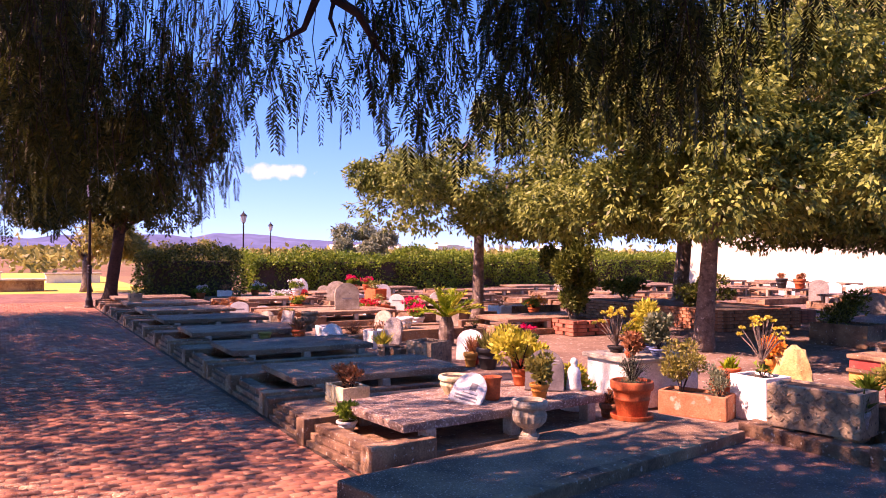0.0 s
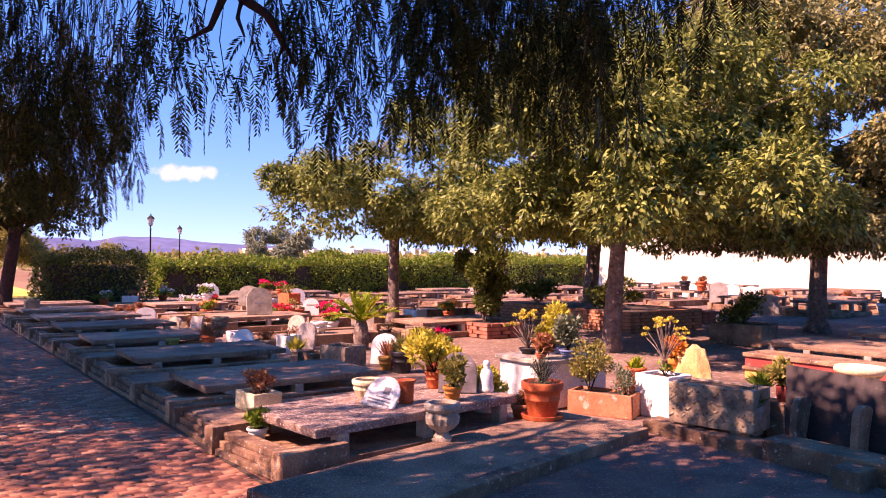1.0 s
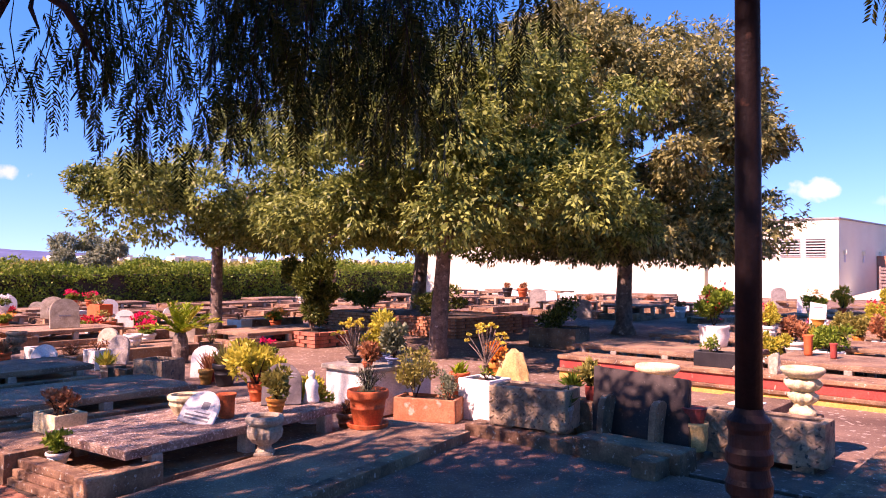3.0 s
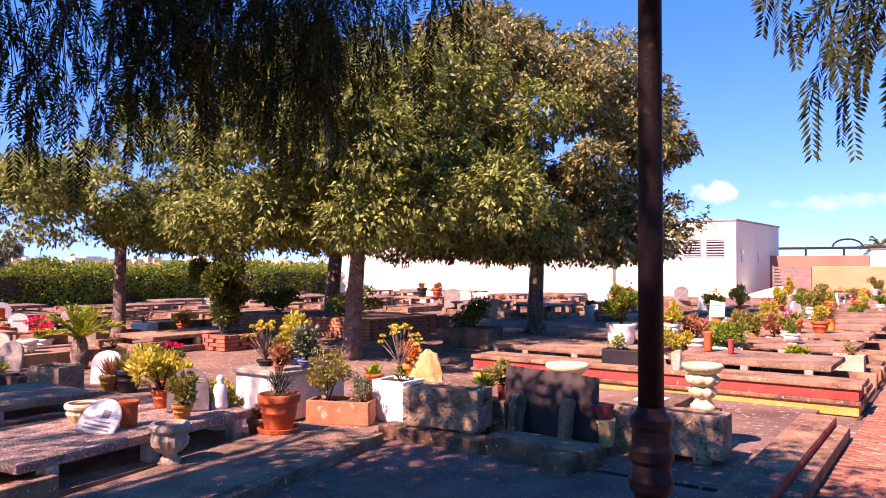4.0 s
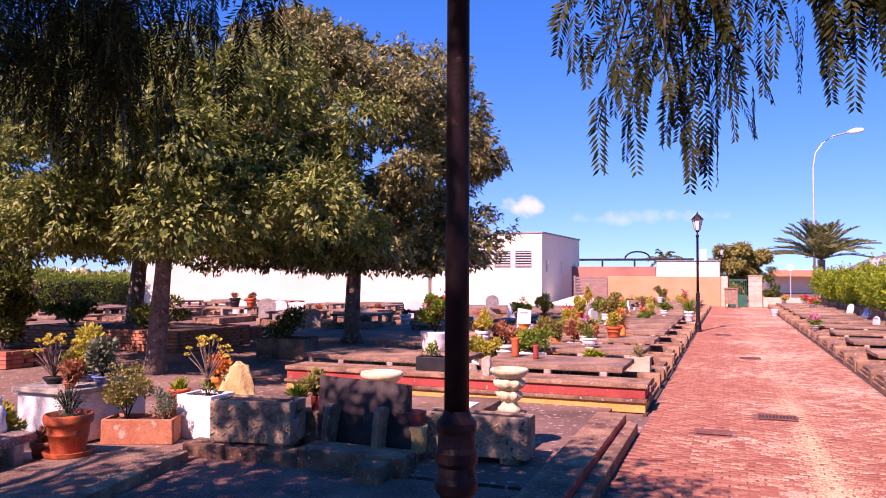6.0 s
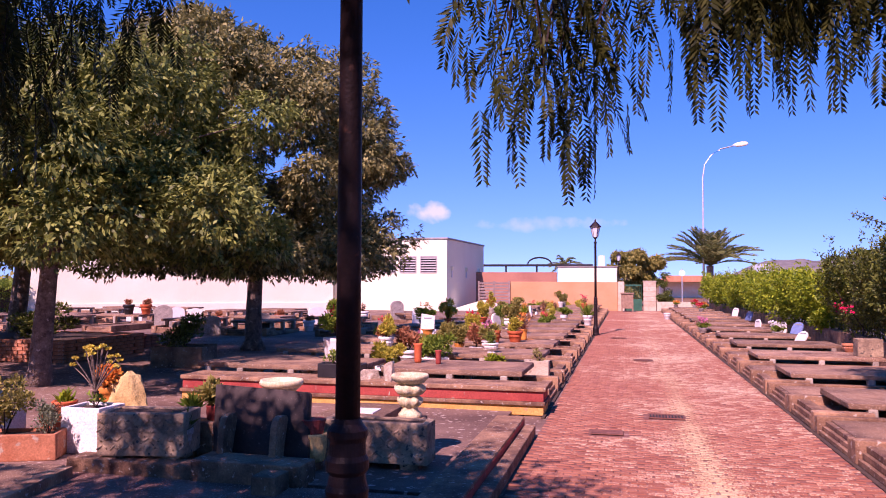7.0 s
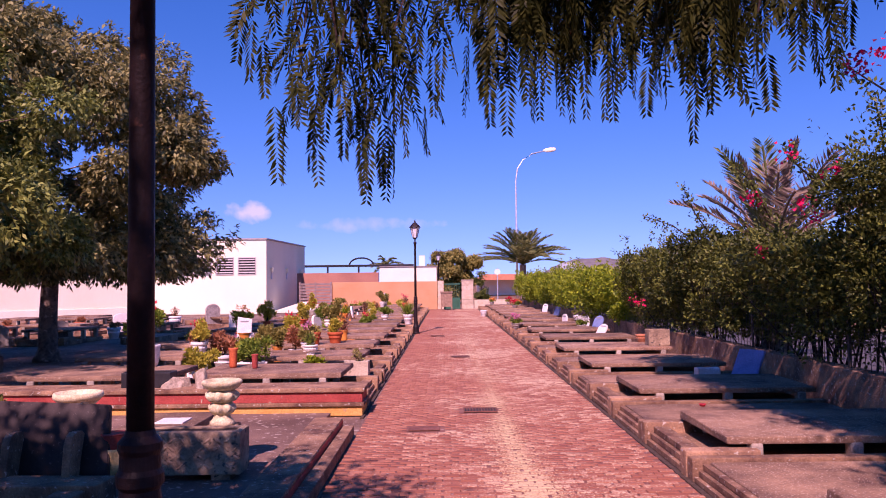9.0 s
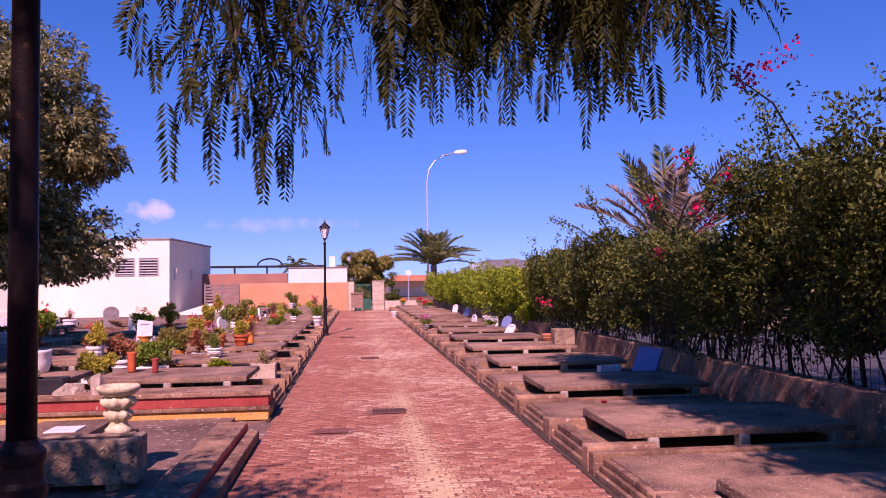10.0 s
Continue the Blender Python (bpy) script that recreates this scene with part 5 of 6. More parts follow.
plate("headstone", "pale arched headstone leaning backwards", -12.15, 6.15, 0.3, 35, 14, arch(0.36, 0.48), 0.06, "grey_stone", [(0, 0.25, 0.18, 0.02)])
plate("headstone", "small white arched headstone", -19.3, 5.4, 0.3, 70, 5, arch(0.46, 0.34), 0.06, "white_stone", [(0, 0.15, 0.25, 0.03)])
plate("headstone", "low white arched headstone", -19.3, 6.0, 0.3, 70, 8, arch(0.4, 0.22), 0.06, "white_stone")
plate("headstone", "white marble headstone at hedge", -26.6, 9.6, 0.2, 75, 4, arch(0.5, 0.6), 0.08, "white_stone")
for i, (x, y, w, h, m) in enumerate(((-15.78, 23.8, 0.6, 0.62, "grey_stone"), (-14.6, 23.9, 0.5, 0.4, "white_stone"), (-11.44, 27.2, 0.75, 0.5, "white_stone"), (-12.4, 21.3, 0.5, 0.4, "grey_stone"), (-17.2, 26.8, 0.6, 0.45, "white_stone"),
                                     (-11.7, 22.9, 0.8, 0.32, "grey_stone"), (-19.6, 27.5, 0.6, 0.4, "white_stone"), (-9.6, 25.4, 0.6, 0.5, "white_stone"), (-8.9, 29.2, 0.55, 0.6, "grey_stone"), (-7.4, 27.0, 0.5, 0.5, "white_stone"))):
    plate("headstone", "stone headstone standing before the white wall", x, y, 0.12, 30 + 7 * (i % 3), 4, arch(w, h + 0.2, 10, 0.75), 0.1, m)
# small upright statue and rock
t = thing("statuette", "small white stone figure on grave edge", "statue", pose(-5.66, 4.84, 0.3))
part("figure", lathe([(0.07, 0), (0.075, 0.03), (0.06, 0.1), (0.066, 0.16), (0.045, 0.21), (0.025, 0.225), (0.036, 0.255), (0.03, 0.285), (0.008, 0.3)], 16), "white_stone", t, smooth=True)


def rock(x, y, z, sx, sy, sz, material, label, seed, turn=0, lean=0):
    bm = bmesh.new()
    bmesh.ops.create_icosphere(bm, subdivisions=4, radius=1)
    rr = random.Random(seed)
    cuts = [(Vector((rr.gauss(0, 1), rr.gauss(0, 1), rr.gauss(0, 1))).normalized(), rr.uniform(0.62, 1.0)) for _ in range(16)]
    for v in bm.verts:
        q = v.co.normalized()
        k = min([1.15] + [d / q.dot(nn) for nn, d in cuts if q.dot(nn) > 0.2])
        k += 0.05 * noise.noise(q * 5 + Vector((0, seed, 0))) + 0.03 * noise.noise(q * 14)
        v.co = Vector((q.x * k * sx, q.y * k * sy, max(-0.85, q.z * k) * sz))
    t = thing("rock", label, "rock", pose(x, y, z + sz * 0.84, lean, 0, turn))
    part("stone", bm, material, t)
    return t


rock(-5.45, 7.7, 0.05, 0.32, 0.24, 0.6, "ochre_rock", "upright yellowish limestone boulder", 3, 20)
rock(-3.42, 9.9, 0.345, 0.21, 0.14, 0.19, "cast_stone", "rough limestone lump on painted kerb", 9, 30)
rock(-3.08, 9.85, 0.345, 0.09, 0.14, 0.31, "cast_stone", "tall leaning pale rock on kerb", 5, 25, -18)


def carved_trough(x0, x1, y0, y1, z0, z1, label, seed, turn=0):
    t = thing("stone_trough", label, "planter", pose((x0 + x1) / 2, (y0 + y1) / 2, z0, 0, 0, turn))
    sx, sy, h = (x1 - x0) / 2, (y1 - y0) / 2, z1 - z0
    for s in (-1, 1):
        part("foot", box(s * sx * 0.65 - 0.08, s * sx * 0.65 + 0.08, -sy * 0.8, sy * 0.8, 0, 0.05, 0.006), "trough", t)
    part("front_panel", box(-sx, sx, -sy, -sy + 0.06, 0.05, h, 0.012, wobble=0.004), "trough", t)
    part("back_panel", box(-sx, sx, sy - 0.06, sy, 0.05, h, 0.012), "trough", t)
    for s in (-1, 1):
        part("end_panel", box(s * (sx - 0.03) - 0.03, s * (sx - 0.03) + 0.03, -sy + 0.055, sy - 0.055, 0.05, h, 0.008), "trough", t)
    part("soil", box(-sx + 0.05, sx - 0.05, -sy + 0.05, sy - 0.05, 0.06, h - 0.015, 0), "soil", t)
    # carved garland along the front: pendants and leaves
    rng = np.random.default_rng(seed)
    for k in range(13):
        x = -sx + sx * 2 * (k + 0.5) / 13
        for j in range(4):
            b = bmesh.new()
            bmesh.ops.create_icosphere(b, subdivisions=1, radius=1)
            bmesh.ops.transform(b, matrix=Matrix.Translation((x + rng.uniform(-0.012, 0.012), -sy - 0.001, 0.05 + (h - 0.05) * (0.2 + 0.2 * j))) @ Matrix.Rotation(0.8 * (-1) ** (j + k) + rng.uniform(-0.2, 0.2), 4, 'Y') @ Matrix.Diagonal((rng.uniform(0.009, 0.015), 0.006, rng.uniform(0.025, 0.042), 1)), verts=b.verts)
            part("carving", b, "trough", t, smooth=True)
    return t


carved_trough(-4.33, -3.6, 5.82, 6.18, 0.14, 0.54, "carved weathered stone trough on low kerb", 61, 10)
carved_trough(-2.62, -1.68, 6.45, 6.74, 0.05, 0.44, "grey carved stone trough in the shade", 62)
potted(-3.78, 6.35, 0.4, 0.06, 0.13, "black_plastic", "classic", ("spiky", 0.25, 0.14, "leaf_hedge"), "small agave in dark pot behind trough", 63)
potted(-3.62, 6.42, 0.4, 0.065, 0.13, "red_paint", "round", ("bush", 0.22, 0.2, "leaf_olive"), "plant in glazed dark red pot", 64)
for px in (-3.78, -3.62):
    pl = thing("plinth_block", "small concrete block under a pot", "block", pose(px, 6.38, 0.05))
    part("block", box(-0.075, 0.075, -0.1, 0.12, 0, 0.35, 0.008), "concrete", pl)


def dark_plaque():
    t = thing("memorial_slab", "large dark leaning memorial slab with pale supports", "headstone", pose(-3.08, 6.12, 0.1))
    s = outline([(-0.36, 0), (0.5, 0), (0.42, 0.62), (-0.47, 0.66)], 0.05, 0.008)
    bmesh.ops.transform(s, matrix=Matrix.Rotation(radians(-20), 4, "X"), verts=s.verts)
    part("slab", s, "black_stone", t)
    for x in (-0.2, 0.26):
        b = bmesh.new()
        prof = [(0.0, 0.0), (-0.15, 0.0), (-0.135, 0.2), (-0.11, 0.35), (-0.08, 0.4), (-0.03, 0.425), (0.06, 0.42), (0.1, 0.39), (0.04, 0.2)]
        face = b.faces.new([b.verts.new((x - 0.035, y - 0.03, z)) for y, z in prof])
        out = bmesh.ops.extrude_face_region(b, geom=[face])
        bmesh.ops.translate(b, vec=(0.055, 0, 0), verts=[v for v in out["geom"] if isinstance(v, bmesh.types.BMVert)])
        bmesh.ops.recalc_face_normals(b, faces=b.faces)
        part("support", b, "concrete", t, "pale curved stone support")
    part("base", box(-0.55, 0.5, -0.2, 0.3, -0.05, 0.03, 0.01), "concrete", t)
    return t


dark_plaque()
k = thing("kerb_block", "square mossy concrete kerb block", "block", pose(-2.66, 5.58, 0))
part("block", box(-0.1, 0.1, -0.12, 0.12, 0, 0.19, 0.015, wobble=0.006), "concrete", k)
potted(-3.66, 6.0, 0.16, 0.085, 0.2, "grey_stone", "classic", ("spiky", 0.1, 0.16, "leaf_dark"), "grey plastic pot with wilted plant", 65)
jar = potted(-2.62, 6.3, 0.05, 0.11, 0.23, "ochre_rock", "round", ("none", 0, 0, ""), "ochre jar with red pot inside", 66, category="jar")
part("inner_pot", lathe([(0.07, 0.2), (0.08, 0.24), (0.1, 0.33), (0.105, 0.34), (0.095, 0.345)], 18), "red_paint", jar, "dark red pot")


def tiered_urn(x, y, z, label):
    t = thing("garden_urn", label, "urn", pose(x, y, z))
    part("foot", lathe([(0.1, 0), (0.105, 0.01), (0.105, 0.035), (0.08, 0.055), (0.07, 0.08), (0.066, 0.11)], 28), "cream_stone", t, smooth=True)
    for k, (z, r, h) in enumerate(((0.09, 0.115, 0.11), (0.19, 0.14, 0.12))):
        part("leaf_tier", lathe([(0.066, z), (r * 0.8, z + h * 0.2), (r, z + h * 0.5), (r * 0.97, z + h * 0.72), (r * 0.75, z + h * 0.9), (0.07, z + h)], 64, 0.09, 8), "cream_stone", t, smooth=True)
    part("bowl", lathe([(0.08, 0.3), (0.13, 0.315), (0.16, 0.345), (0.17, 0.365), (0.168, 0.38), (0.155, 0.39), (0.135, 0.385), (0.1, 0.355), (0.03, 0.345)], 64, 0.025, 24), "cream_stone", t, smooth=True)
    return t


tiered_urn(-1.98, 6.98, 0.4, "white tiered garden urn on stone pedestal")
pd = thing("pedestal", "dark concrete pedestal under white urn", "pedestal", pose(-1.98, 6.98, 0.05))
part("block", box(-0.13, 0.13, -0.13, 0.13, 0, 0.35, 0.01), "concrete", pd)
potted(-3.68, 7.9, 0.05, 0.23, 0.52, "cream_stone", "tazza", ("none", 0, 0, ""), "wide white stone urn beside painted kerb", 67, category="urn")

# raised white tomb with plants
wt = thing("raised_tomb", "raised whitewashed tomb with grey cap", "tomb", pose(-6.28, 6.25, 0))
part("body", box(-0.36, 0.36, -0.4, 0.55, 0, 0.47, 0.012), "white_stone", wt)
part("cap", box(-0.4, 0.4, -0.44, 0.58, 0.47, 0.52, 0.01), "pale_concrete", wt)
potted(-6.45, 6.1, 0.52, 0.1, 0.07, "black_plastic", "classic", ("rosettes", 0.5, 0.42, "petal_yellow"), "branching yellow-green succulent on raised tomb", 71)
potted(-6.3, 6.35, 0.52, 0.11, 0.08, "blue_plaque", "classic", ("bush", 0.5, 0.44, "leaf_yellow"), "yellowing leafy plant on raised tomb", 72)
potted(-6.02, 6.3, 0.52, 0.1, 0.08, "blue_plaque", "classic", ("bush", 0.36, 0.34, "leaf_grey"), "grey-green leafy plant on raised tomb", 73)
potted(-6.05, 5.92, 0.52, 0.06, 0.06, "terracotta", "classic", ("bush", 0.24, 0.2, "leaf_dry"), "wilted plant on raised tomb edge", 74)
potted(-5.7, 6.9, 0.05, 0.12, 0.28, "terracotta", "classic", ("heather", 0.3, 0.16, "leaf_dry"), "reddish plant in orange pot", 75)
potted(-6.9, 8.5, 0.0, 0.15, 0.14, "terracotta", "bowl", ("spiky", 0.3, 0.16, "leaf_lime"), "green succulent in shallow red bowl", 76)
potted(-5.62, 7.6, 0.05, 0.09, 0.3, "orange_glaze", "classic", ("bush", 0.26, 0.24, "petal_orange"), "orange-leaved croton behind boulder", 77)
potted(-5.0, 7.35, 0.05, 0.06, 0.1, "green_metal", "classic", ("spiky", 0.2, 0.2, "leaf_grey"), "small grey agave in green pot", 78)

# cycad and the pots beside it
cy = thing("cycad", "yellow-green cycad with stiff arching fronds", "palm", pose(-11.6, 6.95, 0.0))
part("trunk", lathe([(0.13, 0), (0.14, 0.2), (0.12, 0.38), (0.08, 0.5)], 14), "bark", cy)


def frond(parent, base, az, rise, length, droop, leaf, width, material, seed, name="frond", pairs=34):
    rng = np.random.default_rng(seed)
    pts, ways = [], []
    side = np.array([-math.sin(az), math.cos(az), 0])
    prev = None
    axis = []
    for i in range(pairs):
        s = i / (pairs - 1)
        out = length * s * math.cos(rise)
        z = length * s * math.sin(rise) - droop * s * s * length
        q = np.array([math.cos(az) * out, math.sin(az) * out, z]) + base
        axis.append(q)
    axis = np.array(axis)
    tan = np.gradient(axis, axis=0)
    tan /= np.linalg.norm(tan, axis=1, keepdims=True)
    for i in range(2, pairs):
        for sg in (-1, 1):
            pts.append(axis[i])
            ways.append(tan[i] * 0.75 + side * sg + np.array([0, 0, 0.25]) + rng.normal(size=3) * 0.1)
    sc = np.repeat(np.sin(np.linspace(0.35, 2.9, pairs - 2)), 2)
    f = leaves(name, np.array(pts), np.array(ways), leaf * (0.35 + 0.65 * sc), width, material, parent, rng=rng)
    bm = tube([tuple(q) for q in axis[::4]], [width * 0.5] * len(axis[::4]), 4)
    part("rib", bm, material, f)
    return tagged(f, kind="stuff")


for k in range(22):
    frond(cy, np.array([0, 0, 0.45]), k * 2.4, 0.5 + 0.9 * ((k * 7) % 10) / 10, 0.78, 0.3, 0.15, 0.024, "leaf_lime" if k % 4 else "leaf_yellow", 90 + k, pairs=24)
potted(-9.3, 6.0, 0.0, 0.1, 0.2, "yellow_paint", "classic", ("none", 0, 0, ""), "small yellow pot beside grave", 81, category="pot")
potted(-9.45, 6.15, 0.2, 0.1, 0.16, "red_paint", "classic", ("spiky", 0.2, 0.3, "leaf_dry"), "dry brown plant in red pot", 82)
potted(-9.0, 6.1, 0.0, 0.16, 0.3, "black_plastic", "classic", ("spiky", 0.3, 0.3, "leaf_olive"), "olive spiky plant in black pot", 83)
potted(-8.85, 6.5, 0.1, 0.11, 0.2, "terracotta", "classic", ("spiky", 0.3, 0.24, "leaf_dry"), "dry grass in brick-red pot", 84)
pk = potted(-9.1, 6.85, 0.1, 0.115, 0.28, "old_terracotta", "classic", ("bush", 0.24, 0.2, "leaf_hedge"), "pink-flowering plant in orange pot", 85)
flowers(pk, (0, 0, 0.52), (0.15, 0.15, 0.07), 70, "petal_magenta", 86)
potted(-12.45, 4.75, 0.33, 0.15, 0.27, "trough", "urn", ("none", 0, 0, ""), "weathered stone urn on shaded grave", 87, category="urn")
potted(-12.3, 5.5, 0.33, 0.18, 0.2, "trough", "classic", ("heather", 0.5, 0.24, "leaf_dry"), "spreading dry reddish plant in stone pot", 88)
potted(-13.0, 6.85, 0.3, 0.17, 0.22, "white_stone", "bowl", ("none", 0, 0, ""), "white stone bowl on grave", 89, category="urn")
potted(-12.0, 3.85, 0.33, 0.1, 0.16, "leaf_olive", "classic", ("none", 0, 0, ""), "mustard yellow pot on shaded grave", 91, category="pot")
for i, (x, y) in enumerate(((-20.2, 5.0), (-20.4, 5.3), (-20.6, 5.6))):
    p = potted(x, y, 0.3, 0.1, 0.15, "terracotta", "classic", ("bush", 0.22, 0.16, "leaf_dry"), "orange pot with dried flowers", 100 + i)
potted(-21.0, 3.65, 0.3, 0.12, 0.22, "grey_stone", "urn", ("none", 0, 0, ""), "grey stone urn on far grave", 104, category="urn")
stone_planter(-20.5, 3.1, 0.3, 0, 0.34, 0.3, 0.2, "trough", "grey stone box planter on far grave", [], 105)
for i, (x, y, mat) in enumerate(((-26.4, 6.0, "petal_white"), (-22.3, 7.4, "petal_white"), (-21.9, 7.9, "petal_red"), (-21.6, 7.7, "petal_white"), (-27.6, 8.2, "petal_white"), (-17.5, 9.4, "petal_magenta"), (-16.2, 12.3, "petal_orange"))):
    p = potted(x, y, 0.22, 0.16, 0.2, "white_stone" if i % 2 else "terracotta", "classic", ("bush", 0.5, 0.2, "leaf_hedge"), "bunch of cut flowers in a stone vase", 110 + i, category="flowers")
    flowers(p, (0, 0, 0.36), (0.32, 0.32, 0.15), 260, mat, 120 + i, 0.05)


# brick planters under the trees
def brick_planter(x, y, sx, sy, courses, label, plants, seed, material="brick_red"):
    t = thing("brick_planter", label, "planter", pose(x, y, 0))
    rng = np.random.default_rng(seed)
    mesh = mesh_of("brick", box(-0.118, 0.118, -0.055, 0.055, 0, 0.065, 0.006), material)
    h = courses * 0.075
    part("core", box(-sx / 2 + 0.03, sx / 2 - 0.03, -sy / 2 + 0.03, sy / 2 - 0.03, 0, h - 0.03, 0), "soil", t)
    for c in range(courses):
        for side in range(4):
            length = sx if side < 2 else sy - 0.2
            n = max(1, round(length / 0.25))
            for k in range(n):
                s = -length / 2 + (k + 0.5) * length / n + (0.06 if c % 2 else -0.06) * (1 if k not in (0, n - 1) else 0)
                o = new("brick", mesh)
                o.parent = t
                j = rng.uniform(-0.004, 0.004)
                if side < 2:
                    o.matrix_basis = pose(s, (-1 if side == 0 else 1) * (sy / 2 - 0.055) + j, c * 0.075, 0, 0, rng.uniform(-1, 1))
                else:
                    o.matrix_basis = pose((-1 if side == 2 else 1) * (sx / 2 - 0.055) + j, s, c * 0.075, 0, 0, 90 + rng.uniform(-1, 1))
    for i, (px, py, pz, rx, ry, rz, count, leaf, mat) in enumerate(plants):
        stems(t, [(px + math.cos(a) * rx * 0.4, py + math.sin(a) * ry * 0.4, h + pz) for a in range(0, 6)], (px, py, h - 0.05), 0.02, "bark")
        bush(t, "foliage", (px, py, h + pz), (rx, ry, rz), count, leaf, mat, seed + i)
    return t


bp = brick_planter(-12.3, 10.3, 1.35, 0.95, 4, "red brick planter with a dense round bush", [(0, 0, 1.05, 0.62, 0.56, 0.7, 7600, 0.085, "leaf_dark"), (0, 0, 0.4, 0.46, 0.44, 0.46, 2400, 0.085, "leaf_dark")], 131)
flowers(bp, (0.05, -0.3, 0.95), (0.2, 0.15, 0.15), 60, "petal_white", 132, 0.05)
brick_planter(-12.1, 17.0, 1.1, 0.7, 4, "small red brick planter in the shade", [], 133)
brick_planter(-13.2, 14.5, 4.6, 2.6, 6, "long raised brick bed round the tree", [(-1.3, -0.6, 0.3, 0.9, 0.5, 0.42, 2600, 0.08, "leaf_dark"), (1.2, -0.5, 0.25, 0.8, 0.5, 0.4, 2200, 0.08, "leaf_dark")], 134, "old_terracotta")
stone_planter(-8.4, 13.5, 0, 10, 1.0, 0.8, 0.4, "concrete", "large grey planter with dark shrub under tree", [(0, 0, 0.9, 0.6, 0.07, 1500, "leaf_dark")], 135)

# pots on the graves along the sunlit path
stone_planter(-3.78, 9.95, 0.345, 0, 0.62, 0.24, 0.19, "black_plastic", "long black planter with small shrubs", [(-0.12, 0, 0.26, 0.2, 0.05, 160, "leaf_hedge"), (-0.05, 0, 0.1, 0.1, 0.04, 30, "petal_white")], 141)
potted(-3.62, 10.3, 0.345, 0.11, 0.16, "orange_glaze", "classic", ("none", 0, 0, ""), "bright orange pot behind black planter", 142, category="pot")
t0 = copy_thing(a2, Matrix.Translation((-3.4, 11.1, 0)) @ LEFT)
p = potted(-4.5, 11.6, 0.36, 0.22, 0.32, "white_stone", "round", ("bush", 0.6, 0.62, "leaf_hedge"), "red-flowering shrub in white stone pot", 143)
flowers(p, (0, 0, 0.62), (0.3, 0.3, 0.32), 70, "petal_red", 144, 0.06)
potted(-3.9, 12.4, 0.36, 0.2, 0.26, "pale_concrete", "round", ("bush", 0.55, 0.42, "leaf_yellow"), "yellow-green shrub in round pot", 145)
potted(-3.95, 13.7, 0.36, 0.18, 0.28, "white_stone", "classic", ("bush", 0.5, 0.42, "leaf_dry"), "russet-leaved bush in white pot", 146)
p = potted(-3.55, 15.1, 0.36, 0.13, 0.22, "white_stone", "classic", ("bush", 0.34, 0.6, "leaf_olive"), "tall olive shrub in white pot", 147)
potted(-3.14, 12.56, 0.36, 0.19, 0.23, "white_stone", "round", ("bush", 0.55, 0.36, "leaf_hedge"), "green leafy plant in white bowl", 148)
u = potted(-2.61, 12.73, 0.33, 0.18, 0.3, "white_stone", "urn", ("none", 0, 0, ""), "white gadrooned urn on sunlit slab", 149, category="urn")
potted(-3.19, 14.6, 0.33, 0.1, 0.3, "orange_glaze", "vase", ("bush", 0.4, 0.4, "leaf_olive"), "leafy plant in yellow vase", 150)
potted(-2.15, 12.74, 0.33, 0.09, 0.15, "black_plastic", "classic", ("bush", 0.26, 0.2, "leaf_lime"), "lime green plant in black pot", 151)
stone_planter(-1.42, 12.35, 0.2, 0, 0.34, 0.28, 0.24, "sandstone", "pale square planter with low grey cushion plant", [(0, 0, 0.3, 0.2, 0.03, 260, "leaf_olive")], 152)
for i, (x, y, mat, s, h) in enumerate(((-3.1, 11.3, "terracotta", 0.07, 0.28), (-3.68, 11.69, "orange_glaze", 0.08, 0.24), (-3.35, 11.9, "red_paint", 0.1, 0.2), (-2.75, 11.15, "red_paint", 0.05, 0.2))):
    potted(x, y, 0.33, s, h, mat, "vase", ("none", 0, 0, ""), "small bright vase on sunlit slab", 155 + i, category="vase")
plate("plaque", "white open-book plaque leaning on grave", -3.24, 12.2, 0.33, 20, 30, [(-0.12, 0), (0.12, 0), (0.12, 0.27), (-0.12, 0.27)], 0.025, "white_stone", [(0, 0.2, 0.16, 0.015), (0, 0.15, 0.16, 0.015), (0, 0.1, 0.14, 0.015)], "plaque")
plate("headstone", "white tilted headstone among shrubs", -4.1, 15.6, 0.33, 15, 10, [(-0.14, 0), (0.14, 0), (0.17, 0.45), (-0.11, 0.5)], 0.06, "white_stone", [(0.02, 0.4, 0.16, 0.03)])
plate("headstone", "white leaning marble plaque", -3.9, 12.2, 0.33, 25, 18, [(-0.16, 0), (0.16, 0), (0.16, 0.4), (-0.16, 0.4)], 0.05, "white_stone")
p = stone_planter(-2.3, 14.7, 0.33, 0, 0.4, 0.2, 0.16, "black_plastic", "black trough on grave slab", [], 160)
crng = random.Random(12)
KINDS = (("bush", "leaf_hedge"), ("bush", "leaf_olive"), ("heather", "leaf_dry"), ("spiky", "leaf_lime"), ("bush", "leaf_yellow"))
POTS = (("white_stone", "classic"), ("terracotta", "classic"), ("black_plastic", "classic"), ("white_stone", "urn"), ("pale_concrete", "round"))
WORDS = {"leaf_hedge": "green shrub", "leaf_olive": "olive-green shrub", "leaf_dry": "russet dry plant", "leaf_lime": "spiky lime plant", "leaf_yellow": "yellowing shrub", "white_stone": "white", "terracotta": "terracotta", "black_plastic": "black", "pale_concrete": "concrete"}
PETALS = ("petal_red", "petal_pink", "petal_white", "petal_orange", "petal_magenta")
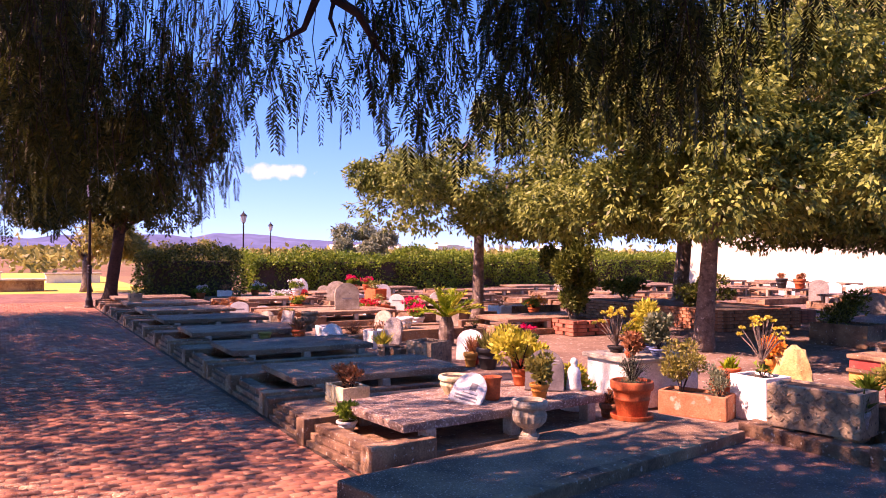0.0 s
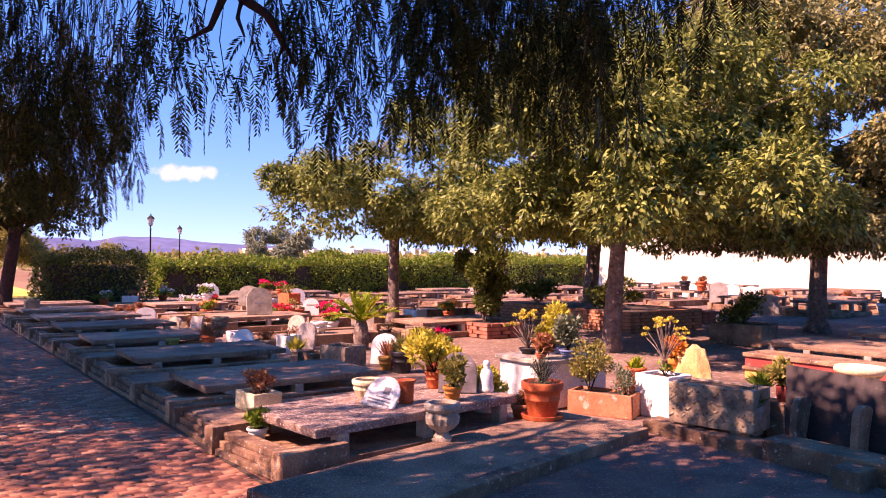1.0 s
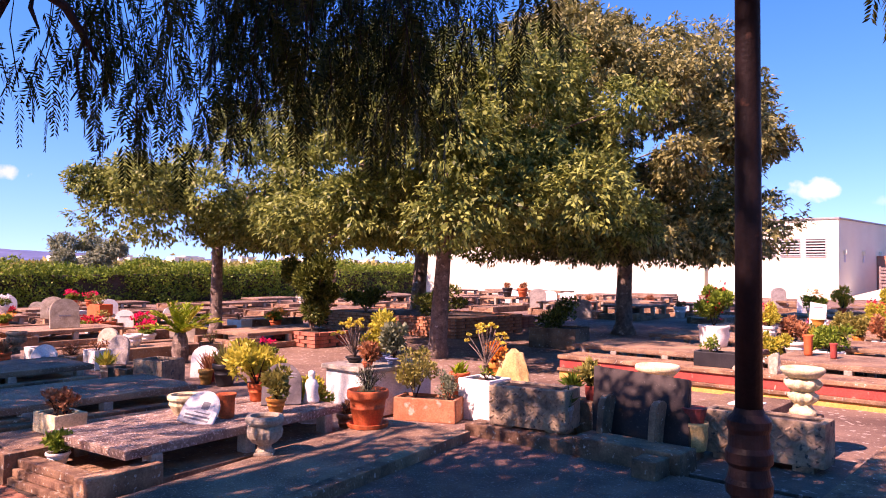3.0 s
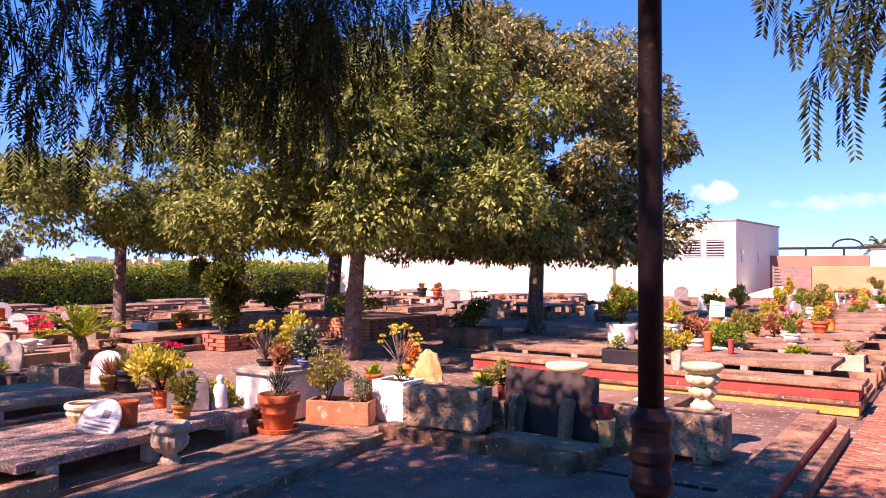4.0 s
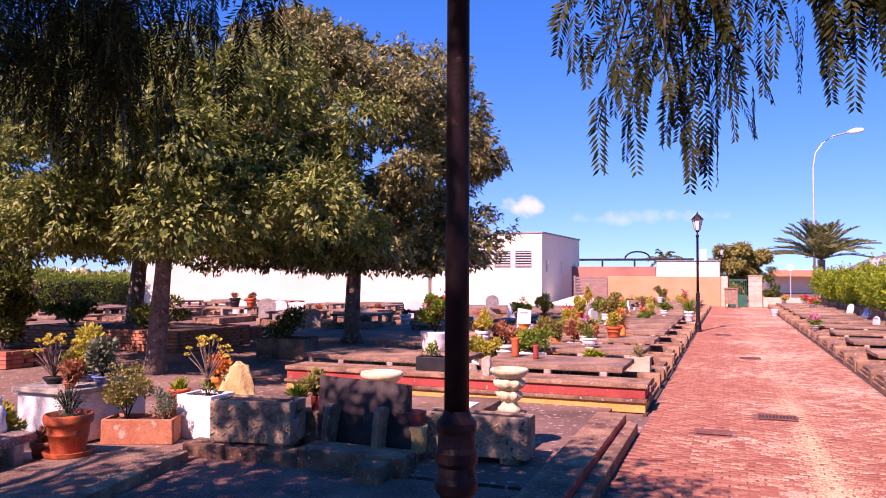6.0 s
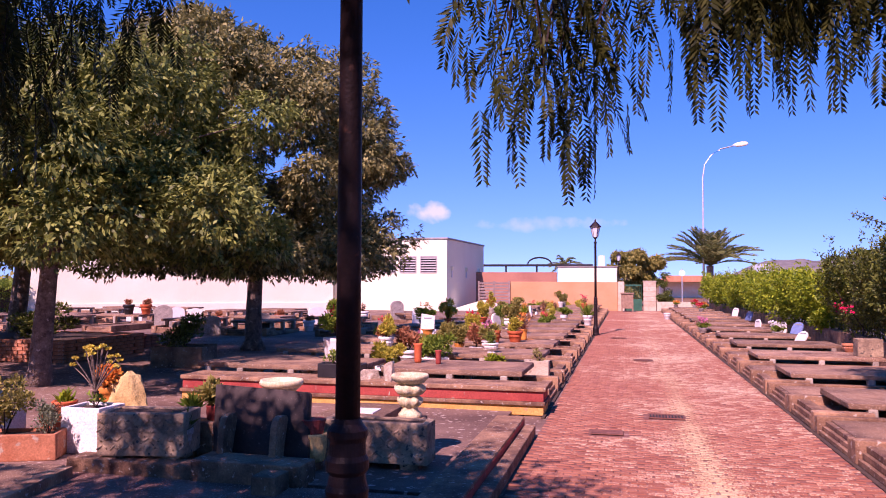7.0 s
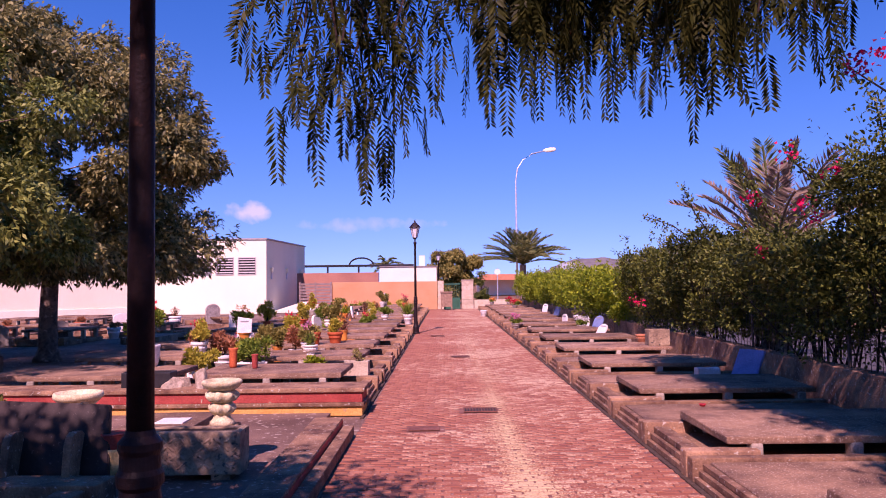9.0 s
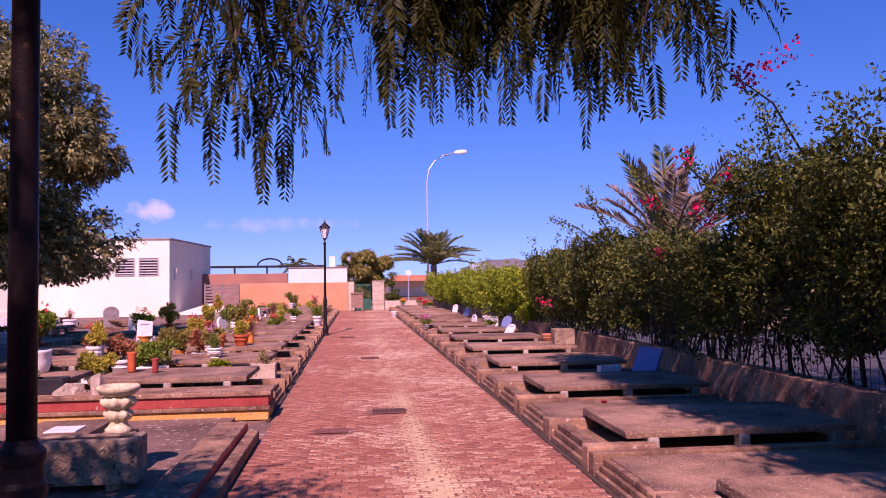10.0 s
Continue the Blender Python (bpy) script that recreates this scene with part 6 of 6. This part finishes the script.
for i in range(34):
    y = 16.4 + i * 0.86
    x = crng.choice((-2.1, -2.6, -3.1, -3.2, -4.4, -5.0, -5.6)) + crng.uniform(-0.2, 0.2)
    kind, mat = crng.choice(KINDS)
    pm, ps = crng.choice(POTS)
    h = crng.uniform(0.14, 0.28)
    p = potted(x, y, 0.3, crng.uniform(0.1, 0.18), h, pm, ps, (kind, crng.uniform(0.3, 0.6), crng.uniform(0.25, 0.6), mat), WORDS[mat] + " in " + WORDS[pm] + " pot on grave", 170 + i)
    if i % 3 == 0:
        flowers(p, (0, 0, h + 0.3), (0.2, 0.2, 0.15), 70, PETALS[i % 5], 220 + i, 0.045)
for i, y in enumerate((18.3, 20.1, 21.9, 24.2, 27.4, 30.2, 34.0, 38.0)):
    plate("headstone", "small pale headstone between graves", -3.5 + crng.uniform(-0.2, 0.2), y, 0.3, 80 + crng.uniform(-15, 15), 10, arch(0.4, 0.4), 0.06, "white_stone")

# crowded pots on the sunlit slabs
for i in range(22):
    x, y = crng.uniform(-4.9, -1.9), 13.3 + 0.21 * i + crng.uniform(-0.3, 0.3)
    pm, ps = crng.choice((("white_stone", "bowl"), ("white_stone", "urn"), ("terracotta", "classic"), ("red_paint", "vase"), ("orange_glaze", "vase"), ("white_stone", "classic")))
    mat = crng.choice(("leaf_hedge", "leaf_yellow", "leaf_olive", "leaf_dry"))
    p = potted(x, y, 0.43, crng.uniform(0.09, 0.16), crng.uniform(0.16, 0.26), pm, ps, (crng.choice(("bush", "heather", "bush", "none")), crng.uniform(0.25, 0.42), crng.uniform(0.2, 0.4), mat), "small planted vessel crowded on sunlit slab", 500 + i)
    if i % 4 == 1:
        flowers(p, (0, 0, 0.42), (0.15, 0.15, 0.12), 50, PETALS[i % 5], 530 + i, 0.045)

# stones and flowers on the eastern graves
plate("headstone", "blue-grey leaning stone on shaded grave", 4.1, 11.0, 0.2, -55, 32, [(-0.2, 0), (0.2, 0), (0.2, 0.5), (-0.2, 0.5)], 0.04, "blue_plaque")
stone_planter(3.75, 11.4, 0.2, 0, 0.32, 0.2, 0.18, "white_stone", "small pale stone box on shaded grave", [], 261)
stone_planter(4.2, 15.6, 0.2, 0, 0.42, 0.3, 0.32, "trough", "dark grey stone box near the hedge", [], 262)
potted(4.1, 16.4, 0.3, 0.14, 0.16, "old_terracotta", "bowl", ("none", 0, 0, ""), "shallow terracotta bowl on grave", 263, category="pot")
for i, (x, y, turn, lean) in enumerate(((4.05, 20.6, -60, 35), (4.2, 21.7, -50, 30), (4.1, 23.0, -65, 12), (3.95, 25.9, -70, 5), (4.2, 29.5, -60, 20), (4.2, 33.0, -60, 15))):
    plate("headstone", "white leaning headstone on eastern grave", x, y, 0.25, turn, lean, arch(0.32, 0.36), 0.05, "white_stone" if i % 3 != 1 else "blue_plaque", [(0, 0.28, 0.2, 0.03)])
for i, (x, y, mat) in enumerate(((2.1, 23.6, "petal_pink"), (3.9, 22.4, "petal_white"), (3.6, 40.4, "petal_red"), (3.4, 38.2, "petal_red"), (4.1, 43.5, "petal_orange"), (3.6, 44.2, "petal_red"), (2.6, 44.0, "petal_orange"))):
    p = potted(x, y, 0.3, 0.13, 0.16, "grey_stone", "classic", ("bush", 0.34, 0.16, "leaf_hedge"), "vase of bright flowers on eastern grave", 270 + i, category="flowers")
    flowers(p, (0, 0, 0.32), (0.24, 0.24, 0.12), 160, mat, 280 + i, 0.05)
potted(1.75, 36.3, 0.2, 0.16, 0.3, "white_stone", "classic", ("none", 0, 0, ""), "white pot at the path edge", 290, category="pot")
potted(2.9, 9.1, 0.16, 0.04, 0.03, "petal_red", "classic", ("none", 0, 0, ""), "small red votive on low grave", 291, category="candle")
lb = potted(-1.35, 26.6, 0.2, 0.16, 0.35, "white_stone", "classic", ("spiky", 0.5, 0.6, "leaf_hedge"), "spiky green plant in white pot by lamp", 292)
for i, (x, y) in enumerate(((-11.1, 31.3), (-9.6, 31.8))):
    potted(x, y, 0.15, 0.26, 0.4, "white_stone", "urn", ("heather", 0.5, 0.5, "petal_pink" if i else "leaf_dry"), "tall white urn with thin flowering plant", 294 + i)
for i, (x, y, mat) in enumerate(((-17.6, 24.4, "black_plastic"), (-17.1, 24.7, "terracotta"), (-14.9, 26.0, "terracotta"), (-10.4, 24.0, "white_stone"), (-13.3, 27.8, "terracotta"))):
    potted(x, y, 0.3, 0.2, 0.36, mat, "classic", ("bush", 0.3, 0.2, "leaf_dry"), "pot with dry plant before the white wall", 298 + i)

# further stones, boxes and pots among the shaded graves
for i in range(16):
    x, y = -9.6 - 0.45 * i + crng.uniform(-0.3, 0.3), 4.5 + crng.uniform(0, 3.4)
    k = i % 4
    if k == 0:
        stone_planter(x, y, 0.35, crng.uniform(-10, 10), crng.uniform(0.3, 0.55), 0.28, crng.uniform(0.2, 0.32), crng.choice(("trough", "concrete", "white_stone")), "weathered stone box among the graves", [(0, 0, 0.3, 0.18, 0.04, 90, crng.choice(("leaf_dry", "leaf_olive")))] if i % 8 else [], 320 + i)
    elif k == 1:
        plate("headstone", "grey leaning headstone among the graves", x, y, 0.35, crng.uniform(20, 60), crng.uniform(4, 20), arch(crng.uniform(0.3, 0.45), crng.uniform(0.35, 0.5)), 0.06, crng.choice(("grey_stone", "cast_stone", "white_stone")), [(0, 0.2, 0.16, 0.02)])
    elif k == 2:
        potted(x, y, 0.35, crng.uniform(0.09, 0.15), crng.uniform(0.14, 0.26), crng.choice(("terracotta", "cast_stone", "black_plastic")), crng.choice(("classic", "urn", "round")), (crng.choice(("heather", "spiky", "bush")), 0.3, 0.24, crng.choice(("leaf_dry", "leaf_olive", "leaf_yellow"))), "small plant in a pot among graves", 340 + i)
    else:
        rock(x, y, 0.35, 0.16, 0.12, 0.1, "trough", "rough stone lump among the graves", 3 + i, 20 * i)
for i in range(22):
    x, y = -14.5 - 0.62 * i * 0.9 + crng.uniform(-0.4, 0.4), 6.4 + crng.uniform(0, 5.5)
    k = i % 3
    if k == 0:
        plate("headstone", "pale headstone near the far hedge", x, y, 0.35, crng.uniform(50, 80), crng.uniform(3, 12), arch(crng.uniform(0.4, 0.6), crng.uniform(0.4, 0.6)), 0.07, crng.choice(("grey_stone", "white_stone", "cast_stone")), [(0, 0.25, 0.22, 0.03)])
    elif k == 1:
        m = crng.choice(PETALS)
        p = potted(x, y, 0.35, 0.16, 0.22, crng.choice(("terracotta", "white_stone")), "classic", ("bush", 0.4, 0.2, "leaf_hedge"), "flower vase near the far hedge", 360 + i, category="flowers")
        flowers(p, (0, 0, 0.38), (0.26, 0.26, 0.13), 200, m, 390 + i, 0.05)
    else:
        stone_planter(x, y, 0.35, crng.uniform(-10, 10), 0.5, 0.35, 0.3, crng.choice(("white_stone", "cast_stone", "terracotta")), "pale planter box near the far hedge", [(0, 0, 0.4, 0.25, 0.05, 120, crng.choice(("leaf_dry", "leaf_olive")))], 420 + i)


# ---- flowering hedge and palms ----
def palm(name, label, x, y, trunk_h, length, count, material, seed, rise=(0.2, 1.3), droop=0.55, leaf=0.5, width=0.035, pairs=34):
    rng = np.random.default_rng(seed)
    t = thing(name, label, "palm", pose(x, y, 0))
    part("trunk", tube([(0, 0, 0), (0, 0, trunk_h * 0.5), (0, 0, trunk_h)], [0.28, 0.24, 0.26], 10), "bark", t)
    for k in range(count):
        frond(t, np.array([0, 0, trunk_h]), k * 2.4 + rng.uniform(-0.2, 0.2), rng.uniform(*rise), length * rng.uniform(0.85, 1.1), droop, leaf, width, material if k % 4 else "frond", seed * 50 + k, pairs=pairs)
    return t


palm("date_palm", "bushy palm with arching green fronds beyond the gate", 6.05, 60, 3.0, 4.2, 60, "frond", 3, rise=(0.35, 1.5), droop=0.34, leaf=0.7, width=0.07)
palm("date_palm", "palm with dry upright fronds behind the hedge", 5.9, 14.0, 2.0, 2.7, 22, "frond_dry", 4, rise=(0.45, 1.45), droop=0.3, leaf=0.42, width=0.04, pairs=46)
palm("date_palm", "small palm showing over the far wall", -4.4, 56, 2.9, 1.6, 18, "frond", 5, rise=(0.1, 1.3), leaf=0.3, width=0.05)
broad_tree("olive_tree", "rounded olive tree beyond the gate", 0.3, 60, 0.2, 1.0, 4.8, 2.1, 60000, 41, material="leaf_olive", leaf=0.25, bottom=0.5)
broad_tree("olive_tree", "low grey-green tree beyond the hedge", -45, 20.2, 0.15, 0.8, 3.6, 2.4, 24000, 42, material="leaf_grey", leaf=0.2, bottom=0.5)
broad_tree("cypress", "dark cypress beside the gate", 2.4, 52, 0.1, 0.6, 2.6, 0.6, 4000, 43, material="leaf_dark", leaf=0.14, bottom=0.3)
broad_tree("garden_tree", "olive-green bush tree behind the path end", -32.5, 3.0, 0.16, 1.2, 4.2, 2.6, 12000, 44, material="leaf_olive", leaf=0.18, bottom=1.3)
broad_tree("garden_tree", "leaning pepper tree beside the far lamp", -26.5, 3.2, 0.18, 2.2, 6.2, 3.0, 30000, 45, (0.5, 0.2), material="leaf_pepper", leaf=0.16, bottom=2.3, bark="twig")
broad_tree("garden_tree", "low green bush behind the hedge", -31, 6.5, 0.1, 0.5, 2.2, 1.6, 6000, 46, material="leaf_olive", leaf=0.14, bottom=0.4)

spray = thing("bougainvillea", "bougainvillea sprays with magenta bracts over the hedge", "shrub", pose(4.9, 0, 0))
srng = np.random.default_rng(77)
canes = [((0.3, 8.4, 2.8), (-0.4, 8.0, 3.5), (-1.2, 7.6, 3.78)), ((0.6, 7.4, 2.9), (0.2, 6.8, 3.7), (0.0, 6.4, 4.6)), ((0.1, 14.2, 2.2), (-0.4, 14.0, 2.8), (-0.7, 13.8, 3.3)),
         ((0.2, 15.2, 2.2), (-0.4, 15.4, 2.7), (-0.9, 15.6, 2.9)), ((0.2, 10.5, 2.8), (-0.3, 10.4, 3.2), (-0.5, 10.0, 3.3)), ((0.3, 12.5, 2.6), (-0.1, 12.3, 3.2), (-0.4, 12.2, 3.4)), ((0.4, 9.4, 2.8), (0.1, 9.0, 3.4), (-0.2, 8.6, 3.6))]
for i, c in enumerate(canes):
    cane = part("cane", tube(c, [0.018, 0.012, 0.004], 5), "twig", spray)
    p = np.array([np.array(c[0]) * (1 - s) ** 2 + 2 * np.array(c[1]) * s * (1 - s) + np.array(c[2]) * s * s for s in srng.uniform(0, 1, 190)])
    p += srng.normal(size=p.shape) * 0.05
    leaves("foliage", p, srng.normal(size=p.shape) + [0, 0, 0.2], 0.065, 0.035, "leaf_dark", cane, rng=srng)
blooms = [at(az, el, r) - Vector((4.9, 0, 0)) for az, el, r in ((-28.3, 14.4, 8.0), (-29.0, 13.6, 8.0), (-29.9, 14.7, 8.1), (-31.3, 15.3, 8.2), (-21.8, 5.8, 12.4), (-22.2, 5.5, 12.4), (-25.3, 5.2, 10.7), (-25.0, 5.0, 10.8),
                                                                 (-25.8, 4.1, 10.5), (-22.4, 2.1, 11.8), (-13.8, -1.4, 17.0), (-14.3, -1.5, 16.8), (-27.2, 7.4, 9.6), (-24.4, 8.8, 10.4))]
for i, b in enumerate(blooms):
    n = 22
    tagged(leaves("flower", np.array(b) + srng.normal(size=(n, 3)) * [0.06, 0.09, 0.05], srng.normal(size=(n, 3)), 0.05, 0.045, "petal_magenta", spray, rng=srng), kind="stuff")

# bare stems under the hedge
hs = thing("hedge_stems", "tangle of dark bare stems under the hedge", "shrub", pose(5.3, 0, 0), kind="stuff")
sb = bmesh.new()
for k in range(110):
    y = srng.uniform(5, 24)
    x = srng.uniform(-0.25, 0.8)
    d = srng.normal(size=2) * 0.5
    tube([(x, y, 0.0), (x + d[0] * 0.4 - 0.05, y + d[1] * 0.5, 0.7), (x + d[0] - 0.1, y + d[1], 1.5)], [0.02, 0.014, 0.006], 4, sb)
part("stem", sb, "twig", hs)

sg = thing("road_sign", "grey road sign seen from behind", "sign", pose(7.0, 44, 0))
part("post", tube([(0, 0, 0), (0, 0, 2.6)], [0.03, 0.03], 6), "steel", sg)
part("panel", outline([(-0.5, 2.1), (0.5, 2.1), (0.38, 2.7), (-0.38, 2.7)], 0.03, 0.004), "steel", sg)
vn = thing("road_house", "low house with orange roof beyond the road", "house", pose(8.0, 95, 0))
part("wall", box(-4, 4, 0, 5, 0, 1.9, 0.02), "cream", vn)
part("roof", outline([(-4.4, 1.9), (4.4, 1.9), (3.4, 2.6), (-3.4, 2.6)], 6, 0), "roof_tile", vn)
rs = thing("round_sign", "round white road sign on a pole", "sign", pose(3.9, 58, 0))
part("post", tube([(0, 0, 0), (0, 0, 2.7)], [0.04, 0.04], 6), "steel", rs)
d = lathe([(0.22, 0), (0.22, 0.02)], 20)
bmesh.ops.transform(d, matrix=Matrix.Translation((0, -0.05, 2.4)) @ Matrix.Rotation(radians(90), 4, "X"), verts=d.verts)
part("disc", d, "white", rs)

# low white tombs and a bench on the lawn
for i, (x, y, w) in enumerate(((-34.0, 0.8, 1.6), (-42.0, 3.2, 2.4), (-45, -1.0, 2.2))):
    b = thing("low_tomb", "low whitewashed tomb on the yellow lawn", "tomb", pose(x, y, 0))
    part("body", box(-0.5, 0.5, -w / 2, w / 2, -0.02, 0.4, 0.02), "white_stone" if i else "concrete", b)
    part("cap", box(-0.56, 0.56, -w / 2 - 0.06, w / 2 + 0.06, 0.4, 0.46, 0.01), "pale_concrete", b)

# far town: a scatter of white houses
town = thing("far_town", "white houses of a distant town", "town", kind="stuff")
tb = bmesh.new()
for k in range(150):
    a = radians(srng.uniform(46, 68))
    d = srng.uniform(900, 1400)
    x, y, s = -math.sin(a) * d, math.cos(a) * d, srng.uniform(3, 9)
    box(x - s, x + s, y - s, y + s, 0, srng.uniform(4, 13), 0, tb)
part("house", tb, "white", town)
scrub = thing("far_scrub", "dark scrub and trees on the plain", "scrub", kind="stuff")
n = 26000
a, d = np.radians(srng.uniform(30, 100, n)), srng.uniform(0, 1, n) ** 1.5 * 500 + 70
grp = np.floor(srng.uniform(0, 700, n))
rg = np.random.default_rng(5)
ga, gd = np.radians(rg.uniform(30, 100, 700)), rg.uniform(0, 1, 700) ** 1.3 * 600 + 60
ga, gd = ga[grp.astype(int)], gd[grp.astype(int)]
pts = np.stack([-np.sin(ga) * gd, np.cos(ga) * gd, np.zeros(n)], 1) + srng.normal(size=(n, 3)) * (gd * 0.008)[:, None] * [1.5, 1.5, 0] + np.abs(srng.normal(size=(n, 1))) * [0, 0, 0.8]
leaves("foliage", pts, srng.normal(size=pts.shape) + [0, 0, 0.5], gd * 0.006 + 0.2, gd * 0.004 + 0.1, "leaf_olive", scrub, rng=srng)

# ---- drains ----
for x, y, w, d in ((0.39, 9.95, 0.42, 0.3), (0.27, 16.87, 0.4, 0.3), (-0.3, 23.4, 0.4, 0.3)):
    g = thing("drain_grate", "rusty slotted drain grate in the paving", "grate", pose(x, y, 0.006))
    part("frame", box(-w / 2, w / 2, -d / 2, -d / 2 + 0.025, 0, 0.012, 0, box(-w / 2, w / 2, d / 2 - 0.025, d / 2, 0, 0.012, 0)), "rust", g)
    # thin near-black plate under the bars, painted as the shade of a pit
    part("pit", box(-w / 2, w / 2, -d / 2 + 0.02, d / 2 - 0.02, 0.0, 0.003, 0), "dark", g)
    for k in range(12):
        x0 = -w / 2 + k * w / 11.5
        part("bar", box(x0, x0 + 0.016, -d / 2 + 0.02, d / 2 - 0.02, 0.002, 0.012, 0), "rust", g)
cv = thing("drain_cover", "brown iron drain cover flush with paving", "cover", pose(-0.28, 8.78, 0.006))
part("plate", box(-0.17, 0.17, -0.12, 0.12, 0, 0.01, 0.003), "rust", cv)

# ---- loose things settle on what is under them ----
LOOSE = ("potted_plant", "stone_planter", "headstone", "plaque", "rock", "statuette", "garden_urn", "street_lamp")
for ob in scene.objects:
    if ob.parent is None and ob.name.split(".")[0] in LOOSE:
        ob.location.z += 0.05
bpy.context.view_layer.update()
dg = bpy.context.evaluated_depsgraph_get()
for ob in sorted((o for o in scene.objects if o.parent is None and o.name.split(".")[0] in LOOSE), key=lambda o: o.location.z):
    x, y, z = ob.matrix_basis.translation
    own = {ob, *ob.children_recursive}
    start, floor_z = Vector((x, y, z + 0.3)), 0.0
    for _ in range(400):
        hit, place, _, _, other, _ = scene.ray_cast(dg, start, Vector((0, 0, -1)))
        if not hit:
            break
        if other not in own and other.name.split(".")[0] not in ("foliage", "crown", "twig", "limb", "core") and place.z < z + 0.12:
            floor_z = place.z
            break
        start = place - Vector((0, 0, 0.0005))
    ob.matrix_basis.translation = (x, y, floor_z)

# ---- paving: worn red setts in courses ----
def sett_mesh():
    return mesh_of("sett", box(-0.061, 0.061, -0.034, 0.034, -0.01, 0.004, 0.005), "paver")


def courses(x0, x1, y0, y1, turn, keep, seed):
    """Places of the setts of one area, in running bond, slightly uneven."""
    rng = np.random.default_rng(seed)
    u0, u1, v0, v1 = (x0, x1, y0, y1) if not turn else (y0, y1, x0, x1)
    out = []
    for i, v in enumerate(np.arange(v0 + 0.04, v1 - 0.035, 0.078)):
        for u in np.arange(u0 + 0.068 + (0.067 if i % 2 else 0), u1 - 0.06, 0.134):
            x, y = (u, v) if not turn else (v, u)
            if keep(x, y):
                out.append((x + rng.normal() * 0.007, y + rng.normal() * 0.005, rng.uniform(-0.004, 0.003), rng.normal() * 4.0 + (90 if turn else 0)))
    return out


drain = lambda x, y: not (0.12 < x < 0.66 and 9.74 < y < 10.16) and not (-0.5 < x < -0.06 and 8.6 < y < 8.95) and not (0.02 < x < 0.52 and 16.7 < y < 17.05) and not (-0.55 < x < -0.05 and 23.2 < y < 23.6)
lane = courses(-1.0, 1.9, 2.5, 46.5, False, drain, 1) + courses(-26.0, 1.9, -2.6, 2.5, True, lambda x, y: True, 2)
pick = [q for q in lane if 5.9 < q[1] < 7.0 and -0.9 < q[0] < 1.85][:290]
chosen = set(pick)
floor_path = bpy.data.objects["footpath"]
sett = sett_mesh()
for x, y, z, a in pick:
    o = new("sett", sett)
    o.parent = floor_path
    o.matrix_basis = pose(x, y, z, 0, 0, a)
rest = np.array([q for q in lane if q not in chosen])
# all other setts: the same block, joined
c, s = np.cos(np.radians(rest[:, 3])), np.sin(np.radians(rest[:, 3]))
lx = np.array([-0.062, 0.062, 0.062, -0.062, -0.057, 0.057, 0.057, -0.057])
ly = np.array([-0.035, -0.035, 0.035, 0.035, -0.03, -0.03, 0.03, 0.03])
lz = np.array([-0.003, -0.003, -0.003, -0.003, 0.004, 0.004, 0.004, 0.004])
vx = rest[:, 0:1] + c[:, None] * lx - s[:, None] * ly
vy = rest[:, 1:2] + s[:, None] * lx + c[:, None] * ly
vz = rest[:, 2:3] + lz
V = np.stack([vx, vy, vz], 2).reshape(-1, 3)
F = np.array([(4, 5, 6, 7), (0, 1, 5, 4), (1, 2, 6, 5), (2, 3, 7, 6), (3, 0, 4, 7)])
faces = (np.arange(len(rest))[:, None, None] * 8 + F).reshape(-1, 4)
me = bpy.data.meshes.new("setts")
me.vertices.add(len(V))
me.vertices.foreach_set("co", V.astype(np.float32).ravel())
me.loops.add(faces.size)
me.loops.foreach_set("vertex_index", faces.astype(np.int32).ravel())
me.polygons.add(len(faces))
me.polygons.foreach_set("loop_start", np.arange(0, faces.size, 4, dtype=np.int32))
me.update(calc_edges=True)
me.materials.append(M["paver"])
setts = new("setts", me)
setts.parent = floor_path
tagged(setts, "worn red paving setts with pale wear", kind="stuff")
